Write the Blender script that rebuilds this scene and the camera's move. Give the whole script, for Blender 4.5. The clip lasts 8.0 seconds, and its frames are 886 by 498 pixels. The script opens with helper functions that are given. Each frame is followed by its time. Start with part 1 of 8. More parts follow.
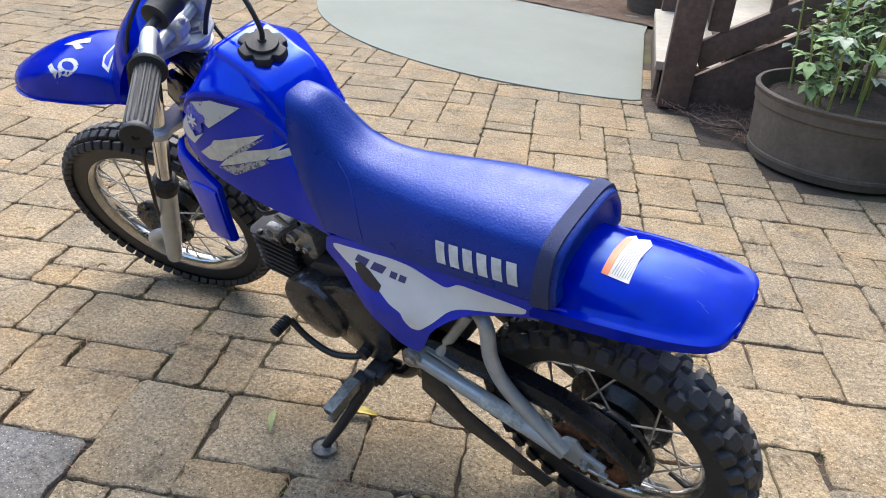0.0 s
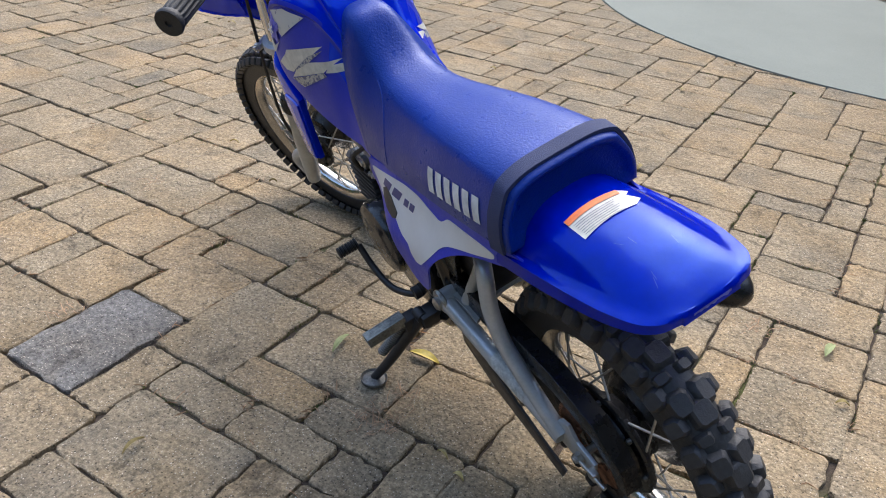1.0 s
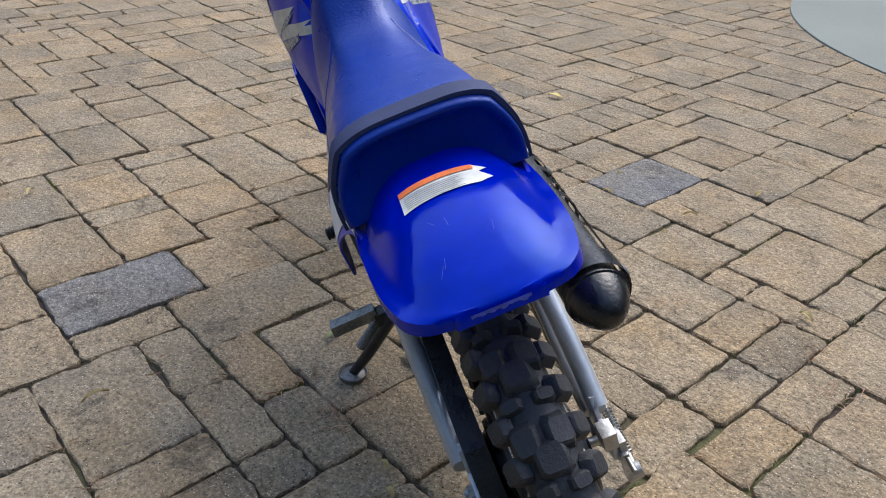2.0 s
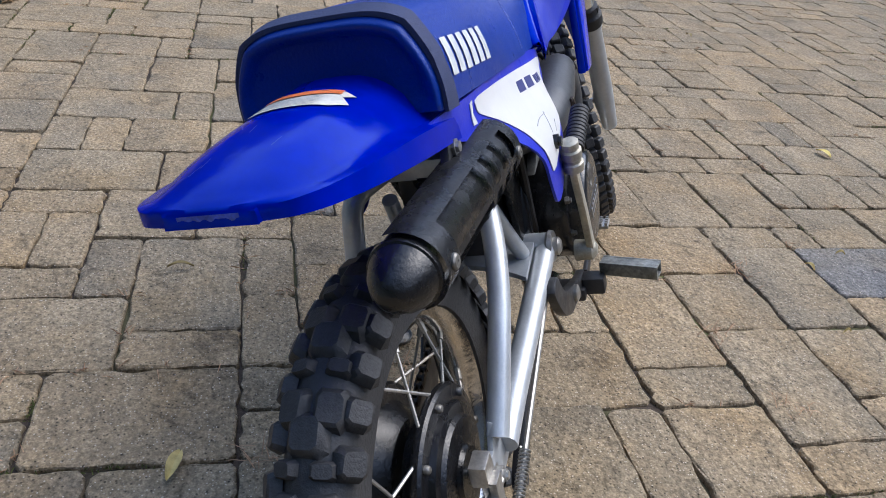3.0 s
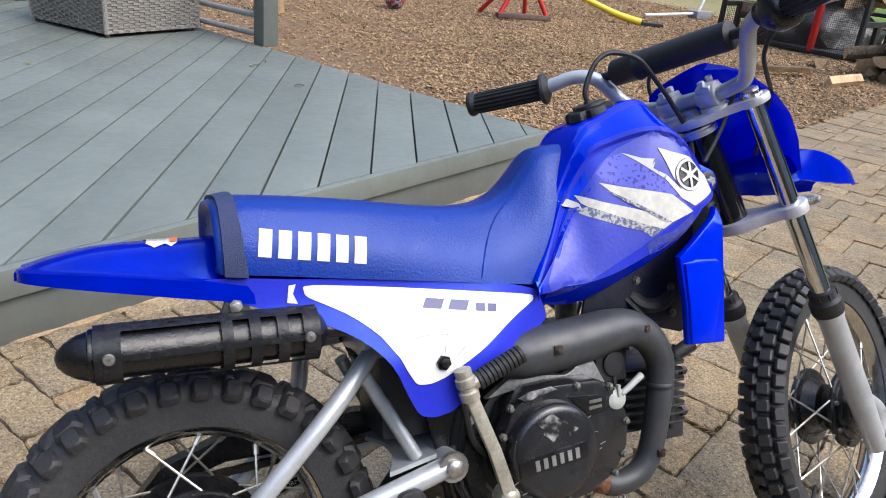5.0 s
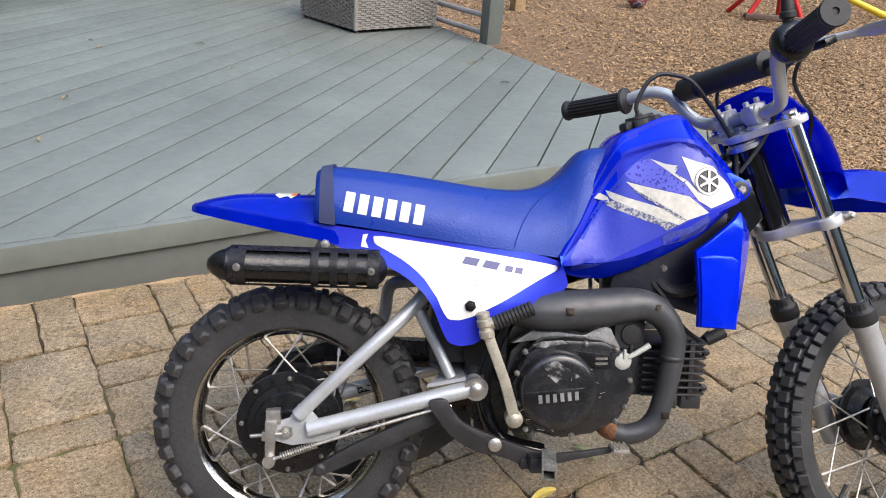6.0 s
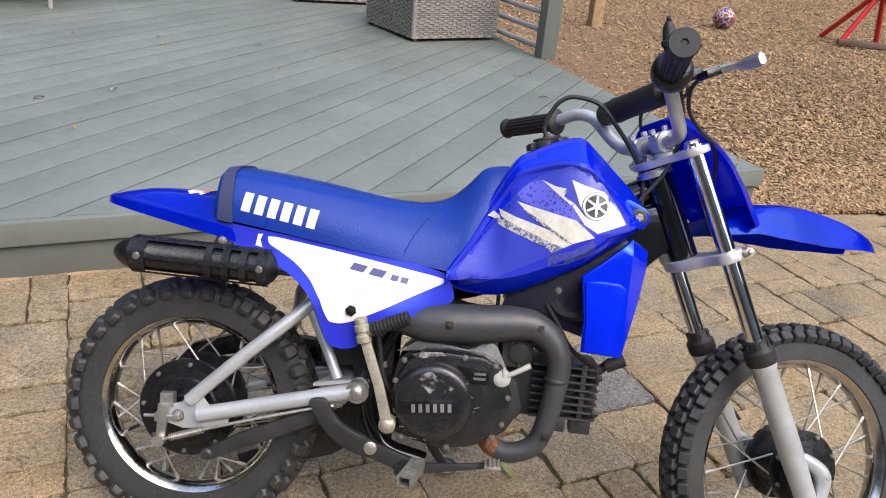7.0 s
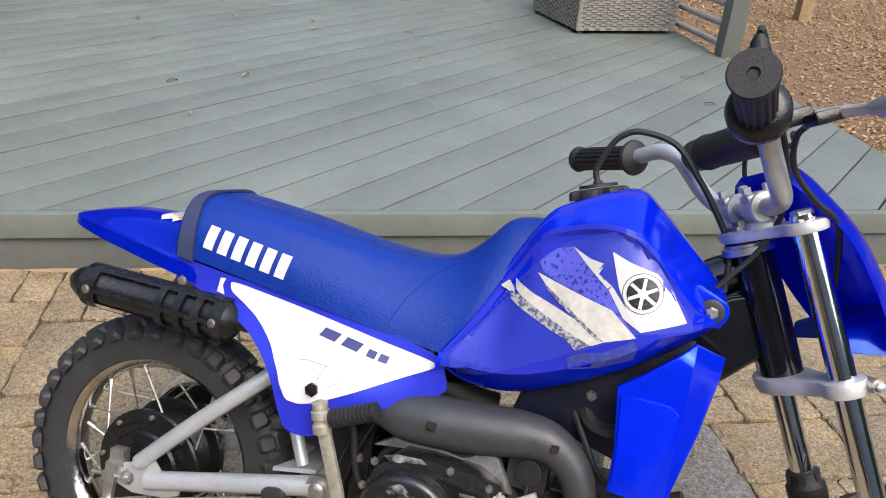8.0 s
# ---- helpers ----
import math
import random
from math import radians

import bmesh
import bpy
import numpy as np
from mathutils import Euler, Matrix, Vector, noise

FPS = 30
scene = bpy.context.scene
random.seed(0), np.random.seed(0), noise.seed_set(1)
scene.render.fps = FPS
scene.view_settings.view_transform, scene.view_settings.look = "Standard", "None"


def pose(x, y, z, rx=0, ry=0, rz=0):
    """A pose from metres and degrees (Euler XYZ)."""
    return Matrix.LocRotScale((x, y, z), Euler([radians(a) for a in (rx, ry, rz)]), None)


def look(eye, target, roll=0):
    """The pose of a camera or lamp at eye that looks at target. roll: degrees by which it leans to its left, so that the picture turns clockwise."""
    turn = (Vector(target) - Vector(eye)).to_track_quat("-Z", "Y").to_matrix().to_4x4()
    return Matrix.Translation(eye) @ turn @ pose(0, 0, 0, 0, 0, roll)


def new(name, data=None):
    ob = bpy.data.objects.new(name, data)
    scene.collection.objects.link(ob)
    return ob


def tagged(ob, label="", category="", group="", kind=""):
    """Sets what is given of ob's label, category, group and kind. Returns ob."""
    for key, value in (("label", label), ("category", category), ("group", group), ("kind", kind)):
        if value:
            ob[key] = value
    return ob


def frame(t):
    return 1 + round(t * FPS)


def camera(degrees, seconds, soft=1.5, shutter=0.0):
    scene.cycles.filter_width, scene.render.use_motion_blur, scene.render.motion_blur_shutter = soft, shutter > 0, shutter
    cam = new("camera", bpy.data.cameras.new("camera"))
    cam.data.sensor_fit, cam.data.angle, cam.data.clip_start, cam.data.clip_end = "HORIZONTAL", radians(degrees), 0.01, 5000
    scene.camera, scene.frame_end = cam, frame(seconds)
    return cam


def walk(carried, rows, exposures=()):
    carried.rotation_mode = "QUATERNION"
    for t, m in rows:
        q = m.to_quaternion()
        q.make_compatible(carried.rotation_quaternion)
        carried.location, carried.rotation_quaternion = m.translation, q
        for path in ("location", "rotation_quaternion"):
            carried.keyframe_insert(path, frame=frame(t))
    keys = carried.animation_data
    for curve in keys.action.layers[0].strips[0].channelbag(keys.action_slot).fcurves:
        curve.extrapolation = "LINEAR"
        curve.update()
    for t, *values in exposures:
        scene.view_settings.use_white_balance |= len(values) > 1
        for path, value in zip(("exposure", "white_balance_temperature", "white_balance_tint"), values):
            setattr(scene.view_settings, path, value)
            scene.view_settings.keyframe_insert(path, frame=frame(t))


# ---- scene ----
cam = camera(60.0, 8.0, 1.0)
PATH = [
    (0, (-0.267, 1.002, 1.005), (0.692, -0.471, 0.05), 4.6),
    (0.5, (-0.428, 0.848, 0.992), (0.904, -0.255, -0.012), 2.4),
    (1, (-0.51, 0.705, 0.931), (0.942, -0.212, -0.093), 3.2),
    (1.5, (-0.537, 0.546, 0.857), (1.046, -0.206, -0.107), 2.6),
    (1.7, (-0.567, 0.469, 0.859), (1.055, -0.172, -0.12), 1.5),
    (2.8, (-0.554, 0.045, 0.784), (1.159, 0.193, -0.238), 8.2),
    (3, (-0.515, -0.018, 0.79), (1.166, 0.305, -0.245), 8.1),
    (3.5, (-0.449, -0.225, 0.826), (1.143, 0.601, -0.061), 5.1),
    (4, (-0.368, -0.377, 0.87), (1.16, 0.708, 0.171), 7.5),
    (4.5, (-0.212, -0.503, 0.903), (0.953, 0.946, 0.165), 6.5),
    (5, (-0.067, -0.661, 0.942), (0.733, 0.995, 0.156), 5.8),
    (5.2, (-0.031, -0.736, 0.955), (0.602, 0.973, 0.131), 7.4),
    (6.3, (0.214, -1.062, 1.066), (0.302, 0.749, 0.22), 3.6),
    (6.5, (0.294, -1.086, 1.067), (0.309, 0.728, 0.224), 4.5),
    (7, (0.438, -1.027, 1.087), (0.403, 0.784, 0.239), 5.5),
    (7.5, (0.53, -0.836, 1.083), (0.35, 0.962, 0.225), 4.5),
    (8, (0.637, -0.665, 1.072), (0.144, 1.044, 0.157), 4.3),
]
walk(cam, [(t, look(eye, target, roll)) for t, eye, target, roll in PATH],
     exposures=[(0, 1.05, 6130, 7), (0.5, 0.92, 6150, 8), (1.0, 0.70, 6080, 8), (1.5, 0.53, 5980, 8), (2.8, 0.32, 5680, 8), (3.5, 0.38, 5620, 8), (4.0, 0.43, 5720, 7), (4.5, 0.56, 5900, 8), (5.0, 0.62, 6100, 8), (6.5, 0.64, 6500, 10), (8.0, 0.59, 6550, 9)])

from mathutils.bvhtree import BVHTree
# ---- light ----
world = bpy.data.worlds.new("sky")
scene.world = world
world.use_nodes = True
wn = world.node_tree
sky = wn.nodes.new("ShaderNodeTexSky")
sky.sky_type = 'NISHITA'
sky.sun_disc = False
SUN_UP, SUN_TURN = 54, 140
sky.sun_elevation, sky.sun_rotation = radians(SUN_UP), radians(SUN_TURN)
sky.dust_density = 3.5
wn.links.new(sky.outputs[0], wn.nodes["Background"].inputs[0])
wn.nodes["Background"].inputs[1].default_value = 0.30
sun = new("sun", bpy.data.lights.new("sun", 'SUN'))
sun.data.energy, sun.data.angle, sun.data.color = 0.7, radians(60), (1.0, 0.97, 0.93)
s_az = radians(SUN_TURN)
sun.matrix_basis = look((math.sin(s_az) * 10, math.cos(s_az) * 10, math.tan(radians(SUN_UP)) * 10), (0, 0, 0))


# ---- materials ----
def mat(name, color, rough=0.5, metal=0.0, grain=None, stain=None, bump=None, rand=0.0, coat=0.0, rough_var=0.0, island=0.0, spec=0.5):
    """grain, stain: (scale per metre, amount); stain darkens in blotches. bump: (scale, height in metres). rand: value spread object by object."""
    m = bpy.data.materials.new(name)
    m.use_nodes = True
    nt = m.node_tree
    N, L = nt.nodes, nt.links
    b = N["Principled BSDF"]
    b.inputs["Roughness"].default_value, b.inputs["Metallic"].default_value = rough, metal
    b.inputs["Coat Weight"].default_value = coat
    b.inputs["Coat Roughness"].default_value = 0.08
    b.inputs["Specular IOR Level"].default_value = spec
    tc = N.new("ShaderNodeTexCoord")
    rgb = N.new("ShaderNodeRGB")
    rgb.outputs[0].default_value = (*color, 1)
    last = rgb.outputs[0]

    def noise_node(scale, detail=6, rough_=0.6):
        n = N.new("ShaderNodeTexNoise")
        n.inputs["Scale"].default_value, n.inputs["Detail"].default_value, n.inputs["Roughness"].default_value = scale, detail, rough_
        L.new(tc.outputs["Object"], n.inputs["Vector"])
        return n

    def scaled(last, fac_socket, lo, hi):
        mp = N.new("ShaderNodeMapRange")
        mp.inputs[1].default_value, mp.inputs[2].default_value = 0.3, 0.7
        mp.inputs[3].default_value, mp.inputs[4].default_value = lo, hi
        L.new(fac_socket, mp.inputs[0])
        mx = N.new("ShaderNodeVectorMath")
        mx.operation = 'MULTIPLY'
        L.new(last, mx.inputs[0])
        L.new(mp.outputs[0], mx.inputs[1])
        return mx.outputs[0]

    if grain:
        last = scaled(last, noise_node(grain[0], 4).outputs["Fac"], 1 - grain[1], 1 + grain[1])
    if stain:
        n = noise_node(stain[0], 8, 0.65)
        last = scaled(last, n.outputs["Fac"], 1 - stain[1], 1 + stain[1] * 0.5)
    if rand:
        oi = N.new("ShaderNodeObjectInfo")
        mp = N.new("ShaderNodeMapRange")
        mp.inputs[3].default_value, mp.inputs[4].default_value = 1 - rand, 1 + rand
        L.new(oi.outputs["Random"], mp.inputs[0])
        mx = N.new("ShaderNodeVectorMath")
        mx.operation = 'MULTIPLY'
        L.new(last, mx.inputs[0])
        L.new(mp.outputs[0], mx.inputs[1])
        last = mx.outputs[0]
    if island:
        ge = N.new("ShaderNodeNewGeometry")
        mp = N.new("ShaderNodeMapRange")
        mp.inputs[3].default_value, mp.inputs[4].default_value = 1 - island, 1 + island
        L.new(ge.outputs["Random Per Island"], mp.inputs[0])
        mx = N.new("ShaderNodeVectorMath")
        mx.operation = 'MULTIPLY'
        L.new(last, mx.inputs[0])
        L.new(mp.outputs[0], mx.inputs[1])
        last = mx.outputs[0]
    L.new(last, b.inputs["Base Color"])
    if rough_var:
        n = noise_node(35, 5)
        mp = N.new("ShaderNodeMapRange")
        mp.inputs[1].default_value, mp.inputs[2].default_value = 0.3, 0.7
        mp.inputs[3].default_value, mp.inputs[4].default_value = max(0.02, rough - rough_var), min(1, rough + rough_var)
        L.new(n.outputs["Fac"], mp.inputs[0])
        L.new(mp.outputs[0], b.inputs["Roughness"])
    if bump:
        n = noise_node(bump[0], 5)
        bp = N.new("ShaderNodeBump")
        bp.inputs["Strength"].default_value = 1.0
        bp.inputs["Distance"].default_value = bump[1]
        L.new(n.outputs["Fac"], bp.inputs["Height"])
        L.new(bp.outputs[0], b.inputs["Normal"])
    return m


BLUE = mat("blue_plastic", (0.0008, 0.016, 0.645), 0.10, 0, None, (13, 0.26), (25, 0.0003), rough_var=0.14, spec=1.0)
BLUE_MATTE = mat("scuffed_blue_plastic", (0.024, 0.030, 0.46), 0.36, 0, (300, 0.06), (12, 0.1), (300, 0.0003), rough_var=0.08)
VINYL = mat("blue_vinyl", (0.004, 0.027, 0.235), 0.33, 0, (420, 0.10), (10, 0.16), (330, 0.0007), rough_var=0.08, spec=0.48)
PIPING = mat("grey_woven_band", (0.024, 0.034, 0.095), 0.75, 0, (900, 0.35), None, (900, 0.0008))
for m_, tint_ in ((BLUE, (0.22, 0.48, 1.0)), (BLUE_MATTE, (0.3, 0.55, 1.0)), (VINYL, (0.50, 0.62, 1.0))):
    m_.node_tree.nodes["Principled BSDF"].inputs["Specular Tint"].default_value = (*tint_, 1)
WHITE = mat("white_decal", (0.66, 0.65, 0.63), 0.35, 0, None, (25, 0.06))
SILVER_DECAL = mat("silver_decal", (0.62, 0.63, 0.62), 0.38, 0, (60, 0.15), (40, 0.25))
GREY_DECAL = mat("grey_decal", (0.22, 0.23, 0.25), 0.45, 0, (90, 0.35), (40, 0.3))
CREAM_DECAL = mat("cream_decal", (0.62, 0.60, 0.53), 0.45, 0, (120, 0.12), (50, 0.2))
NAVY_DECAL = mat("navy_decal", (0.035, 0.04, 0.16), 0.4)
ORANGE_DECAL = mat("orange_decal", (0.75, 0.19, 0.05), 0.4, 0, (200, 0.1), (60, 0.2))
BLACK = mat("black_paint", (0.008, 0.008, 0.009), 0.26, 0, None, (30, 0.4), (250, 0.0006), rough_var=0.15)
GLOSS_BLACK = mat("gloss_black_paint", (0.007, 0.007, 0.008), 0.10, 0, None, (30, 0.4), (60, 0.0004), rough_var=0.06, spec=0.6)
COVER_BLACK = mat("worn_gloss_casing", (0.017, 0.017, 0.0185), 0.22, 0, (150, 0.2), (30, 0.4), (90, 0.0004), rough_var=0.12, spec=0.6)
BLACK_ROUGH = mat("black_coated_metal", (0.024, 0.024, 0.0255), 0.46, 0, (150, 0.2), (25, 0.4), (220, 0.0003), rough_var=0.12)
RUBBER = mat("black_rubber", (0.014, 0.014, 0.015), 0.58, 0, (200, 0.25), (20, 0.35), (400, 0.0006))
TYRE = mat("tyre_rubber", (0.032, 0.032, 0.033), 0.55, 0, (150, 0.25), (14, 0.35), (300, 0.0008))
SILVER = mat("silver_paint", (0.48, 0.50, 0.51), 0.36, 0.4, (300, 0.05), (25, 0.18), (200, 0.0003), rough_var=0.08)
ALU = mat("cast_aluminium", (0.55, 0.55, 0.56), 0.36, 0.9, (250, 0.1), (30, 0.2), (350, 0.0006), rough_var=0.1)
CHROME = mat("chrome", (0.72, 0.73, 0.75), 0.10, 1.0, None, (30, 0.15), None, rough_var=0.05)
STEEL = mat("zinc_steel", (0.48, 0.46, 0.42), 0.38, 0.85, (300, 0.15), (50, 0.35), (300, 0.0005))
GREASY = mat("greasy_aluminium", (0.20, 0.19, 0.17), 0.5, 0.6, (200, 0.3), (40, 0.5), (200, 0.001))
RUST = mat("rusty_steel", (0.20, 0.09, 0.045), 0.75, 0.3, (200, 0.4), (50, 0.5), (300, 0.001))
PALE_PLASTIC = mat("pale_grey_plastic", (0.36, 0.37, 0.33), 0.5, 0, (100, 0.1), (30, 0.2))
WORN_CHROME = mat("worn_chrome", (0.62, 0.59, 0.55), 0.15, 1.0, (150, 0.10), (18, 0.35), (120, 0.0004), rough_var=0.1)
GUARD_BLACK = mat("worn_black_guard", (0.046, 0.047, 0.051), 0.28, 0.2, (150, 0.2), (30, 0.5), (200, 0.0003), rough_var=0.12)
CAST = mat("silver_cast_metal", (0.58, 0.58, 0.58), 0.38, 0.35, (250, 0.06), (40, 0.15), (350, 0.0004), rough_var=0.08)
PIPE = mat("heat_faded_black", (0.040, 0.042, 0.046), 0.44, 0, (120, 0.15), (14, 0.3), (300, 0.0003), rough_var=0.1)
DULL_ALU = mat("dull_aluminium", (0.34, 0.34, 0.33), 0.42, 0.7, (200, 0.2), (60, 0.4), (250, 0.0006))
PEG_STEEL = mat("worn_peg_steel", (0.24, 0.24, 0.21), 0.45, 0.5, (200, 0.3), (60, 0.5), (250, 0.0008), rough_var=0.12)
CHAIN = mat("oily_chain", (0.06, 0.045, 0.035), 0.5, 0.7, (300, 0.4), (60, 0.5))
SCRATCH = mat("bare_scratched_metal", (0.42, 0.42, 0.41), 0.5, 0.5, (300, 0.4), (120, 0.5))


def worn_print(name, ground_, ink, scale, lo, hi):
    """Ink worn off in specks, so that the ground shows through."""
    m = mat(name, ground_, 0.4)
    N, L = m.node_tree.nodes, m.node_tree.links
    tc, n, mp, mx = N.new("ShaderNodeTexCoord"), N.new("ShaderNodeTexNoise"), N.new("ShaderNodeMapRange"), N.new("ShaderNodeMix")
    n.inputs["Scale"].default_value, n.inputs["Detail"].default_value = scale, 3
    mp.inputs[1].default_value, mp.inputs[2].default_value = lo, hi
    mx.data_type = 'RGBA'
    L.new(tc.outputs["Object"], n.inputs["Vector"])
    L.new(n.outputs["Fac"], mp.inputs[0])
    L.new(mp.outputs[0], mx.inputs[0])
    mx.inputs[6].default_value, mx.inputs[7].default_value = (*ground_, 1), (*ink, 1)
    L.new(mx.outputs[2], N["Principled BSDF"].inputs["Base Color"])
    return m


NAVY_WORN = worn_print("worn_navy_print", (0.100, 0.108, 0.58), (0.016, 0.024, 0.28), 230, 0.57, 0.62)
FADED_PRINT = mat("faded_print", (0.05, 0.065, 0.34), 0.42, 0, (150, 0.3), (60, 0.3))
SCRAPED = worn_print("scraped_black_paint", (0.010, 0.010, 0.011), (0.38, 0.38, 0.37), 70, 0.40, 0.66)
GREY_WORN = worn_print("worn_grey_print", (0.10, 0.11, 0.20), (0.42, 0.42, 0.40), 220, 0.44, 0.54)
PALE_WORN = worn_print("worn_pale_print", (0.58, 0.57, 0.54), (0.10, 0.10, 0.22), 90, 0.62, 0.66)


# ---- mesh helpers ----
def part(name, bm, material, parent=None, label="", m=None, sharp=38):
    """Links a bmesh as one mesh object under a thing or under a part."""
    if m is not None:
        bm.transform(m)
    bmesh.ops.recalc_face_normals(bm, faces=bm.faces[:])
    lim = radians(sharp)
    for f in bm.faces:
        f.smooth = True
    for e in bm.edges:
        e.smooth = not (len(e.link_faces) == 2 and e.calc_face_angle(0) > lim)
    me = bpy.data.meshes.new(name)
    bm.to_mesh(me)
    bm.free()
    for mm in (material if isinstance(material, (list, tuple)) else [material]):
        me.materials.append(mm)
    ob = new(name, me)
    ob.parent = parent
    if label:
        tagged(ob, label)
    return ob


def box(bm, c, s, r=0.0, m=None):
    if not r:
        c = Vector(c)
        vs = [Vector((x * s[0] / 2, y * s[1] / 2, z * s[2] / 2)) for x in (-1, 1) for y in (-1, 1) for z in (-1, 1)]
        vs = [bm.verts.new((m @ v if m is not None else v) + c) for v in vs]
        for f in ((0, 1, 3, 2), (4, 6, 7, 5), (0, 4, 5, 1), (2, 3, 7, 6), (0, 2, 6, 4), (1, 5, 7, 3)):
            bm.faces.new([vs[i] for i in f])
        return vs
    g = bmesh.ops.create_cube(bm, size=1)["verts"]
    bmesh.ops.scale(bm, vec=s, verts=g)
    if r:
        es = list({e for v in g for e in v.link_edges})
        out = bmesh.ops.bevel(bm, geom=es, offset=r, segments=2, affect='EDGES', profile=0.6)
        g = list({v for f in out["faces"] for v in f.verts} | {v for v in g if v.is_valid})
    if m is not None:
        bmesh.ops.transform(bm, matrix=m, verts=g)
    bmesh.ops.translate(bm, vec=c, verts=g)
    return g


def ring(bm, c, ux, uy, r, n):
    return [bm.verts.new(c + ux * (math.cos(2 * math.pi * k / n) * r) + uy * (math.sin(2 * math.pi * k / n) * r)) for k in range(n)]


def skin(bm, rings, close=True, cap=True):
    for a, b in zip(rings, rings[1:]):
        n = len(a)
        for k in range(n if close else n - 1):
            bm.faces.new((a[k], a[(k + 1) % n], b[(k + 1) % n], b[k]))
    if cap and close:
        bm.faces.new(rings[0][::-1])
        bm.faces.new(rings[-1])


def smooth_path(pts, steps=6):
    p = [Vector(q) for q in pts]
    p = [p[0] * 2 - p[1]] + p + [p[-1] * 2 - p[-2]]
    out = []
    for i in range(1, len(p) - 2):
        a, b, c, d = p[i - 1], p[i], p[i + 1], p[i + 2]
        for s in range(steps):
            t = s / steps
            out.append(0.5 * ((2 * b) + (c - a) * t + (2 * a - 5 * b + 4 * c - d) * t * t + (3 * b - a - 3 * c + d) * t ** 3))
    out.append(p[-2].copy())
    return out


def sweep(bm, pts, r, n=12, steps=6):
    """A round tube along a smooth path; r is one radius or one for each given point."""
    path = smooth_path(pts, steps) if steps > 1 else [Vector(q) for q in pts]
    rr = [r] * len(path) if not isinstance(r, (list, tuple)) else [float(np.interp(i / max(1, steps), range(len(pts)), r)) for i in range(len(path))]
    up, rings = None, []
    for i, c in enumerate(path):
        d = (path[min(i + 1, len(path) - 1)] - path[max(i - 1, 0)]).normalized()
        if up is None:
            up = d.orthogonal().normalized()
        up = (up - d * up.dot(d)).normalized()
        rings.append(ring(bm, c, up, d.cross(up), rr[i], n))
    skin(bm, rings)


def rod(bm, a, b, r, r2=None, n=12):
    sweep(bm, [a, b], [r, r if r2 is None else r2], n, 1)


def coil(bm, a, b, r, turns, wire):
    """A helical spring from a to b."""
    a, b = Vector(a), Vector(b)
    d = (b - a).normalized()
    u = d.orthogonal().normalized()
    w = d.cross(u)
    n = int(turns * 10)
    sweep(bm, [a.lerp(b, k / n) + u * math.cos(k * 0.628318) * r + w * math.sin(k * 0.628318) * r for k in range(n + 1)], wire, 5, 1)


def lathe(bm, prof, origin, axis, n=24, closed=False):
    """prof: (radius, distance along axis)."""
    o, ax = Vector(origin), Vector(axis).normalized()
    u = ax.orthogonal().normalized()
    w = ax.cross(u)
    rings = [ring(bm, o + ax * h, u, w, max(r, 1e-4), n) for r, h in prof]
    if closed:
        rings.append(rings[0])
    skin(bm, rings, True, not closed)


def plate(bm, poly, y0, y1, bevel=0.0, axis=1):
    """A plate with an outline in x and z (axis 1), from y0 to y1."""
    def at(p, h):
        return (p[0], h, p[1]) if axis == 1 else (p[0], p[1], h)
    a = [bm.verts.new(at(p, y0)) for p in poly]
    b = [bm.verts.new(at(p, y1)) for p in poly]
    n = len(poly)
    fs = [bm.faces.new(a), bm.faces.new(b[::-1])]
    for k in range(n):
        fs.append(bm.faces.new((a[k], b[k], b[(k + 1) % n], a[(k + 1) % n])))
    bmesh.ops.recalc_face_normals(bm, faces=fs)
    if bevel:
        es = [e for f in fs[:2] for e in f.edges]
        bmesh.ops.bevel(bm, geom=es, offset=bevel, segments=2, affect='EDGES', profile=0.6)


def bolt(bm, c, d, r=0.006, h=0.004):
    d = Vector(d).normalized()
    c = Vector(c)
    lathe(bm, [(r * 1.5, -h), (r * 1.5, h * 0.25), (r, h * 0.25), (r, h), (r * 0.6, h * 1.1)], c, d, 6)


def tree_of(bm):
    return BVHTree.FromBMesh(bm)


def decal(name, polys, material, parent, tree, side, label="", lift=0.0012, cuts=3):
    """Flat outlines in x and z laid on a surface from the side (+1 left, -1 right)."""
    bm = bmesh.new()
    for poly in polys:
        vs = [bm.verts.new((x, 0, z)) for x, z in poly]
        f = bm.faces.new(vs)
        r = bmesh.ops.triangulate(bm, faces=[f])
    for _ in range(cuts):
        es = [e for e in bm.edges if e.calc_length() > 0.012]
        if es:
            bmesh.ops.subdivide_edges(bm, edges=es, cuts=1, use_grid_fill=True)
            bmesh.ops.triangulate(bm, faces=bm.faces[:])
    for v in bm.verts:
        hit = tree.ray_cast(Vector((v.co.x, side * 0.6, v.co.z)), Vector((0, -side, 0)))
        v.co.y = (hit[0].y if hit[0] else side * 0.09) + side * lift
    return part(name, bm, material, parent, label)


# ---- the motorcycle: x forward, y to its left, z up, before it leans on its stand ----
LEAN, HEADING = 19.5, -0.8
bike = tagged(new("motorcycle"), "blue child's dirt motorcycle leaning on its side stand on the patio", "motorcycle")
bike.matrix_basis = pose(0, 0, 0.007, -LEAN, 0, HEADING)
RAKE, STEER = 25.25, 18.5
HEAD = Vector((0.742, -0.016, 0.760))
steer = Matrix.Translation(HEAD) @ pose(0, 0, 0, 0, -RAKE, 0) @ pose(0, 0, 0, 0, 0, STEER)
REAR_R, FRONT_R = 0.228, 0.250
R_AXLE = Matrix.Translation((0, 0, 0.226))
F_AXLE = steer @ Matrix.Translation((0.064, 0, -0.607))


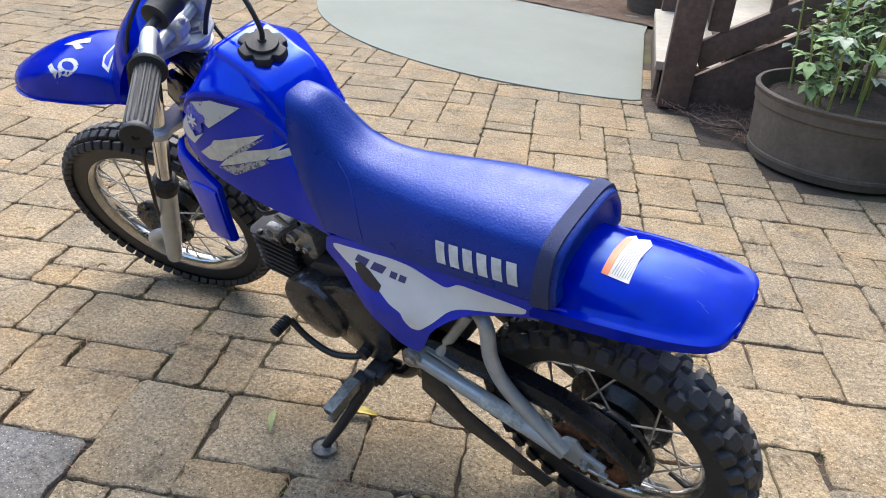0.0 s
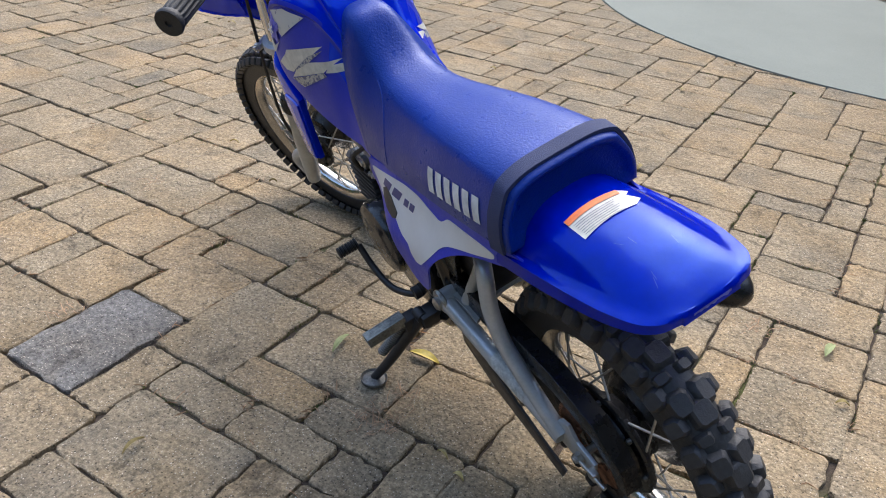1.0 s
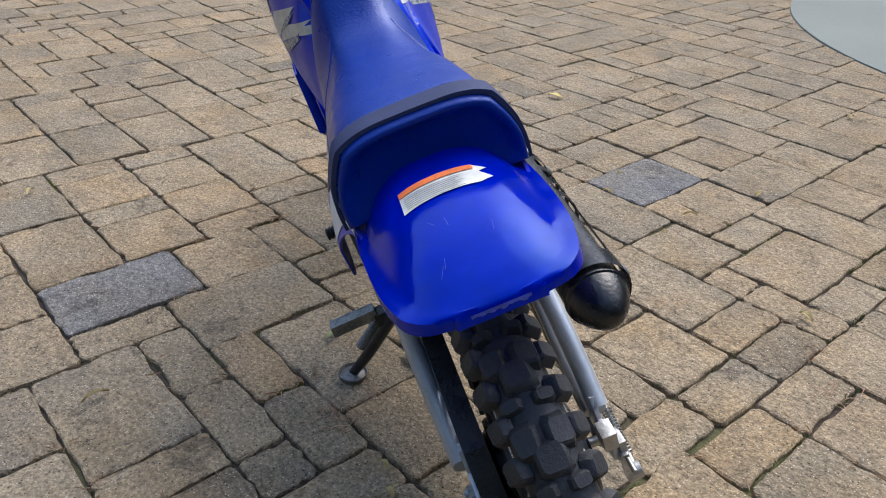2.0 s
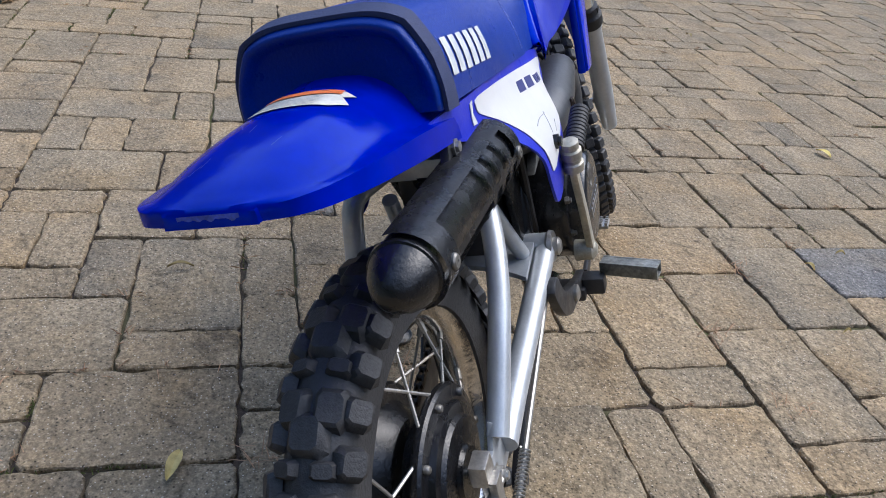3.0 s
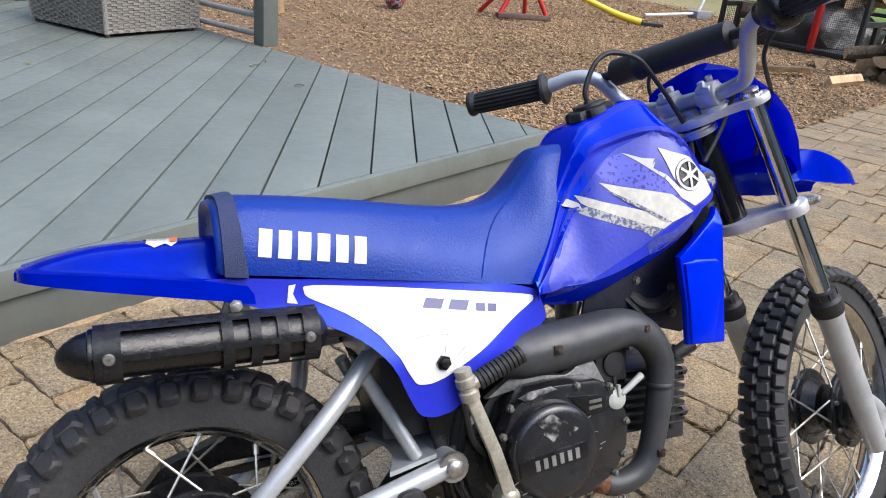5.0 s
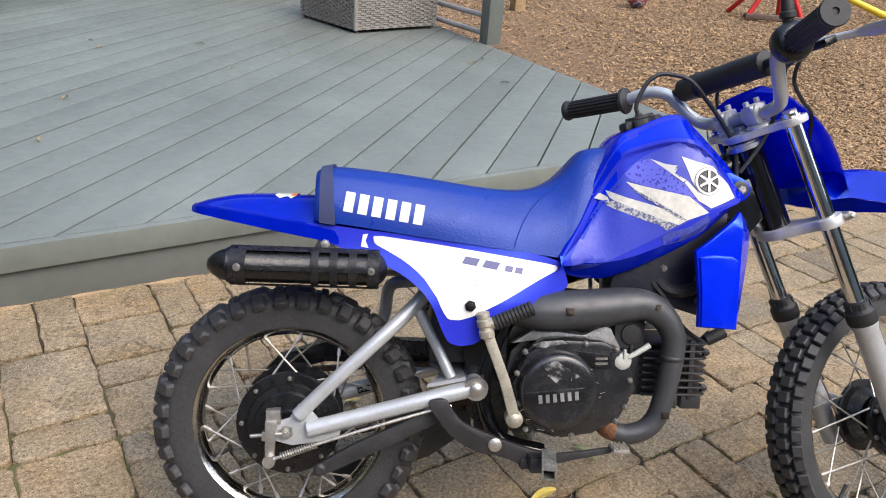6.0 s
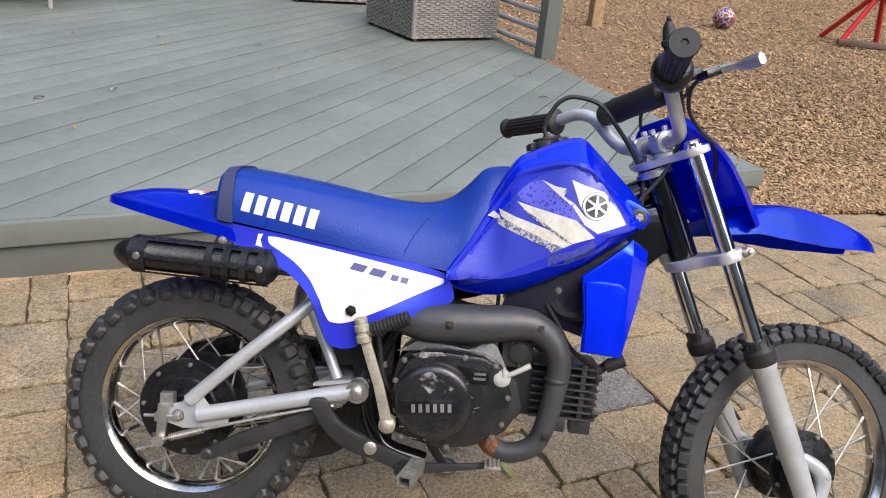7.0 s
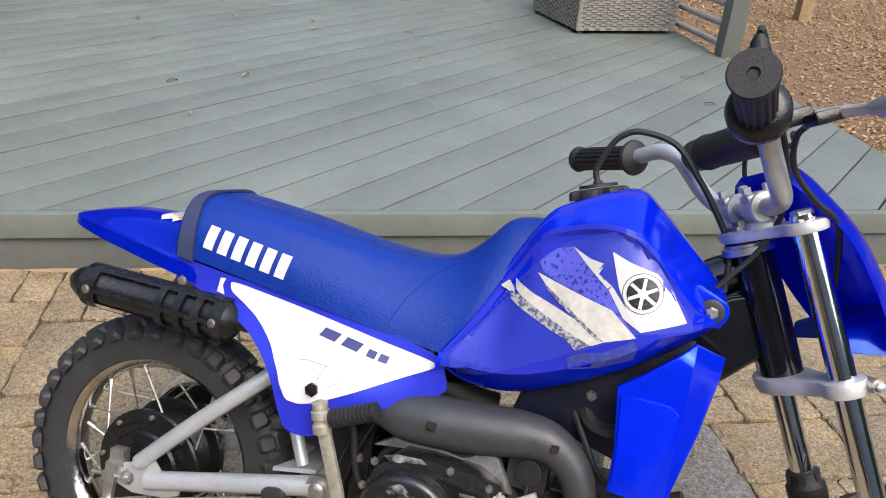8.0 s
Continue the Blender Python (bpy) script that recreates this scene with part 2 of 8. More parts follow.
def wheel(name, m, R, half, rim_r, rows, spokes, drum_r, label, lug):
    """Rim with tyre, hub and spokes; the axle lies along y."""
    bm = bmesh.new()
    w = half * 0.62
    prof = [(rim_r - 0.014, -w * 0.55), (rim_r - 0.010, -w * 0.8), (rim_r, -w), (rim_r + 0.001, -w + 0.004), (rim_r - 0.004, -w + 0.005), (rim_r - 0.004, w - 0.005), (rim_r + 0.001, w - 0.004), (rim_r, w),
            (rim_r - 0.010, w * 0.8), (rim_r - 0.014, w * 0.55), (rim_r - 0.019, w * 0.3), (rim_r - 0.019, -w * 0.3)]
    lathe(bm, prof, (0, 0, 0), (0, 1, 0), 72, True)
    rim = part(name, bm, WORN_CHROME, bike, label, m, 50)
    bm = bmesh.new()
    body, tall = (R - 0.0085, 0.0081) if lug == "rear" else (R - 0.0108, 0.0104)
    prof = []
    for k in range(17):
        a = math.pi * k / 16
        c, s = -math.cos(a), math.sin(a)
        prof.append((rim_r - 0.003 + (body - rim_r + 0.003) * s ** 0.8, half * 0.97 * c * (0.72 + 0.28 * s) * (1.0 if abs(c) < 0.9 else 0.92)))
    prof += [(rim_r - 0.006, w - 0.006), (rim_r - 0.006, -w + 0.006)]
    lathe(bm, prof, (0, 0, 0), (0, 1, 0), 64, True)
    part("tyre", bm, TYRE, rim, "worn knobbly black tyre", m, 30)
    rnd = random.Random(5)
    # lanes of blocks: place across, tilt, half length round the tyre, half width, shift in rows, every how many rows
    if lug == "rear":
        lanes = ((0.0, 0, 0.0138, 0.0130, 0.0, 2), (0.40, 18, 0.0130, 0.0112, 0.5, 2), (-0.40, -18, 0.0130, 0.0112, 0.5, 2), (0.40, 18, 0.0060, 0.0085, 1.35, 2), (-0.40, -18, 0.0060, 0.0085, 1.35, 2), (0.86, 50, 0.0098, 0.0105, 0.0, 1), (-0.86, -50, 0.0098, 0.0105, 0.5, 1))
    else:
        lanes = ((0.30, 14, 0.0088, 0.0088, 0.0, 1), (-0.30, -14, 0.0088, 0.0088, 0.5, 1), (0.86, 50, 0.0090, 0.0085, 0.45, 1), (-0.86, -50, 0.0090, 0.0085, 0.05, 1))
    edge = 0.66 if lug == "rear" else 0.84
    made = {}
    for lane, (yy, tilt, lx, ly, shift, every) in enumerate(lanes):
        for k in range(0, rows, every):
            a = 2 * math.pi * (k + shift) / rows
            yo = yy * half * 0.86
            rr = body - 0.002 - (abs(yy) ** 2.4) * half * 0.42
            key = (lx, ly, rnd.randrange(2))
            if key not in made:
                r_ = random.Random(int(lx * 1e5) + key[2])
                bm = bmesh.new()
                vs = []
                for z, q in ((-0.003, 1.30 if lug == "rear" else 1.16), (tall - 0.0024, 1.06), (tall, 0.86)):
                    vs.append([bm.verts.new((sx * lx * q * r_.uniform(0.95, 1.05), sy * ly * q * r_.uniform(0.95, 1.05), z + (r_.uniform(-0.0008, 0.0004) if z > 0 else 0))) for sx, sy in ((-1, -edge), (-edge, -1), (edge, -1), (1, -edge), (1, edge), (edge, 1), (-edge, 1), (-1, edge))])
                skin(bm, vs)
                ob = part("knob", bm, TYRE, rim, "", None, 32)
                made[key] = ob.data
            else:
                ob = new("knob", made[key])
                ob.parent = rim
            ob.matrix_basis = m @ Matrix.Rotation(a, 4, 'Y') @ Matrix.Translation((0, yo, rr)) @ Matrix.Rotation(radians(-tilt), 4, 'X')
    bm = bmesh.new()
    for y in (-1, 1):
        lathe(bm, [(0.012, 0.0), (drum_r * 0.30, 0.000), (drum_r * 0.34, 0.004), (drum_r * 0.62, 0.006), (drum_r * 0.66, 0.010), (drum_r * 0.78, 0.011), (drum_r * 0.80, 0.017), (drum_r * 0.97, 0.018), (drum_r, 0.021), (drum_r, 0.026), (drum_r * 0.97, 0.029), (drum_r * 0.78, 0.030), (drum_r * 0.6, 0.050)], (0, y * 0.055, 0), (0, -y, 0), 48)
    hub = part("hub", bm, BLACK, rim, "glossy black drum hub", m, 28)
    rivet = None
    for y in (-1, 1):
        for k in range(8):
            a = 2 * math.pi * k / 8
            if rivet is None:
                bm = bmesh.new()
                lathe(bm, [(0.0042, -0.004), (0.0042, 0.002), (0.0030, 0.0035), (0.001, 0.004)], (0, 0, 0), (0, 1, 0), 8)
                ob = part("rivet", bm, GREASY, hub)
                rivet = ob.data
            else:
                ob = new("rivet", rivet)
                ob.parent = hub
            ob.matrix_basis = m @ Matrix.Translation((math.cos(a) * drum_r * 0.89, y * 0.039, math.sin(a) * drum_r * 0.89)) @ Matrix.Rotation(0 if y > 0 else math.pi, 4, 'X')
    bm = bmesh.new()
    rod(bm, (0, -0.09, 0), (0, 0.09, 0), 0.006)
    for y in (-1, 1):
        lathe(bm, [(0.012, 0), (0.012, 0.002), (0.0085, 0.002), (0.0085, 0.009), (0.005, 0.009), (0.004, 0.014)], (0, y * 0.078, 0), (0, y, 0), 6)
    part("axle", bm, STEEL, rim, "", m)
    ln = rim_r - 0.015 - drum_r * 0.93
    for k in range(spokes):
        a = 2 * math.pi * (k + 0.5) / spokes
        y = 0.032 if k % 2 else -0.032
        lead = (0.55 if (k // 2) % 2 else -0.55)
        p0 = Vector((math.sin(a + lead) * drum_r * 0.93, y, math.cos(a + lead) * drum_r * 0.93))
        p1 = Vector((math.sin(a) * (rim_r - 0.016), y * 0.12, math.cos(a) * (rim_r - 0.016)))
        bm = bmesh.new()
        rod(bm, p0, p1, 0.0017, None, 6)
        rod(bm, p1 + (p0 - p1).normalized() * 0.016, p1, 0.0033, 0.0033, 6)
        part("spoke", bm, STEEL, rim, "", m)
    bm = bmesh.new()
    va = Vector((math.sin(4.2), 0, math.cos(4.2)))
    rod(bm, va * (rim_r - 0.018), va * (rim_r - 0.05), 0.004, 0.003, 8)
    part("valve", bm, RUBBER, rim, "", m)
    return rim


wheel("rear_wheel", R_AXLE, REAR_R, 0.041, 0.163, 36, 28, 0.086, "rear wheel with a chrome rim and wire spokes", "rear")
wheel("front_wheel", F_AXLE, FRONT_R, 0.035, 0.190, 58, 28, 0.066, "steered front wheel with a chrome rim and wire spokes", "front")


# seat
def dense(rows_, steps):
    """Rows of numbers made smooth from row to row."""
    a = np.array(rows_, dtype=float)
    a = np.vstack([2 * a[0] - a[1], a, 2 * a[-1] - a[-2]])
    out = []
    for i in range(1, len(a) - 2):
        for q in range(steps):
            t = q / steps
            out.append(0.5 * (2 * a[i] + (a[i + 1] - a[i - 1]) * t + (2 * a[i - 1] - 5 * a[i] + 4 * a[i + 1] - a[i + 2]) * t * t + (3 * a[i] - a[i - 1] - 3 * a[i + 1] + a[i + 2]) * t ** 3))
    out.append(a[-2])
    return out


def seat_section(xb, zb, wb, xt, zt, wt):
    pts, n = [], 9
    for i in range(49):
        u = -1 + 2 * i / 48
        a = abs(u)
        if a > 0.55:
            q = (a - 0.55) / 0.45
            y, h = wt + (wb - wt) * q + 0.007 * math.sin(math.pi * q), 0.85 * (1 - q)
        else:
            q = a / 0.55
            y = wt * q ** 0.9
            h = 0.85 + 0.15 * (1 - q ** 3.4)
        z = zb + (zt - zb) * h
        x = xb + (xt - xb) * h
        pts.append(Vector((x, math.copysign(y, u), z)))
    return pts


SEAT = [(0.044, 0.582, 0.072, 0.046, 0.632, 0.056), (0.038, 0.571, 0.083, 0.037, 0.641, 0.065), (0.043, 0.566, 0.0880, 0.042, 0.6465, 0.0700), (0.085, 0.562, 0.090, 0.072, 0.651, 0.0695), (0.206, 0.547, 0.091, 0.182, 0.642, 0.065), (0.300, 0.536, 0.090, 0.290, 0.628, 0.055),
        (0.345, 0.530, 0.090, 0.345, 0.624, 0.050), (0.380, 0.526, 0.088, 0.388, 0.627, 0.047), (0.405, 0.523, 0.087, 0.420, 0.641, 0.044), (0.420, 0.521, 0.086, 0.446, 0.666, 0.041), (0.429, 0.520, 0.085, 0.468, 0.691, 0.039), (0.434, 0.519, 0.085, 0.490, 0.699, 0.041), (0.440, 0.519, 0.084, 0.524, 0.702, 0.040)]
bm = bmesh.new()
skin(bm, [[bm.verts.new(p) for p in seat_section(*s)] for s in dense(SEAT, 3)])
seat_tree = tree_of(bm)
seat = part("seat", bm, VINYL, bike, "blue vinyl seat cover", None, 60)
bm = bmesh.new()
a_, b_ = (0.045, 0.564, 0.0890, 0.044, 0.6480, 0.0708), (0.070, 0.561, 0.0905, 0.062, 0.6515, 0.0706)
rings = []
for s, k in ((a_, 0.0), (a_, 0.0035), (b_, 0.0035), (b_, 0.0)):
    pts = seat_section(*s)
    rings.append([bm.verts.new(p + Vector((0, math.copysign(k, p.y) if abs(p.y) > 0.02 else 0, k if p.z > 0.6 else 0))) for p in pts])
skin(bm, rings, False)
part("seat_band", bm, PIPING, seat, "grey woven band across the back of the seat", None, 60)
for y in (-1, 1):
    bm = bmesh.new()
    line = []
    for k in range(9):
        f = k / 8
        x, z = 0.352 + 0.028 * f + 0.034 * f * f, 0.536 + 0.112 * f - 0.023 * f * f
        hit = seat_tree.ray_cast(Vector((x, y * 0.5, z)), Vector((0, -y, 0)))
        if hit[0]:
            line.append(hit[0])
    sweep(bm, line, 0.0011, 5, 1)
    part("seam", bm, VINYL, seat)


def word_shapes(forms, x0, z0, x1, z1, height, gap=0.16):
    """Plain bars in a row; a form gives the start and end of each bar at the foot and at the head."""
    out, n = [], len(forms)
    d = Vector((x1 - x0, z1 - z0))
    up = Vector((-d.y, d.x)).normalized() * height
    if up.y < 0:
        up = -up
    for k, form in enumerate(forms):
        a, w = Vector((x0, z0)) + d * (k / n), d * ((1 - gap) / n)
        for f0, f1, h0, h1 in form:
            out.append([tuple(a + w * f0), tuple(a + w * f1), tuple(a + w * h1 + up), tuple(a + w * h0 + up)])
    return out


WORD = [[(0.0, 0.80, 0.0, 0.80)]] * 6
decal("seat_lettering", word_shapes(WORD, 0.081, 0.583, 0.211, 0.564, 0.031), SILVER_DECAL, seat, seat_tree, -1, "pale worn lettering shapes")
decal("seat_lettering", word_shapes(WORD, 0.213, 0.564, 0.080, 0.583, 0.031), SILVER_DECAL, seat, seat_tree, 1, "pale worn lettering shapes")

# tank
TANK = [(0.425, 0.500, 0.505, 0.520, 0.525, 0.060, 0.084, 0.083, 0.060), (0.455, 0.489, 0.496, 0.570, 0.585, 0.060, 0.088, 0.068, 0.050), (0.490, 0.487, 0.497, 0.640, 0.660, 0.060, 0.092, 0.053, 0.042), (0.520, 0.491, 0.503, 0.690, 0.713, 0.060, 0.097, 0.062, 0.047),
        (0.550, 0.501, 0.514, 0.706, 0.733, 0.060, 0.103, 0.070, 0.045), (0.590, 0.520, 0.533, 0.718, 0.752, 0.060, 0.110, 0.086, 0.046), (0.622, 0.537, 0.551, 0.716, 0.758, 0.058, 0.114, 0.094, 0.044), (0.650, 0.553, 0.568, 0.700, 0.738, 0.055, 0.115, 0.096, 0.040),
        (0.680, 0.575, 0.592, 0.672, 0.712, 0.050, 0.106, 0.088, 0.035), (0.710, 0.598, 0.612, 0.645, 0.686, 0.045, 0.085, 0.070, 0.030), (0.738, 0.625, 0.632, 0.642, 0.660, 0.030, 0.050, 0.045, 0.022)]
bm = bmesh.new()
rings = []
for x, zb, zl, zu, zt, wb, wl, wu, wt in dense(TANK, 5):
    f_ = min(1, max(0, (x - 0.50) / 0.06)) * min(1, max(0, (0.70 - x) / 0.05))
    half = [(0, zb), (wb, zb), (wl - 0.026, zl - 0.004), (wl - 0.018, zl + 0.003), (wl - 0.008, zl + 0.0115), (wl + 0.0015, zl + 0.020), (wl * 0.78 + wu * 0.22 + 0.007, zl * 0.78 + zu * 0.22), (wl * 0.55 + wu * 0.45 + 0.010, zl * 0.55 + zu * 0.45), (wl * 0.25 + wu * 0.75 + 0.009, zl * 0.25 + zu * 0.75),
            (wu + 0.0068, zu - 0.020), (wu + 0.0062 - 0.0022 * f_, zu - 0.013), (wu + 0.0062 + 0.0012 * f_, zu - 0.007), (wu + 0.0035, zu - 0.001), (wu - 0.004, zu + 0.0045), (wu * 0.5 + wt * 0.5 - 0.002 * f_, zu * 0.5 + zt * 0.5), (wt + 0.006, zt - 0.008), (wt + 0.001, zt - 0.002), (wt - 0.005, zt), (0, zt + 0.001)]
    loop = half + [(-y, z) for y, z in half[-2:0:-1]]
    rings.append([bm.verts.new((x, y - 0.008, z)) for y, z in loop])
skin(bm, rings)
for f in bm.faces:
    c = f.calc_center_median()
    f.normal_update()
    if abs(f.normal.y) > 0.72 and abs(c.y) > 0.04 and c.x > 0.43:
        f.material_index = 1
tank_tree = tree_of(bm)
tank = part("fuel_tank", bm, [BLUE, BLUE_MATTE], bike, "blue plastic fuel tank with worn graphics", None, 36)
# matt violet-blue laid over the right side facet of the tank
SIDE_MATT = mat("matt_side_blue", (0.022, 0.036, 0.44), 0.40, 0, (200, 0.06), (12, 0.12), (200, 0.0003), rough_var=0.08, spec=0.7)
GRAPHIC = [
    (-1, "side_film", SIDE_MATT, 0.0006, [(0.448, 0.499), (0.479, 0.508), (0.571, 0.559), (0.649, 0.607), (0.707, 0.62), (0.703, 0.629), (0.661, 0.679), (0.63, 0.714), (0.614, 0.717), (0.555, 0.689), (0.531, 0.669), (0.493, 0.618), (0.473, 0.585), (0.456, 0.552), (0.440, 0.523)]),
    (-1, "white_flash", CREAM_DECAL, 0.0014, [(0.525, 0.646), (0.551, 0.640), (0.617, 0.627), (0.627, 0.613), (0.649, 0.603), (0.616, 0.590), (0.593, 0.603), (0.566, 0.619), (0.538, 0.634)]),
    (-1, "white_flash", CREAM_DECAL, 0.0014, [(0.498, 0.631), (0.526, 0.621), (0.553, 0.614), (0.588, 0.604), (0.616, 0.590), (0.603, 0.582), (0.585, 0.587), (0.545, 0.601), (0.509, 0.615), (0.502, 0.620)]),
    (-1, "white_stub", CREAM_DECAL, 0.0014, [(0.480, 0.624), (0.491, 0.626), (0.500, 0.620), (0.502, 0.612), (0.491, 0.615), (0.482, 0.617)]),
    (-1, "grey_flash", GREY_WORN, 0.0011, [(0.488, 0.612), (0.509, 0.615), (0.545, 0.601), (0.583, 0.588), (0.601, 0.582), (0.587, 0.572), (0.574, 0.581), (0.555, 0.586), (0.509, 0.602)]),
    (-1, "grey_flash", GREY_WORN, 0.0020, [(0.534, 0.635), (0.566, 0.619), (0.593, 0.603), (0.616, 0.590), (0.605, 0.591), (0.584, 0.604), (0.557, 0.619)]),
    (-1, "white_spike", PALE_WORN, 0.0018, [(0.560, 0.684), (0.582, 0.676), (0.600, 0.674), (0.595, 0.662), (0.613, 0.652), (0.632, 0.632), (0.652, 0.610), (0.631, 0.621), (0.610, 0.647), (0.589, 0.662)]),
    (-1, "white_corner", WHITE, 0.0018, [(0.605, 0.689), (0.626, 0.682), (0.657, 0.675), (0.678, 0.657), (0.698, 0.628), (0.652, 0.610), (0.632, 0.632), (0.620, 0.652), (0.624, 0.671), (0.615, 0.677)]),
    (-1, "worn_patch", NAVY_WORN, 0.0010, [(0.532, 0.648), (0.524, 0.658), (0.541, 0.677), (0.560, 0.684), (0.589, 0.662), (0.610, 0.647), (0.631, 0.621), (0.647, 0.604), (0.624, 0.615), (0.617, 0.627), (0.551, 0.641)]),
    (-1, "faded_patch", FADED_PRINT, 0.0009, [(0.579, 0.561), (0.591, 0.571), (0.617, 0.578), (0.647, 0.599), (0.653, 0.591), (0.650, 0.575), (0.615, 0.557), (0.584, 0.549)]),
    (1, "white_corner", PALE_WORN, 0.0018, [(0.638, 0.697), (0.598, 0.705), (0.604, 0.693), (0.557, 0.694), (0.607, 0.663), (0.614, 0.676), (0.612, 0.692)]),
    (1, "white_edge", PALE_WORN, 0.0018, [(0.647, 0.689), (0.683, 0.639), (0.645, 0.630), (0.619, 0.653), (0.639, 0.643), (0.649, 0.661), (0.642, 0.685)]),
    (1, "white_flash", CREAM_DECAL, 0.0014, [(0.604, 0.643), (0.523, 0.657), (0.601, 0.607), (0.623, 0.606), (0.638, 0.616), (0.612, 0.634)]),
    (1, "white_flash", CREAM_DECAL, 0.0014, [(0.557, 0.629), (0.497, 0.639), (0.526, 0.618), (0.608, 0.597), (0.590, 0.613)]),
    (1, "white_flash", CREAM_DECAL, 0.0014, [(0.512, 0.631), (0.486, 0.633), (0.483, 0.622), (0.522, 0.618)]),
    (1, "grey_flash", GREY_WORN, 0.0020, [(0.601, 0.607), (0.556, 0.639), (0.523, 0.651), (0.557, 0.629), (0.593, 0.611)]),
    (1, "grey_flash", GREY_WORN, 0.0020, [(0.610, 0.595), (0.526, 0.618), (0.520, 0.613), (0.581, 0.585), (0.562, 0.602)]),
]
for y, nm, mm, lift, poly in GRAPHIC:
    decal(nm, [poly], mm, tank, tank_tree, y, "", lift, 6 if nm == "side_film" else 4)
for y in (-1, 1):
    ex, ez = (0.646, 0.652) if y < 0 else (0.634, 0.672)
    if y < 0:
        for nm, r_, mm, lift in (("emblem_disc", 0.0220, BLACK, 0.0026), ("emblem_ring", 0.0213, WHITE, 0.0031), ("emblem_disc", 0.0174, BLACK, 0.0036), ("emblem_ring", 0.0055, WHITE, 0.0041)):
            decal(nm, [[(ex + r_ * math.cos(2 * math.pi * k / 28), ez + r_ * math.sin(2 * math.pi * k / 28)) for k in range(28)]], mm, tank, tank_tree, y, "", lift, 2)
    else:
        decal("emblem_disc", [[(ex + 0.020 * (1 + 0.25 * math.sin(3 * q) + 0.12 * math.sin(7 * q)) * math.cos(q), ez + 0.020 * (1 + 0.2 * math.sin(5 * q)) * math.sin(q)) for q in [2 * math.pi * k / 28 for k in range(28)]]], NAVY_WORN, tank, tank_tree, y, "half worn dark emblem", 0.0026, 2)
    for k in range(3):
        a = math.pi * (k / 3 + 0.5)
        dx, dz = math.cos(a), math.sin(a)
        ln_ = 0.0165 if y < 0 else 0.010
        decal("emblem_bar", [[(ex + s * dx * ln_ - t * dz * 0.0019, ez + s * dz * ln_ + t * dx * 0.0019) for s, t in ((-1, -1), (1, -1), (1, 1), (-1, 1))]], WHITE, tank, tank_tree, y, "", 0.0052, 2)
    bm = bmesh.new()
    tongue = [(0.690, 0.664), (0.706, 0.668)] + [(0.723 + 0.020 * math.cos(radians(a)), 0.640 + 0.019 * math.sin(radians(a))) for a in range(70, -150, -20)] + [(0.700, 0.612)]
    plate(bm, tongue, y * 0.040 - 0.008, y * 0.062 - 0.008, 0.004)
    lug = part("tank_lug", bm, BLUE, tank)
    bm = bmesh.new()
    lathe(bm, [(0.0145, -0.002), (0.0145, 0.002), (0.012, 0.003), (0.007, 0.003)], (0.723, y * 0.063 - 0.008, 0.640), (0, y, 0), 24)
    part("washer", bm, BLACK_ROUGH, lug, "grey washer")
    bm = bmesh.new()
    lathe(bm, [(0.0075, 0.0), (0.0075, 0.007), (0.0055, 0.0085), (0.002, 0.0085)], (0.723, y * 0.065 - 0.008, 0.640), (0, y, 0), 6)
    part("bolt", bm, STEEL, lug)
# filler cap with its breather hose
bm = bmesh.new()
CAPC, CAPN = Vector((0.571, -0.010, 0.741)), Vector((-0.30, 0, 0.95)).normalized()
lathe(bm, [(0.030, -0.006), (0.030, 0.002)], CAPC, CAPN, 32)
u, w = CAPN.orthogonal().normalized(), CAPN.cross(CAPN.orthogonal().normalized())
rings = []
for h, q in ((-0.001, 1.0), (0.007, 0.98), (0.010, 0.92), (0.011, 0.80)):
    rg = []
    for k in range(60):
        a = 2 * math.pi * k / 60
        r = 0.0375 * q * (1 - 0.22 * max(0, math.cos(6 * a)) ** 2)
        rg.append(bm.verts.new(CAPC + CAPN * h + u * math.cos(a) * r + w * math.sin(a) * r))
    rings.append(rg)
skin(bm, rings)
lathe(bm, [(0.024, 0.012), (0.023, 0.016), (0.010, 0.0165), (0.0065, 0.017), (0.0055, 0.020)], CAPC, CAPN, 20)
cap = part("filler_cap", bm, RUBBER, tank, "scalloped black filler cap")
bm = bmesh.new()
sweep(bm, [CAPC + CAPN * 0.016, CAPC + CAPN * 0.034, (0.571, -0.012, 0.802), (0.584, -0.014, 0.819), (0.606, -0.016, 0.827), (0.648, -0.018, 0.818), (0.681, -0.020, 0.783), (0.703, -0.022, 0.755), (0.730, -0.026, 0.71), (0.735, -0.03, 0.66)], 0.0038, 8)
part("breather_hose", bm, RUBBER, cap, "black rubber hose")

# rear fender
bm = bmesh.new()
FX = [0.16, 0.10, 0.05, 0.0, -0.05, -0.09, -0.115, -0.135, -0.147, -0.154, -0.1575]
FC = [0.606, 0.606, 0.604, 0.6025, 0.6025, 0.600, 0.5955, 0.591, 0.587, 0.5845, 0.5825]
FE = [0.536, 0.546, 0.556, 0.5645, 0.5715, 0.5765, 0.5790, 0.5810, 0.5820, 0.5820, 0.5818]
FD = [0.020, 0.020, 0.020, 0.020, 0.018, 0.016, 0.014, 0.0125, 0.0115, 0.0105, 0.010]
FW = [0.086, 0.087, 0.087, 0.086, 0.083, 0.079, 0.074, 0.068, 0.060, 0.050, 0.034]
rings = []
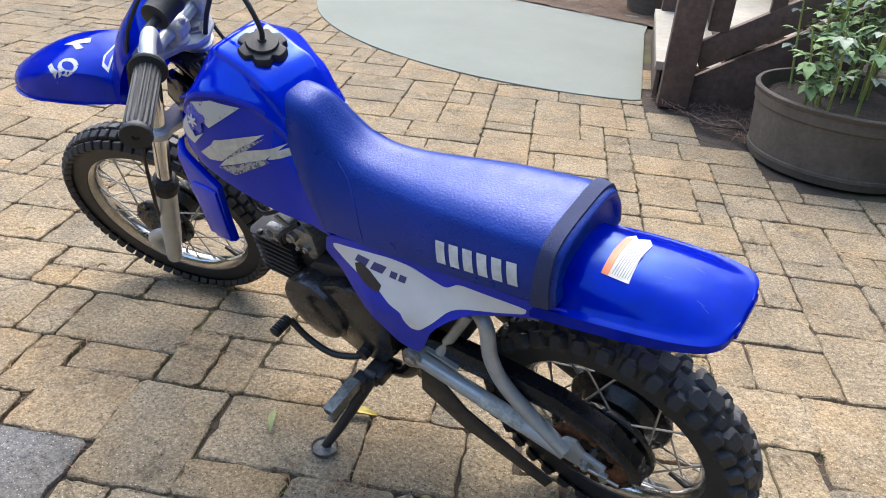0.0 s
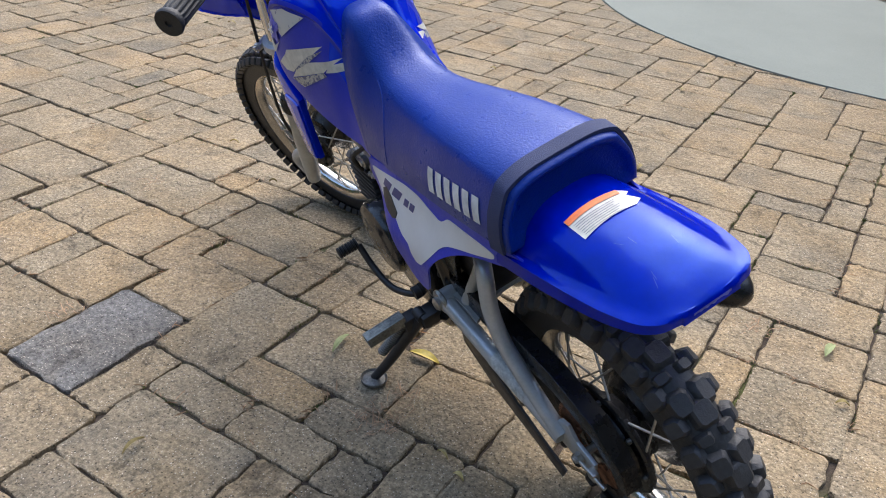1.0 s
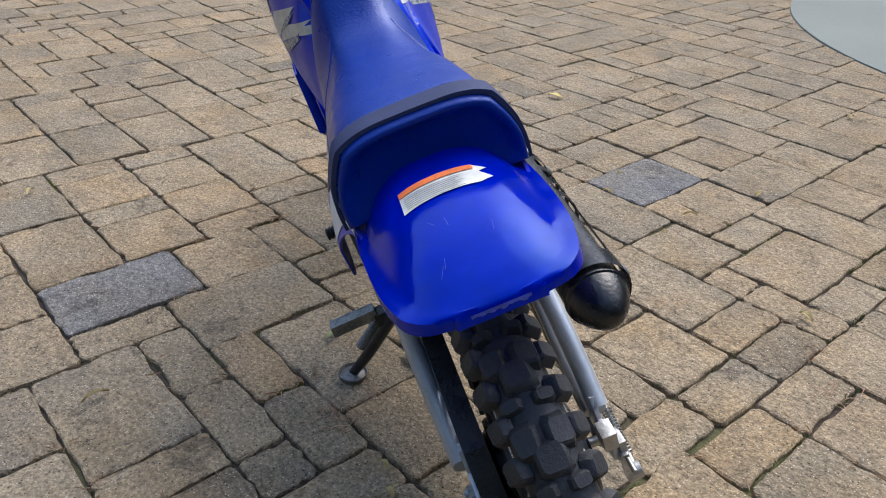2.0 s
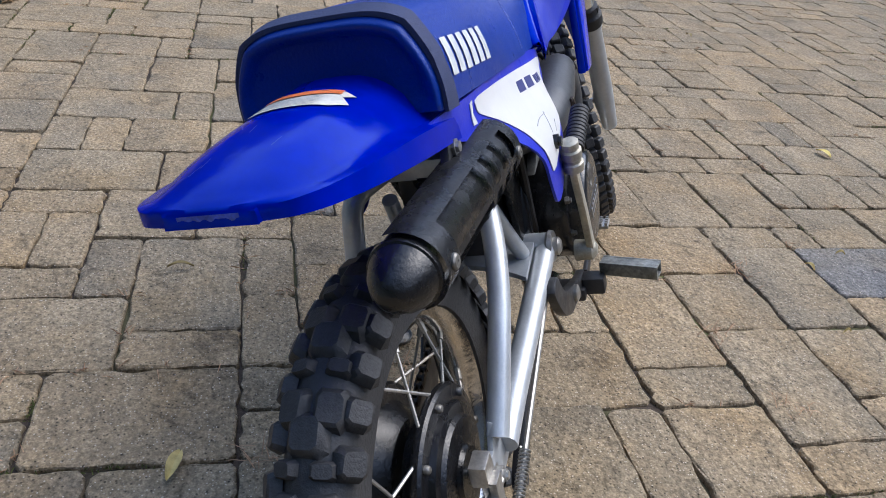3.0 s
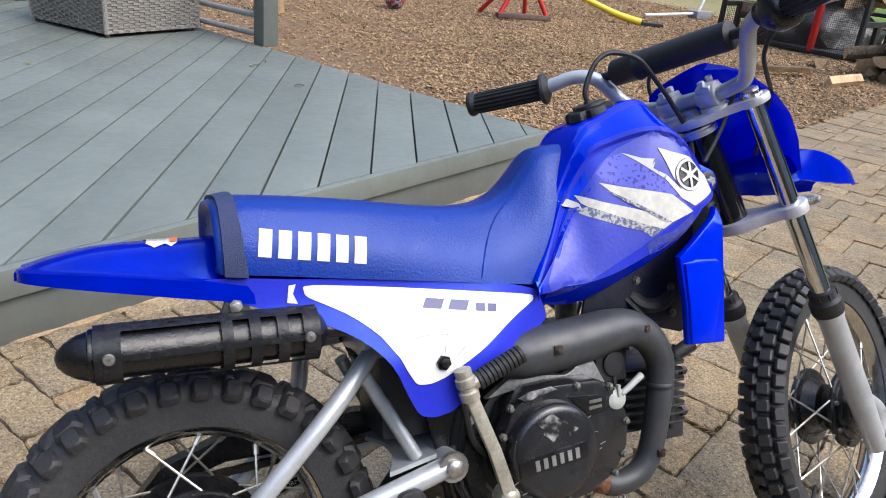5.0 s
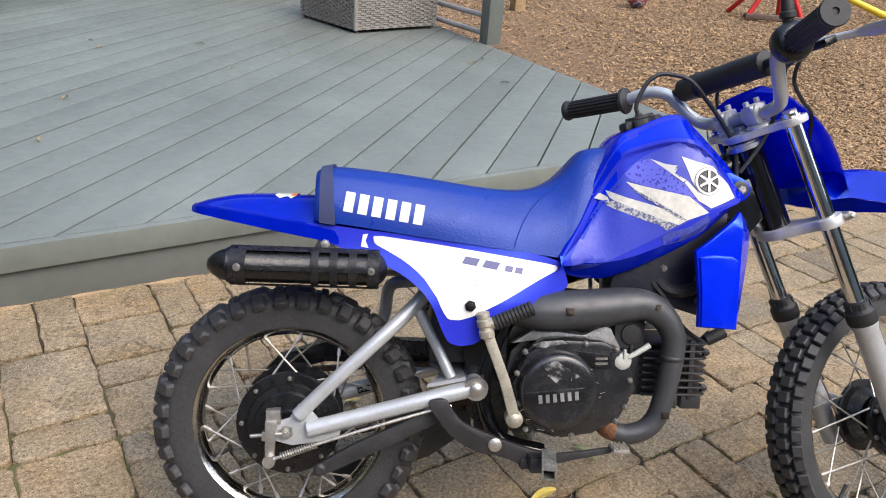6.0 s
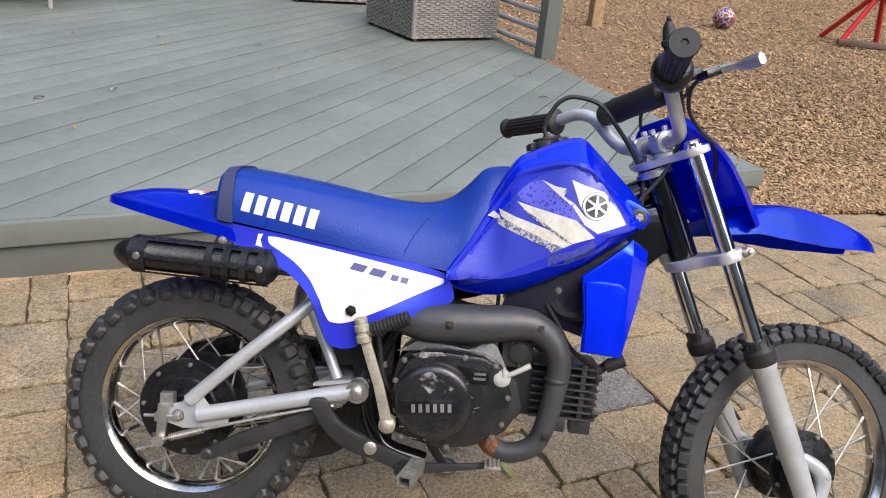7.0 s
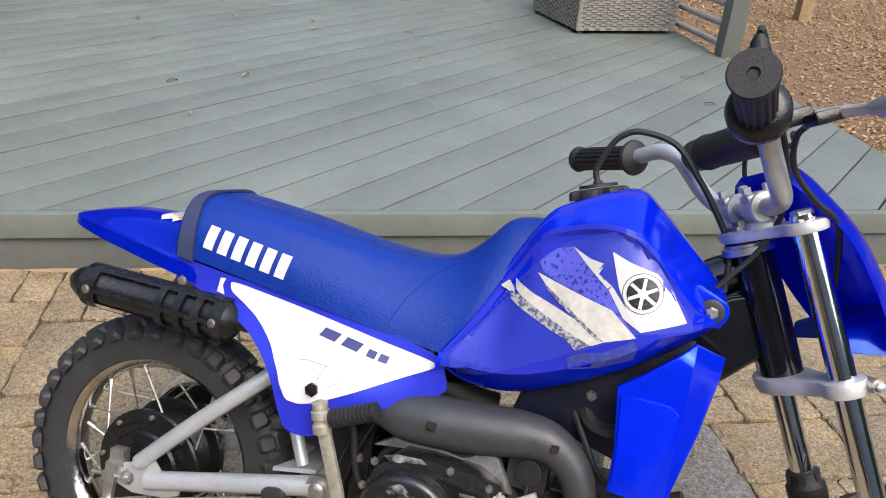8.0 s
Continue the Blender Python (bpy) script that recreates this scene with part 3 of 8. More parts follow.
for x, zc, ze, hw, dp in zip(*[np.array(q) for q in zip(*dense(list(zip(FX, FC, FE, FW, FD)), 3))]):
    row = []
    for i in range(33):
        v = -1 + 2 * i / 32
        a = abs(v)
        if a > 0.87:
            q = (a - 0.87) / 0.13
            y, z = hw + 0.001 * q, ze - dp * q
        elif a > 0.74:
            q = (a - 0.74) / 0.13
            y, z = hw - 0.012 * (1 - q), ze + 0.002 * (1 - q)
        else:
            q = a / 0.74
            y, z = (hw - 0.012) * q, ze + 0.002 + (zc - ze - 0.002) * (1 - q ** 3.0)
        row.append(bm.verts.new((x, math.copysign(y, v), z)))
    rings.append(row)
lip = [bm.verts.new((v.co.x - 0.0022, v.co.y * 0.97, min(v.co.z, 0.5800))) for v in rings[-1]]
low = [bm.verts.new((v.co.x - 0.0026, v.co.y * 0.97, 0.5710)) for v in rings[-1]]
edge_line = [(a.co.copy(), b.co.copy()) for a, b in zip(lip, low)]
rings += [lip, low]
skin(bm, rings, False)
fender_tree = tree_of(bm)
bmesh.ops.solidify(bm, geom=bm.faces[:], thickness=0.003)
rear_fender = part("rear_fender", bm, BLUE, bike, "glossy blue plastic rear fender with pale scuffs", None, 40)


def from_above(name, polys, material, parent, tree, lift=0.0012, label=""):
    bm = bmesh.new()
    for poly in polys:
        f = bm.faces.new([bm.verts.new((x, y, 0)) for x, y in poly])
        bmesh.ops.triangulate(bm, faces=[f])
    for _ in range(3):
        es = [e for e in bm.edges if e.calc_length() > 0.008]
        if es:
            bmesh.ops.subdivide_edges(bm, edges=es, cuts=1)
            bmesh.ops.triangulate(bm, faces=bm.faces[:])
    for v in bm.verts:
        hit = tree.ray_cast(Vector((v.co.x, v.co.y, 1.0)), Vector((0, 0, -1)))
        v.co.z = (hit[0].z if hit[0] else 0.59) + lift
    return part(name, bm, material, parent, label)


from_above("warning_label", [[(0.004, 0.037), (0.006, 0.0), (0.003, -0.030), (-0.004, -0.041), (-0.010, -0.033), (-0.022, -0.042), (-0.030, -0.030), (-0.028, 0.0), (-0.032, 0.038)]], CREAM_DECAL, rear_fender, fender_tree, 0.0012, "torn white warning label")
from_above("label_stripe", [[(0.004, 0.037), (0.006, 0.0), (0.003, -0.030), (-0.005, -0.030), (-0.003, 0.0), (-0.005, 0.0372)]], ORANGE_DECAL, rear_fender, fender_tree, 0.002, "orange strip")
for k in range(7):
    x = -0.0085 - 0.0032 * k
    from_above("print_line", [[(x, 0.034), (x, -0.018 + 0.003 * (k % 3)), (x - 0.0009, -0.018 + 0.003 * (k % 3)), (x - 0.0009, 0.034)]], GREY_DECAL, rear_fender, fender_tree, 0.002)

SCUFF_HAZE = mat("scuffed_hazy_plastic", (0.060, 0.100, 0.58), 0.4, 0, (250, 0.3), (120, 0.4))
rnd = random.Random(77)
# pale band on the tail lip: wear, with the hazy sheen painted in
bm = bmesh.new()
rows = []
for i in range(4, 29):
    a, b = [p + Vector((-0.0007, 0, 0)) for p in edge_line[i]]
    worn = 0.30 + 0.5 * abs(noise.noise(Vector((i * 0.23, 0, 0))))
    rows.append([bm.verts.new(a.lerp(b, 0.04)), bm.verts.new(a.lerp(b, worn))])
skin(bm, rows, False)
part("scuff", bm, SCUFF_HAZE, rear_fender, "pale band along the edge, wear and painted hazy sheen")
rnd = random.Random(41)
for k in range(5):
    x, y, a = rnd.uniform(-0.13, -0.05), rnd.uniform(-0.04, 0.05), rnd.uniform(-0.6, 0.6)
    dx, dy = math.cos(a) * rnd.uniform(0.006, 0.014), math.sin(a) * rnd.uniform(0.006, 0.014) + 0.002
    from_above("scratch", [[(x, y), (x + dx, y + dy), (x + dx, y + dy + 0.0003), (x, y + 0.0004)]], SCUFF_HAZE, rear_fender, fender_tree, 0.0008)


# side panels
def panel_y(x, z):
    def sm(v):
        v = min(1, max(0, v))
        return v * v * (3 - 2 * v)
    return 0.088 - 0.009 * sm((0.09 - x) / 0.11) + 0.036 * sm((0.540 - z) / 0.10) * sm((0.445 - x) / 0.12) * (0.55 + 0.45 * sm((x - 0.08) / 0.12))


def rounded(poly, q=0.22):
    """The outline with its corners cut twice."""
    for _ in range(2):
        out = []
        for a, b in zip(poly, poly[1:] + poly[:1]):
            out += [(a[0] + (b[0] - a[0]) * q, a[1] + (b[1] - a[1]) * q), (b[0] + (a[0] - b[0]) * q, b[1] + (a[1] - b[1]) * q)]
        poly = out
    return poly


def panel_mesh(poly, lift0, lift1, y, cut=0.016):
    if len(poly) > 9:
        poly = rounded(poly, 0.16)
    bm = bmesh.new()
    f = bm.faces.new([bm.verts.new((a, 0, b)) for a, b in poly])
    bmesh.ops.triangulate(bm, faces=[f])
    for _ in range(4):
        es = [e for e in bm.edges if e.calc_length() > cut]
        if es:
            bmesh.ops.subdivide_edges(bm, edges=es, cuts=1)
            bmesh.ops.triangulate(bm, faces=bm.faces[:])
    for v in bm.verts:
        v.co.y = y * (panel_y(v.co.x, v.co.z) + lift0)
    r = bmesh.ops.extrude_face_region(bm, geom=bm.faces[:])
    for v in [g for g in r["geom"] if isinstance(g, bmesh.types.BMVert)]:
        v.co.y += y * (lift1 - lift0)
    return bm


PANEL = [(-0.020, 0.560), (0.050, 0.562), (0.134, 0.553), (0.221, 0.548), (0.317, 0.537), (0.400, 0.523), (0.430, 0.514), (0.443, 0.478), (0.432, 0.466), (0.403, 0.453), (0.364, 0.438), (0.325, 0.412), (0.291, 0.386), (0.268, 0.382), (0.249, 0.387), (0.236, 0.412), (0.223, 0.444), (0.205, 0.467), (0.179, 0.487), (0.148, 0.502), (0.108, 0.516), (0.060, 0.533), (-0.020, 0.553)]
DECAL_R = [(0.128, 0.548), (0.221, 0.537), (0.317, 0.524), (0.422, 0.509), (0.423, 0.501), (0.378, 0.478), (0.323, 0.449), (0.285, 0.429), (0.265, 0.423), (0.247, 0.424), (0.237, 0.440), (0.227, 0.462), (0.207, 0.487), (0.181, 0.508), (0.155, 0.522), (0.131, 0.534)]
DECAL_L = [(0.417, 0.507), (0.356, 0.520), (0.302, 0.528), (0.264, 0.529), (0.233, 0.523), (0.204, 0.519), (0.184, 0.534), (0.149, 0.536), (0.079, 0.542), (0.081, 0.532), (0.123, 0.515), (0.178, 0.500), (0.195, 0.491), (0.217, 0.466), (0.241, 0.442), (0.256, 0.439), (0.267, 0.448), (0.275, 0.460), (0.293, 0.463), (0.319, 0.479), (0.359, 0.483), (0.394, 0.488), (0.417, 0.497)]
for y in (-1, 1):
    bm = panel_mesh(PANEL, -0.003, 0.0, y)
    pn = part("side_panel", bm, BLUE_MATTE, bike, "blue plastic side panel with a white plate decal", None, 45)
    bm = panel_mesh(DECAL_R if y < 0 else DECAL_L, 0.0004, 0.0012, y)
    dc = part("plate_decal", bm, WHITE, pn, "scratched white decal" if y < 0 else "torn white decal")
    mark = [[(0.0, 0.80, 0.16, 0.96)]] * 2
    bars = word_shapes(mark, 0.268, 0.5085, 0.332, 0.4990, 0.0115, 0.10) + word_shapes([[(0.0, 0.85, 0.06, 0.91)]] * 2, 0.336, 0.4985, 0.368, 0.4940, 0.0090, 0.14)
    if y > 0:
        bars = [[(0.318 * 2 - a, b + 0.16 * (a - 0.318)) for a, b in q] for q in bars]
    for b in bars:
        part("lettering_bar", panel_mesh(b, 0.0013, 0.0019, y, 0.01), NAVY_DECAL, dc)
    if y < 0:
        part("scrap", panel_mesh([(0.113, 0.548), (0.121, 0.549), (0.117, 0.538), (0.122, 0.527), (0.110, 0.529)], 0.0004, 0.0012, y), WHITE, pn)
        for line in ([(0.292, 0.478), (0.285, 0.460), (0.282, 0.440)], [(0.250, 0.476), (0.268, 0.478), (0.293, 0.476)], [(0.300, 0.452), (0.312, 0.462)]):
            bm = bmesh.new()
            sweep(bm, [(a, y * (panel_y(a, b) + 0.0012), b) for a, b in line], 0.0005, 4)
            part("scratch", bm, GREY_DECAL, dc)
        bm = bmesh.new()
        bolt(bm, (0.281, y * (panel_y(0.281, 0.446) + 0.003), 0.446), (0, y, 0), 0.006, 0.005)
        part("bolt", bm, BLACK, pn)
    else:
        bm = panel_mesh([(0.367, 0.496), (0.355, 0.503), (0.335, 0.497), (0.312, 0.485), (0.314, 0.477), (0.323, 0.474), (0.345, 0.478), (0.363, 0.486)], 0.0012, 0.0022, y)
        part("vent", bm, BLACK_ROUGH, pn)

# shrouds at the front of the frame
for y in (-1, 1):
    bm = bmesh.new()
    poly = [(0.640, 0.540), (0.665, 0.560), (0.714, 0.605), (0.752, 0.586), (0.738, 0.500), (0.716, 0.415), (0.652, 0.418), (0.650, 0.470)]
    plate(bm, poly, y * 0.098, y * 0.110, 0.003)
    plate(bm, [(0.646, 0.531), (0.668, 0.535), (0.700, 0.534), (0.711, 0.526), (0.712, 0.514), (0.694, 0.418), (0.655, 0.420), (0.653, 0.470)], y * 0.106, y * 0.1145, 0.003)
    for k in range(5):
        bmesh.ops.bisect_plane(bm, geom=bm.verts[:] + bm.edges[:] + bm.faces[:], plane_co=(0.712 + 0.54 * (k * 0.004 - 0.012), 0, 0.590 + 0.84 * (k * 0.004 - 0.012)), plane_no=(0.54, 0, 0.84))
    bmesh.ops.bisect_plane(bm, geom=bm.verts[:] + bm.edges[:] + bm.faces[:], plane_co=(0.715, 0, 0.5), plane_no=(1, 0, 0))
    for v in bm.verts:
        v.co.y += y * 0.002 * min(1, max(0, (v.co.z - 0.53) / -0.11)) - y * 0.05 * max(0, (v.co.x - 0.715) / 0.04) - y * 22 * min(0.016, max(0, (v.co.x - 0.712) * 0.54 + (v.co.z - 0.590) * 0.84 + 0.012)) ** 2 - y * 0.7 * max(0, (v.co.x - 0.712) * 0.54 + (v.co.z - 0.590) * 0.84 - 0.004)
    part("shroud", bm, BLUE, bike, "blue plastic shroud beside the engine", None, 30)

INNER = mat("dark_inner_plastic", (0.006, 0.007, 0.020), 0.35, 0, (150, 0.2), (25, 0.4), (250, 0.0004), rough_var=0.12)
bm = bmesh.new()
plate(bm, [(0.520, 0.462), (0.530, 0.500), (0.600, 0.545), (0.665, 0.585), (0.716, 0.600), (0.712, 0.430), (0.690, 0.422), (0.640, 0.436), (0.600, 0.446), (0.560, 0.452)], -0.050, -0.045, 0.002)
inner = part("inner_panel", bm, INNER, bike, "near-black plastic panel between the tank and the exhaust")
for bx_, bz_ in ((0.672, 0.490), (0.675, 0.452), (0.612, 0.505)):
    bm = bmesh.new()
    bolt(bm, (bx_, -0.051, bz_), (0, -1, 0), 0.0045, 0.004)
    part("bolt", bm, GREASY, inner)

# frame
bm = bmesh.new()
head0, head1 = steer @ Vector((-0.008, 0, -0.028)), steer @ Vector((-0.008, 0, -0.200))
rod(bm, head0, head1, 0.024, None, 24)
frame_ob = part("frame", bm, GLOSS_BLACK, bike, "glossy black painted steel frame")
for nm, pts, r in (("frame_tube", [(0.775, 0, 0.70), (0.70, 0, 0.655), (0.58, 0, 0.545), (0.44, 0, 0.485), (0.30, 0, 0.47)], 0.024),
                   ("frame_tube", [(0.81, 0, 0.63), (0.755, 0, 0.575), (0.70, 0, 0.52), (0.62, 0, 0.46)], 0.020),
                   ("frame_tube", [(0.44, 0.035, 0.49), (0.34, 0.05, 0.53), (0.15, 0.06, 0.55)], 0.013), ("frame_tube", [(0.44, -0.035, 0.49), (0.34, -0.05, 0.53), (0.15, -0.06, 0.55)], 0.013),
                   ("frame_tube", [(0.40, 0.05, 0.49), (0.345, 0.06, 0.40), (0.315, 0.065, 0.30), (0.345, 0.07, 0.215), (0.42, 0.07, 0.19)], 0.015),
                   ("frame_tube", [(0.40, -0.05, 0.49), (0.345, -0.055, 0.40), (0.315, -0.06, 0.30), (0.345, -0.06, 0.215), (0.42, -0.06, 0.19)], 0.015)):
    bm = bmesh.new()
    sweep(bm, pts, r, 14)
    part(nm, bm, GLOSS_BLACK, frame_ob)
for y in (-1, 1):
    bm = bmesh.new()
    plate(bm, [(0.60, 0.52), (0.66, 0.585), (0.745, 0.655), (0.79, 0.67), (0.815, 0.62), (0.76, 0.56), (0.69, 0.50), (0.64, 0.46)], y * 0.014, y * 0.030, 0.004)
    part("gusset", bm, GLOSS_BLACK, frame_ob)
bm = bmesh.new()
box(bm, (0.275, 0, 0.415), (0.10, 0.10, 0.16), 0.012)
box(bm, (0.335, 0.0, 0.45), (0.10, 0.13, 0.10), 0.02)
part("airbox", bm, BLACK_ROUGH, frame_ob, "grimy black airbox under the seat")
bm = bmesh.new()
rod(bm, (0.215, 0, 0.455), (0.33, 0, 0.36), 0.020, None, 16)
for k in range(9):
    c = Vector((0.225, 0, 0.447)).lerp(Vector((0.32, 0, 0.368)), k / 8)
    lathe(bm, [(0.020, -0.003), (0.028, -0.002), (0.028, 0.002), (0.020, 0.003)], c, Vector((0.095, 0, -0.079)), 16)
part("shock_absorber", bm, BLACK, frame_ob)

for y in (-1, 1):
    bm = bmesh.new()
    plate(bm, [(0.236, 0.500), (0.330, 0.500), (0.352, 0.430), (0.352, 0.330), (0.362, 0.225), (0.330, 0.195), (0.306, 0.215), (0.296, 0.300), (0.272, 0.390), (0.240, 0.440)], y * 0.058, y * 0.066, 0.002)
    side = part("frame_plate", bm, BLACK, frame_ob, "greasy black frame plate")
    for bx_, bz_ in ((0.325, 0.405), (0.335, 0.350), (0.262, 0.455), (0.318, 0.455)):
        bm = bmesh.new()
        bolt(bm, (bx_, y * 0.067, bz_), (0, y, 0), 0.0055, 0.006)
        part("bolt", bm, GREASY, side)
    bm = bmesh.new()
    sweep(bm, [(0.290, y * 0.070, 0.495), (0.300, y * 0.074, 0.450), (0.322, y * 0.072, 0.400), (0.338, y * 0.070, 0.330), (0.36, y * 0.066, 0.300)], 0.005, 8)
    part("harness", bm, RUBBER, side, "taped black wiring harness")

# engine
bm = bmesh.new()
CASE = [(0.350, 0.318), (0.360, 0.362), (0.395, 0.398), (0.440, 0.405), (0.525, 0.385), (0.562, 0.345), (0.575, 0.300), (0.550, 0.255), (0.500, 0.225), (0.440, 0.215), (0.385, 0.232), (0.356, 0.268)]
plate(bm, CASE, -0.060, 0.060, 0.006)
engine = part("engine", bm, BLACK_ROUGH, bike, "black single-cylinder engine with a scratched side cover")
bm = bmesh.new()
plate(bm, [(0.354, 0.320), (0.377, 0.370), (0.405, 0.390), (0.439, 0.393), (0.500, 0.392), (0.530, 0.378), (0.551, 0.334), (0.548, 0.295), (0.530, 0.262), (0.490, 0.240), (0.440, 0.232), (0.389, 0.245), (0.362, 0.280)], -0.060, -0.112, 0.008)
cover = part("side_cover", bm, COVER_BLACK, engine, "black side cover")
bm = bmesh.new()
CC = Vector((0.4265, -0.108, 0.313))
lathe(bm, [(0.0635, 0.0), (0.0630, 0.014), (0.0622, 0.019), (0.0600, 0.0235), (0.0560, 0.0262), (0.046, 0.0268), (0.005, 0.0268)], CC, (0, -1, 0), 48)
disc = part("round_cover", bm, COVER_BLACK, engine, "round black cover with scuffed paint")
bm = bmesh.new()
plate(bm, [(0.370, 0.3115), (0.372, 0.2915), (0.375, 0.2905), (0.468, 0.3005), (0.471, 0.3035), (0.470, 0.3215), (0.467, 0.3235), (0.373, 0.3135)], -0.131, -0.1356, 0.0012)
nameplate = part("nameplate", bm, BLACK, disc, "black badge with raised pale shapes")
for b in word_shapes(WORD, 0.394, 0.2960, 0.463, 0.3040, 0.0135, 0.36):
    bm = bmesh.new()
    plate(bm, b, -0.1353, -0.1364)
    part("lettering_bar", bm, ALU, nameplate)
bm = bmesh.new()
plate(bm, rounded([(0.400, 0.352), (0.396, 0.358), (0.408, 0.360), (0.418, 0.366), (0.428, 0.358), (0.440, 0.352), (0.446, 0.346), (0.458, 0.341), (0.450, 0.337), (0.440, 0.339), (0.436, 0.332), (0.426, 0.336), (0.420, 0.328), (0.412, 0.337), (0.405, 0.340), (0.408, 0.347)]), -0.1342, -0.1351)
part("bare_patch", bm, SCRAPED, disc, "scraped bare metal patch")
bm = bmesh.new()
plate(bm, [(0.384, 0.384), (0.400, 0.390), (0.432, 0.3925), (0.440, 0.388), (0.420, 0.384), (0.396, 0.378)], -0.1122, -0.1128)
part("bare_patch", bm, SCRAPED, cover)
rnd = random.Random(11)
for k in range(40):
    a, r = rnd.uniform(0.0, 6.28), rnd.uniform(0.03, 0.066)
    p = Vector((CC.x + math.cos(a) * r, -0.1348 + max(0, r - 0.03) * 0.16, CC.z + math.sin(a) * r))
    q = p + Vector((rnd.uniform(-0.012, 0.012), 0.0002, rnd.uniform(-0.006, 0.006)))
    bm = bmesh.new()
    rod(bm, p, q, 0.0003, 0.0005, 4)
    part("scratch", bm, SCRATCH, disc)
for a, b in ((0.362, 0.338), (0.373, 0.373), (0.470, 0.388), (0.520, 0.380), (0.545, 0.33), (0.54, 0.285), (0.526, 0.262), (0.455, 0.238), (0.380, 0.247), (0.367, 0.29)):
    bm = bmesh.new()
    bolt(bm, (a, -0.113, b), (0, -1, 0), 0.0034, 0.004)
    part("bolt", bm, GREASY, cover)
bm = bmesh.new()
plate(bm, [(0.455, 0.376), (0.508, 0.371), (0.514, 0.349), (0.486, 0.347)], -0.1105, -0.1140, 0.0015)
oil = part("oil_boss", bm, BLACK, cover)
for zz in (0.366, 0.358):
    bm = bmesh.new()
    plate(bm, [(0.486, zz), (0.506, zz + 0.0010), (0.506, zz - 0.0030), (0.487, zz - 0.0040)], -0.1138, -0.1150)
    part("lettering_bar", bm, GREASY, oil)
bm = bmesh.new()
lathe(bm, [(0.011, 0), (0.0145, 0.002), (0.0145, 0.009), (0.012, 0.011), (0.004, 0.012)], (0.532, -0.102, 0.360), (0, -1, 0.15), 18)
box(bm, (0.534, -0.112, 0.372), (0.004, 0.006, 0.016), 0.001)
sweep(bm, [(0.540, -0.110, 0.366), (0.556, -0.108, 0.374), (0.576, -0.106, 0.386)], [0.004, 0.0045, 0.005], 10)
part("oil_cap", bm, PALE_PLASTIC, engine, "pale plastic cap")
# left cases
bm = bmesh.new()
plate(bm, [(0.352, 0.320), (0.370, 0.375), (0.400, 0.395), (0.450, 0.390), (0.500, 0.365), (0.500, 0.240), (0.440, 0.212), (0.385, 0.225), (0.356, 0.262)], 0.060, 0.088, 0.008)
part("sprocket_cover", bm, COVER_BLACK, engine, "black sprocket cover")
bm = bmesh.new()
lathe(bm, [(0.070, 0.0), (0.070, 0.030), (0.066, 0.037), (0.058, 0.040), (0.03, 0.042), (0.003, 0.042)], (0.525, 0.058, 0.295), (0, 1, 0), 44)
part("flywheel_cover", bm, COVER_BLACK, engine, "round black flywheel cover")
# cylinder and head with fins
bm = bmesh.new()
box(bm, (0.605, 0, 0.325), (0.12, 0.075, 0.085), 0.008)
cyl = part("cylinder", bm, BLACK_ROUGH, engine, "finned black cylinder")
for k in range(8):
    bm = bmesh.new()
    z = 0.290 + 0.0125 * k
    plate(bm, [(0.586, -0.056), (0.690, -0.056), (0.700, -0.046), (0.700, 0.046), (0.690, 0.056), (0.586, 0.056)], z - 0.0017, z + 0.0017, 0.0008, 2)
    part("fin", bm, BLACK_ROUGH, cyl)
for fy in (-0.048, 0.048):
    bm = bmesh.new()
    box(bm, (0.672, fy, 0.332), (0.010, 0.010, 0.104), 0.003)
    bolt(bm, (0.699, fy * 0.9, 0.362), (1, 0, 0), 0.005, 0.005)
    bolt(bm, (0.699, fy * 0.9, 0.300), (1, 0, 0), 0.005, 0.005)
    part("fin_post", bm, BLACK_ROUGH, cyl)
bm = bmesh.new()
box(bm, (0.676, -0.035, 0.276), (0.036, 0.030, 0.024), 0.004)
box(bm, (0.640, -0.045, 0.278), (0.020, 0.022, 0.024), 0.004)
part("cylinder_foot", bm, BLACK_ROUGH, cyl)
bm = bmesh.new()
rod(bm, (0.69, 0.0, 0.35), (0.725, 0.0, 0.385), 0.008)
rod(bm, (0.715, -0.005, 0.375), (0.745, -0.01, 0.392), 0.011)
part("spark_plug_cap", bm, RUBBER, cyl, "black plug cap")
# carburettor and intake
bm = bmesh.new()
box(bm, (0.545, 0.030, 0.420), (0.060, 0.052, 0.052), 0.008)
lathe(bm, [(0.022, -0.004), (0.022, 0.004), (0.018, 0.006), (0.018, 0.022), (0.012, 0.026)], (0.545, 0.030, 0.394), (0, 0, -1), 20)
lathe(bm, [(0.016, 0.0), (0.016, 0.030), (0.018, 0.031), (0.018, 0.040), (0.009, 0.042), (0.006, 0.056)], (0.545, 0.030, 0.444), (0, 0, 1), 18)
rod(bm, (0.570, 0.03, 0.418), (0.612, 0.02, 0.395), 0.016)
carb = part("carburettor", bm, DULL_ALU, engine, "grimy aluminium carburettor")
for c, r_, h in (((0.560, 0.058, 0.428), 0.010, 0.012), ((0.532, 0.058, 0.412), 0.006, 0.010), ((0.555, 0.057, 0.404), 0.005, 0.008)):
    bm = bmesh.new()
    lathe(bm, [(r_, -0.004), (r_, h * 0.6), (r_ * 0.7, h * 0.7), (r_ * 0.6, h)], c, (0, 1, 0), 12)
    part("jet_screw", bm, STEEL, carb)
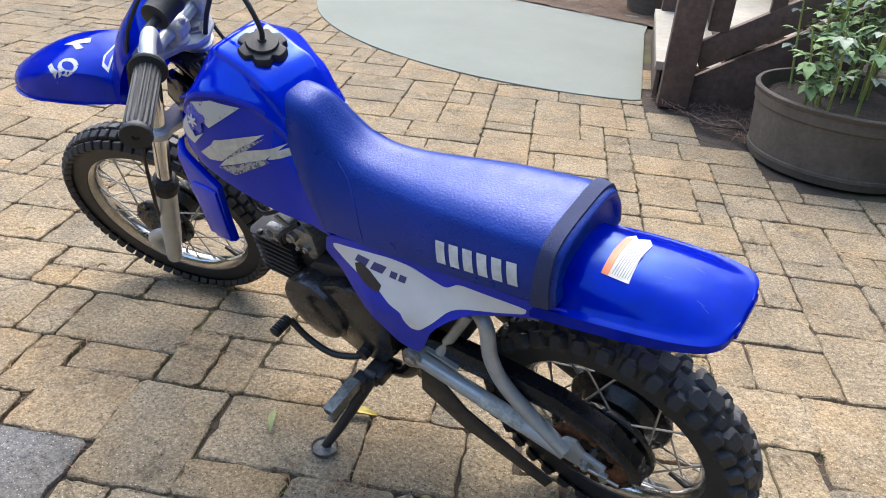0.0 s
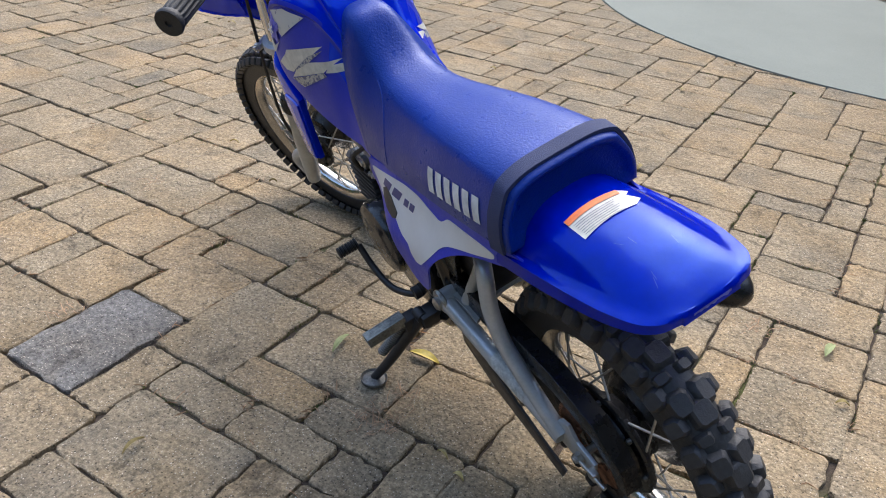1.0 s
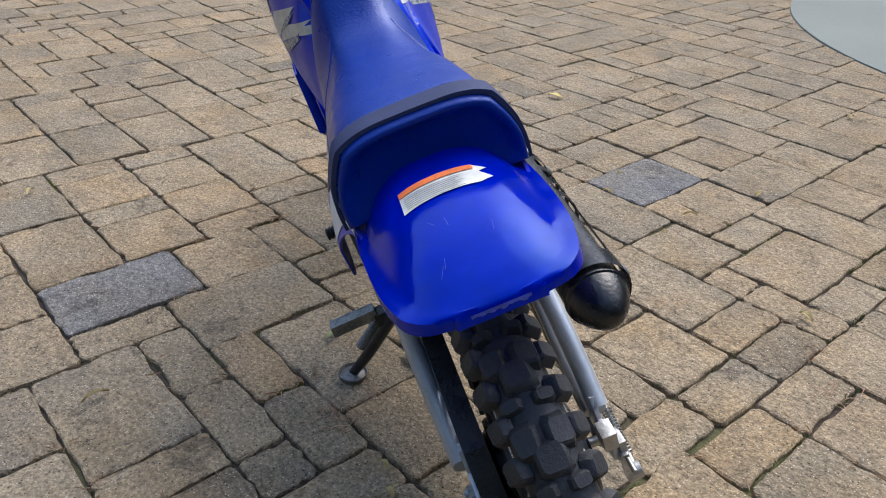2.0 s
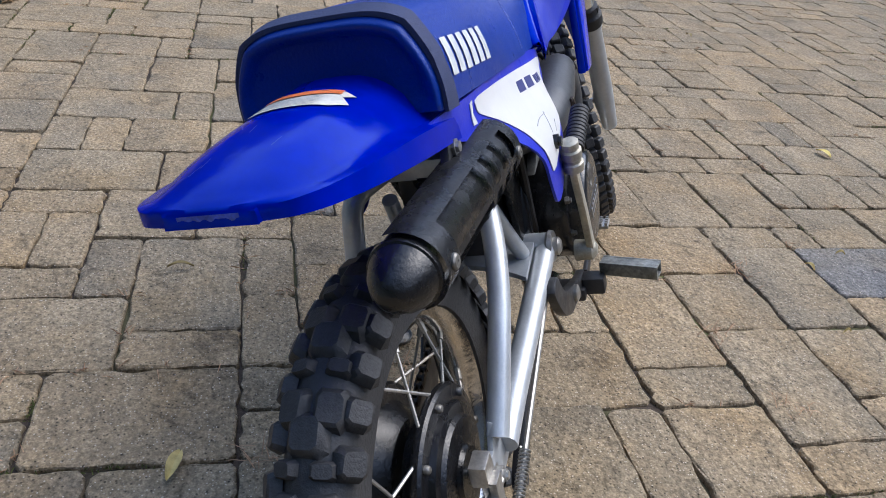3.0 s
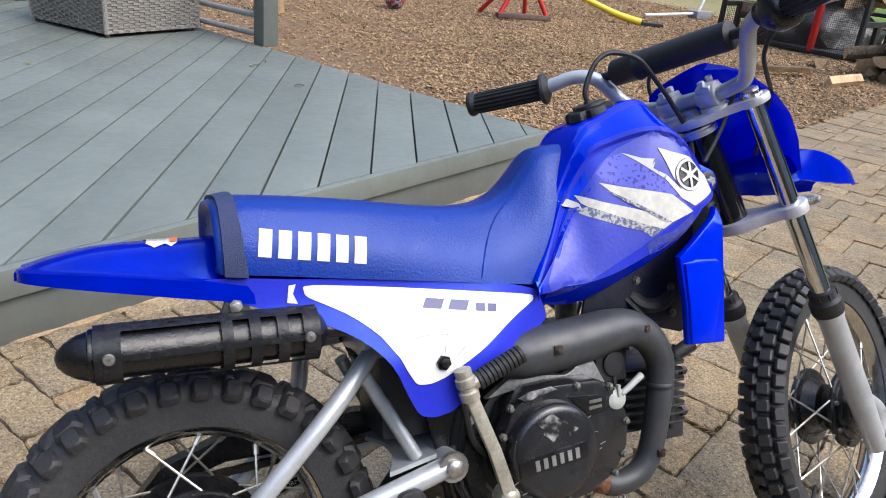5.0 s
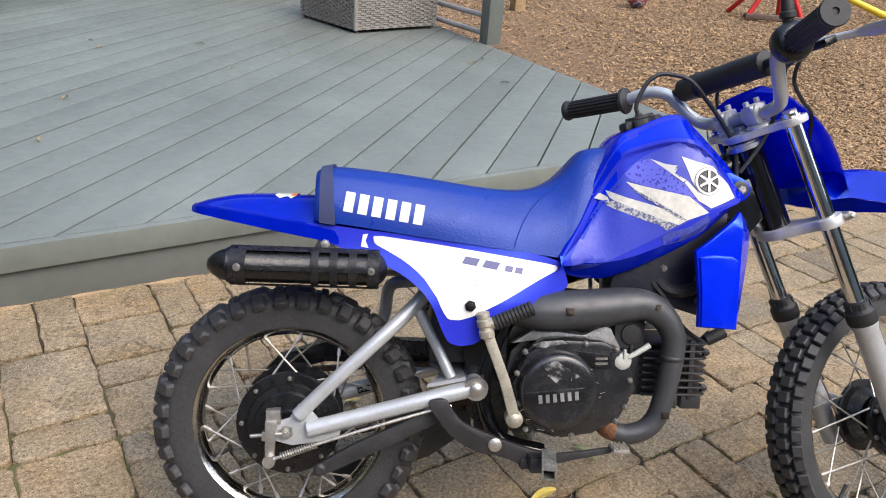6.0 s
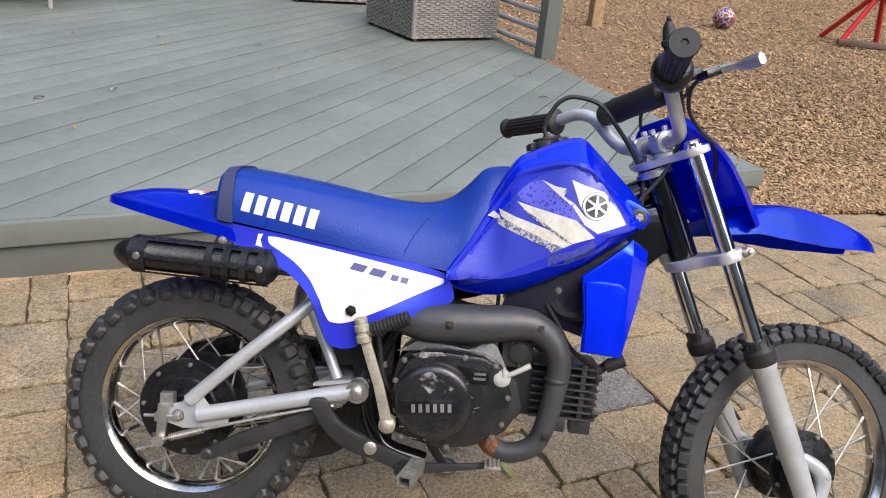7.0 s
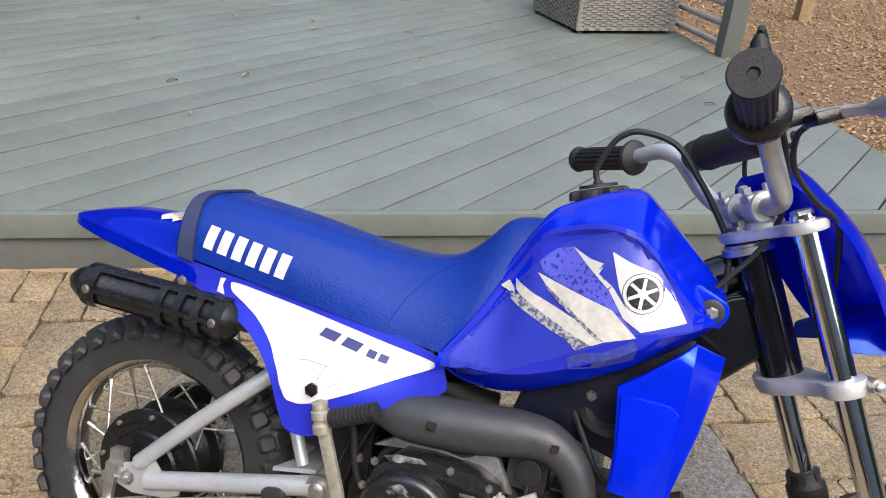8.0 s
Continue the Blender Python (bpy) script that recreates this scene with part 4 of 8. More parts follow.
for a, b in (((0.520, 0.050, 0.440), (0.520, 0.060, 0.470)), ((0.575, 0.052, 0.440), (0.590, 0.058, 0.462))):
    bm = bmesh.new()
    rod(bm, a, b, 0.004, None, 8)
    part("hose_stub", bm, STEEL, carb)
bm = bmesh.new()
box(bm, (0.622, 0.045, 0.398), (0.040, 0.018, 0.030), 0.004)
bolt(bm, (0.612, 0.055, 0.398), (0, 1, 0), 0.006, 0.005)
bolt(bm, (0.634, 0.055, 0.398), (0, 1, 0), 0.006, 0.005)
part("intake_flange", bm, DULL_ALU, engine, "bare aluminium flange")
bm = bmesh.new()
sweep(bm, [(0.49, 0.02, 0.435), (0.45, 0.01, 0.44), (0.40, 0, 0.46)], [0.020, 0.022, 0.026], 14)
part("intake_boot", bm, RUBBER, engine)
bm = bmesh.new()
plate(bm, [(0.357, 0.378), (0.396, 0.404), (0.474, 0.394), (0.484, 0.398), (0.506, 0.412), (0.520, 0.406), (0.543, 0.364), (0.514, 0.371), (0.475, 0.382), (0.396, 0.384)], -0.066, -0.078, 0.002)
part("engine_mount", bm, DULL_ALU, engine, "bare aluminium bracket")
for pts, r in (([(0.60, -0.03, 0.50), (0.62, -0.05, 0.47), (0.66, -0.05, 0.47), (0.69, -0.03, 0.50), (0.72, 0.0, 0.56)], 0.011), ([(0.57, -0.02, 0.51), (0.61, -0.06, 0.46), (0.645, -0.065, 0.41), (0.70, -0.03, 0.375)], 0.004), ([(0.55, 0.03, 0.50), (0.60, 0.05, 0.46), (0.66, 0.045, 0.44), (0.72, 0.02, 0.50)], 0.004), ([(0.53, 0.06, 0.47), (0.57, 0.075, 0.44), (0.60, 0.06, 0.39)], 0.004), ([(0.52, -0.03, 0.44), (0.555, -0.06, 0.40), (0.56, -0.07, 0.36)], 0.003)):
    bm = bmesh.new()
    sweep(bm, pts, r, 8)
    part("cable", bm, RUBBER, engine)
bm = bmesh.new()
box(bm, (0.556, -0.052, 0.395), (0.052, 0.030, 0.050), 0.005)
lathe(bm, [(0.017, -0.002), (0.017, 0.004), (0.014, 0.005), (0.002, 0.005)], (0.558, -0.067, 0.396), (0, -1, 0), 20)
part("reed_housing", bm, BLACK_ROUGH, engine, "black casting beside the cylinder")

# exhaust
bm = bmesh.new()
sweep(bm, [(0.30, -0.070, 0.436), (0.350, -0.078, 0.434), (0.400, -0.086, 0.432), (0.440, -0.088, 0.436), (0.495, -0.086, 0.441), (0.540, -0.084, 0.447), (0.576, -0.084, 0.446), (0.605, -0.085, 0.428), (0.622, -0.086, 0.398), (0.624, -0.085, 0.366), (0.620, -0.083, 0.325), (0.613, -0.080, 0.282), (0.603, -0.079, 0.254), (0.585, -0.078, 0.236), (0.558, -0.076, 0.228), (0.540, -0.072, 0.230)], [0.012, 0.022, 0.031, 0.033, 0.032, 0.029, 0.025, 0.022, 0.020, 0.019, 0.018, 0.0175, 0.0172, 0.017, 0.0168, 0.0168], 20)
pipe = part("exhaust_pipe", bm, PIPE, bike, "matt black exhaust chamber with a rusty elbow")
bm = bmesh.new()
sweep(bm, [(0.546, -0.0735, 0.229), (0.526, -0.066, 0.236), (0.512, -0.046, 0.256), (0.520, -0.02, 0.288)], 0.0162, 16)
part("elbow", bm, RUST, pipe, "rusty steel elbow")
bm = bmesh.new()
lathe(bm, [(0.019, -0.004), (0.0205, -0.002), (0.0205, 0.002), (0.019, 0.004)], (0.622, -0.085, 0.362), (0.02, 0, 1), 20)
part("collar", bm, BLACK_ROUGH, pipe)
for c, d in (((0.439, -0.121, 0.440), (0, -1, 0.1)), ((0.585, -0.106, 0.447), (0, -1, 0.1)), ((0.614, -0.098, 0.268), (0, -1, 0))):
    bm = bmesh.new()
    box(bm, c, (0.012, 0.003, 0.012), 0.001)
    bolt(bm, (c[0], c[1] - 0.002, c[2]), d, 0.0035, 0.002)
    part("bolt", bm, CHAIN, pipe, "rust-stained bolt")
bm = bmesh.new()
MA, MB = Vector((-0.112, -0.083, 0.494)), Vector((0.142, -0.090, 0.494))
md = (MB - MA).normalized()
Lm = (MB - MA).length
lathe(bm, [(0.003, -0.013), (0.009, -0.011), (0.016, -0.004), (0.0225, 0.007), (0.0258, 0.018), (0.0275, 0.019), (0.0280, 0.023), (0.0262, 0.026), (0.0262, Lm - 0.016), (0.0285, Lm - 0.014), (0.0285, Lm - 0.006), (0.0250, Lm - 0.002), (0.0190, Lm + 0.004), (0.0095, Lm + 0.010), (0.0095, Lm + 0.07)], MA, md, 40)
muffler = part("muffler", bm, BLACK, bike, "black muffler with a slotted guard")
bm = bmesh.new()
# guard: a curved outer shell with two rows of slots
SL = [0.024, 0.030, 0.050, 0.148, 0.160, 0.177, 0.189, 0.206, 0.218, 0.234, 0.246, 0.252]
ANG = [radians(a) for a in (112, 96, 80, 66, 54, 42, 30, 18, 6, -6, -18, -30, -42, -54, -66, -78)]
grid = []
uz = Vector((0, 0, 1))
uy = md.cross(uz).normalized()
for k, a in enumerate(ANG):
    grid.append([bm.verts.new(MA + md * s + uy * math.cos(a) * 0.0312 + uz * math.sin(a) * 0.0312) for s in SL])
for i in range(len(ANG) - 1):
    for j in range(len(SL) - 1):
        if (4 <= i <= 7 or 9 <= i <= 12) and j in (2, 4, 6, 8):
            continue
        bm.faces.new((grid[i][j], grid[i][j + 1], grid[i + 1][j + 1], grid[i + 1][j]))
bmesh.ops.solidify(bm, geom=bm.faces[:], thickness=0.003)
part("heat_guard", bm, GUARD_BLACK, muffler, "slotted black guard", None, 50)
for s in (0.038, 0.240):
    bm = bmesh.new()
    c = MA + md * s + uy * 0.0312
    lathe(bm, [(0.0062, -0.002), (0.0062, 0.0012), (0.0048, 0.0026), (0.0014, 0.0028), (0.0010, 0.0016)], c, uy, 16)
    part("screw", bm, GREASY, muffler, "grimy pan-head screw")
bm = bmesh.new()
plate(bm, [(0.032, 0.514), (0.078, 0.514), (0.070, 0.528), (0.064, 0.542), (0.046, 0.542), (0.040, 0.528)], -0.086, -0.078, 0.002)
hanger = part("hanger", bm, BLACK_ROUGH, muffler)
bm = bmesh.new()
bolt(bm, (0.055, -0.088, 0.531), (0, -1, 0), 0.0050, 0.004)
part("bolt", bm, STEEL, hanger)

# swingarm, silver
bm = bmesh.new()
rod(bm, (0.30, -0.095, 0.307), (0.30, 0.095, 0.307), 0.017, None, 20)
swing = part("swingarm", bm, SILVER, bike, "silver painted tubular swingarm")
for y in (-1, 1):
    for nm, pts, r in (("arm_tube", [(0.035, y * 0.081, 0.232), (0.10, y * 0.082, 0.250), (0.20, y * 0.086, 0.279), (0.30, y * 0.089, 0.307)], 0.0135),
                       ("arm_tube", [(0.018, y * 0.082, 0.255), (0.06, y * 0.082, 0.298), (0.12, y * 0.079, 0.357), (0.17, y * 0.068, 0.404), (0.222, y * 0.045, 0.455)] if y < 0 else [(0.035, 0.083, 0.240), (0.070, 0.084, 0.273), (0.106, 0.085, 0.310), (0.136, 0.085, 0.348), (0.153, 0.082, 0.392), (0.162, 0.072, 0.445), (0.205, 0.050, 0.458)], 0.0115),
                       ("brace_tube", [(0.205, y * 0.052, 0.425), (0.235, y * 0.06, 0.37), (0.262, y * 0.07, 0.318)], 0.009)):
        bm = bmesh.new()
        sweep(bm, pts, r, 14, 4)
        part(nm, bm, SILVER, swing)
    bm = bmesh.new()
    plate(bm, [(-0.030, 0.238), (-0.025, 0.214), (0.01, 0.205), (0.06, 0.212), (0.085, 0.222), (0.088, 0.236), (0.05, 0.250), (0.035, 0.268), (0.018, 0.272), (0.005, 0.250)], y * 0.074, y * 0.080, 0.0015)
    part("axle_plate", bm, SILVER, swing)
    bm = bmesh.new()
    lathe(bm, [(0.017, -0.002), (0.020, 0.001), (0.019, 0.006), (0.011, 0.006), (0.011, 0.012), (0.007, 0.015)], (0.30, y * 0.094, 0.307), (0, y, 0), 16)
    part("pivot_bolt", bm, STEEL, swing)
    bm = bmesh.new()
    rod(bm, (-0.005, y * 0.086, 0.226), (-0.055, y * 0.086, 0.222), 0.003)
    box(bm, (-0.030, y * 0.084, 0.222), (0.014, 0.010, 0.016), 0.002)
    part("chain_adjuster", bm, STEEL, swing)
bm = bmesh.new()
vs = []
for k in range(13):
    y_ = -0.080 + 0.160 * k / 12
    dip = 0.030 * math.cos(math.pi * y_ / 0.18)
    vs.append([bm.verts.new(p) for p in ((0.285, y_, 0.322), (0.218 + dip, y_, 0.318 - 0.2 * (0.05 - dip)), (0.218 + dip, y_, 0.312 - 0.2 * (0.05 - dip)), (0.285, y_, 0.316))])
skin(bm, vs)
part("bridge_plate", bm, SILVER, swing)
bm = bmesh.new()
box(bm, (0.222, 0, 0.455), (0.03, 0.11, 0.024), 0.006)
part("shock_mount", bm, SILVER, swing)
bm = bmesh.new()
sweep(bm, [(0.105, 0.0822, 0.2516), (0.14, 0.0836, 0.2615), (0.178, 0.0852, 0.2725)], 0.0141, 18, 4)
PAPER = mat("stained_paper", (0.50, 0.50, 0.46), 0.6, 0, (200, 0.25), (60, 0.3))
label_ob = part("paper_label", bm, PAPER, swing, "stained pale paper label with a black heading")
arm_d = Vector((0.073, 0.003, 0.0209)).normalized()
arm_u = Vector((-arm_d.z, 0, arm_d.x))
bm = bmesh.new()
box(bm, (0, 0, 0), (0.066, 0.011, 0.0008), 0)
base = Matrix.Translation((0.141, 0.0694, 0.2618)) @ Matrix((arm_d, arm_u, arm_d.cross(arm_u))).transposed().to_4x4()
part("heading_band", bm, BLACK, label_ob, "", base)
words = bpy.data.curves.new("heading", 'FONT')
words.body, words.size, words.align_x, words.align_y = "INFORMATION", 0.0092, 'CENTER', 'CENTER'
text_ob = bpy.data.objects.new("heading_source", words)
text_mesh = bpy.data.meshes.new_from_object(text_ob)
bpy.data.objects.remove(text_ob)
text_mesh.transform(base @ Matrix.Translation((0, 0, 0.0009)))
text_mesh.materials.append(WHITE)
heading = new("heading", text_mesh)
heading.parent = label_ob
# rear brake lever, rod, strut
bm = bmesh.new()
plate(bm, [(-0.032, 0.262), (-0.010, 0.264), (-0.008, 0.240), (-0.032, 0.240)], -0.083, -0.066, 0.002)
plate(bm, [(-0.032, 0.245), (-0.014, 0.245), (-0.017, 0.178), (-0.031, 0.178)], -0.090, -0.082, 0.001)
lathe(bm, [(0.010, -0.008), (0.010, 0.008)], (-0.024, -0.092, 0.184), (0, 1, 0), 14)
brake = part("brake_arm", bm, STEEL, bike, "zinc plated rear brake arm")
bm = bmesh.new()
sweep(bm, [(-0.022, -0.095, 0.186), (0.05, -0.096, 0.213), (0.15, -0.096, 0.246), (0.235, -0.095, 0.272), (0.262, -0.09, 0.277)], 0.0028, 8)
part("brake_rod", bm, STEEL, brake)
bm = bmesh.new()
coil(bm, (-0.005, -0.0955, 0.1925), (0.05, -0.096, 0.213), 0.0055, 15, 0.0011)
part("brake_spring", bm, STEEL, brake)
bm = bmesh.new()
plate(bm, [(0.045, 0.166), (0.052, 0.176), (0.107, 0.209), (0.24, 0.273), (0.262, 0.270), (0.262, 0.256), (0.166, 0.207), (0.061, 0.157), (0.048, 0.157)], -0.086, -0.074, 0.003)
lathe(bm, [(0.010, -0.004), (0.010, 0.004), (0.006, 0.008)], (0.055, -0.082, 0.167), (0, -1, 0), 12)
part("torque_strut", bm, BLACK_ROUGH, brake, "black torque strut")
# brake pedal
bm = bmesh.new()
plate(bm, rounded([(0.221, 0.289), (0.251, 0.295), (0.263, 0.275), (0.282, 0.252), (0.341, 0.230), (0.391, 0.212), (0.425, 0.206), (0.426, 0.190), (0.393, 0.182), (0.334, 0.203), (0.304, 0.206), (0.262, 0.230), (0.232, 0.268)]), -0.110, -0.098, 0.003)
plate(bm, [(0.418, 0.206), (0.470, 0.211), (0.522, 0.219), (0.522, 0.209), (0.470, 0.199), (0.424, 0.189)], -0.114, -0.107, 0.002)
pedal = part("brake_pedal", bm, BLACK_ROUGH, bike, "worn black brake pedal")
bm = bmesh.new()
lathe(bm, [(0.011, -0.003), (0.011, 0.004), (0.007, 0.006)], (0.332, -0.110, 0.221), (0, -1, 0), 16)
part("pivot_pin", bm, STEEL, pedal)
bm = bmesh.new()
box(bm, (0.532, -0.120, 0.219), (0.027, 0.030, 0.005), 0.001)
for k in range(4):
    for dy in (-0.012, -0.004, 0.004, 0.012):
        box(bm, (0.521 + 0.0073 * k, -0.120 + dy, 0.2235), (0.003, 0.004, 0.005), 0)
part("pedal_pad", bm, STEEL, pedal, "toothed steel pad")
# foot pegs
for y in (-1, 1):
    bm = bmesh.new()
    px = 0.398 if y < 0 else 0.415
    box(bm, (px - 0.006, y * 0.085, 0.190), (0.036, 0.06, 0.018), 0.004)
    box(bm, (px, y * 0.125, 0.197), (0.026, 0.03, 0.024), 0.003)
    bracket = part("peg_bracket", bm, BLACK_ROUGH, bike)
    bm = bmesh.new()
    m_ = pose(px + (0.006 if y < 0 else 0), y * 0.182, 0.213 if y < 0 else 0.208, -y * 2, 0, -12 if y < 0 else 0)
    pl = 0.078 if y < 0 else 0.074
    for sx in (-0.0095, 0.0095):
        box(bm, (sx, y * (pl - 0.095) / 2, 0), (0.003, pl, 0.019), 0.0008)
    for sz in (-0.0075, 0.0075):
        box(bm, (0, y * (pl - 0.095) / 2, sz), (0.018, pl, 0.003), 0.0006)
    bm.transform(m_)
    part("foot_peg", bm, PEG_STEEL, bracket, "worn steel foot peg")
# kick starter: a flat zinc bar with a stacked joint and a ribbed peg
ZINC = mat("pale_zinc", (0.44, 0.41, 0.33), 0.48, 0.55, (250, 0.15), (40, 0.3), (250, 0.0005), rough_var=0.1)
bm = bmesh.new()
bar = [(0.306, 0.412), (0.314, 0.392), (0.338, 0.333), (0.356, 0.276)]
wide = [0.0080, 0.0078, 0.0078, 0.0085]
plate(bm, [(x - w_, z - 0.3 * w_) for (x, z), w_ in zip(bar, wide)] + [(x + w_, z + 0.3 * w_) for (x, z), w_ in list(zip(bar, wide))[::-1]], -0.130, -0.139, 0.002)
lathe(bm, [(0.0135, -0.010), (0.0135, 0.012), (0.009, 0.016), (0.006, 0.018)], (0.357, -0.124, 0.270), (0, -1, 0), 18)
kick = part("kick_starter", bm, ZINC, bike, "pale zinc plated kick starter with a rubber peg")
bm = bmesh.new()
lathe(bm, [(0.008, -0.026), (0.0120, -0.024), (0.0125, -0.014), (0.0105, -0.012), (0.0105, -0.008), (0.0125, -0.006), (0.0125, 0.003), (0.0100, 0.005), (0.0105, 0.008), (0.0105, 0.014), (0.006, 0.016)], (0.3025, -0.136, 0.424), (-0.25, 0, 0.97), 10)
rod(bm, (0.303, -0.136, 0.418), (0.322, -0.137, 0.424), 0.0095)
part("pivot_joint", bm, ZINC, kick)
ka, kb = Vector((0.320, -0.137, 0.4225)), Vector((0.373, -0.140, 0.447))
for k in range(11):
    bm = bmesh.new()
    c = ka.lerp(kb, k / 10)
    lathe(bm, [(0.0085, -0.0035), (0.0118, -0.002), (0.0118, 0.002), (0.0085, 0.0035)], c, kb - ka, 14)
    part("peg_ring", bm, RUBBER, kick, "black rubber ring")
# gear lever
bm = bmesh.new()
sweep(bm, [(0.425, 0.080, 0.235), (0.435, 0.100, 0.228), (0.48, 0.118, 0.226), (0.525, 0.125, 0.250), (0.553, 0.128, 0.287)], 0.006, 10)
lathe(bm, [(0.012, -0.008), (0.012, 0.008)], (0.425, 0.092, 0.235), (0, 1, 0), 14)
lever = part("gear_lever", bm, BLACK_ROUGH, bike)
bm = bmesh.new()
lathe(bm, [(0.006, -0.003)] + [(r_, 0.0055 * k + o) for k in range(7) for r_, o in ((0.008, -0.0027), (0.0105, -0.0014), (0.0105, 0.0014), (0.008, 0.0027))], (0.554, 0.132, 0.291), (0, 1, 0), 14)
part("lever_rubber", bm, RUBBER, lever, "ribbed black rubber")
# side stand
bm = bmesh.new()
FOOT = (0.457, 0.218, 0.078)
sweep(bm, [(0.398, 0.106, 0.206), (0.412, 0.134, 0.172), (0.436, 0.180, 0.118), FOOT], [0.011, 0.010, 0.0095, 0.008], 12)
box(bm, (0.394, 0.094, 0.205), (0.034, 0.040, 0.024), 0.004)
lathe(bm, [(0.012, -0.012), (0.012, 0.012), (0.007, 0.014)], (0.400, 0.108, 0.207), (1, 0, 0), 14)
stand = part("side_stand", bm, BLACK_ROUGH, bike, "rusty black side stand")
bm = bmesh.new()
fm = Matrix.Translation(Vector(FOOT)) @ Matrix.Rotation(radians(LEAN), 4, 'X')
lathe(bm, [(0.004, 0.006), (0.012, 0.003), (0.021, -0.001), (0.024, 0.003), (0.025, 0.002), (0.024, -0.004), (0.004, -0.006)], (0, 0, 0), (0, 0, 1), 24)
part("stand_foot", bm, GREASY, stand, "dished round steel foot", fm)
bm = bmesh.new()
coil(bm, (0.416, 0.116, 0.203), (0.456, 0.186, 0.124), 0.0080, 24, 0.0018)
part("stand_spring", bm, GREASY, stand, "grimy steel coil spring")
# chain and sprockets
bm = bmesh.new()
for k in range(34):
    a = 2 * math.pi * k / 34
    box(bm, (math.sin(a) * 0.066, 0.060, 0.226 + math.cos(a) * 0.066), (0.006, 0.004, 0.008), 0, Matrix.Rotation(a, 4, 'Y'))
lathe(bm, [(0.035, 0.0), (0.064, 0.0), (0.064, 0.004), (0.035, 0.004)], (0, 0.058, 0.226), (0, 1, 0), 40, True)
for k in range(5):
    a = 2 * math.pi * k / 5
    box(bm, (math.sin(a) * 0.045, 0.060, 0.226 + math.cos(a) * 0.045), (0.012, 0.004, 0.04), 0, Matrix.Rotation(a, 4, 'Y'))
sprocket = part("rear_sprocket", bm, RUST, bike, "rusty rear sprocket")
C1, r1 = Vector((0, 0.060, 0.226)), 0.066
loop = []
for k in range(31):
    loop.append(Vector((0.37, 0.060, 0.316)).lerp(Vector((-0.012, 0.060, 0.291)), k / 30))
for k in range(1, 14):
    a = radians(-10 - 160 * k / 14)
    loop.append(C1 + Vector((math.sin(a) * r1, 0, math.cos(a) * r1)))
for k in range(31):
    loop.append(Vector((0.012, 0.060, 0.161)).lerp(Vector((0.378, 0.060, 0.268)), k / 30) + Vector((0, 0, -0.012 * math.sin(math.pi * k / 30))))
for k in range(len(loop) - 1):
    a, b = loop[k], loop[k + 1]
    d = b - a
    if d.length < 1e-4:
        continue
    bm = bmesh.new()
    for y in (-0.0045, 0.0045) if k % 2 else (-0.003, 0.003):
        box(bm, (0, y, 0), (0.0155, 0.0014, 0.009), 0)
    rod(bm, (0.0055, -0.0045, 0), (0.0055, 0.0045, 0), 0.0038, None, 8)
    part("chain_link", bm, CHAIN, sprocket, "", Matrix.Translation((a + b) / 2) @ Matrix.Rotation(math.atan2(-d.z, d.x), 4, 'Y'))
bm = bmesh.new()
GUARD = [(0.300, 0.338), (0.24, 0.350), (0.15, 0.352), (0.05, 0.345), (-0.03, 0.318), (-0.075, 0.268), (-0.082, 0.225), (-0.064, 0.222), (-0.055, 0.250), (-0.02, 0.285), (0.05, 0.305), (0.16, 0.305), (0.29, 0.300)]
plate(bm, GUARD, 0.068, 0.073, 0.002)
for (x0, z0), (x1, z1) in zip(GUARD[:6], GUARD[1:7]):
    vs = [bm.verts.new(p) for p in ((x0, 0.048, z0), (x1, 0.048, z1), (x1, 0.072, z1 + 0.001), (x0, 0.072, z0 + 0.001))]
    bm.faces.new(vs)
part("chain_guard", bm, BLACK, bike, "black chain guard")
bm = bmesh.new()
plate(bm, [(0.309, 0.250), (0.319, 0.184), (0.242, 0.130), (0.142, 0.097), (0.079, 0.074), (0.063, 0.108), (0.117, 0.132), (0.174, 0.163), (0.226, 0.192), (0.275, 0.250)], 0.073, 0.077, 0.001)
part("lower_chain_guard", bm, BLACK_ROUGH, bike, "black lower chain guard")

# ---- the steered front: fork, bars, front fender (in the steering frame) ----
LEG_X, LEG_Y = 0.020, 0.081
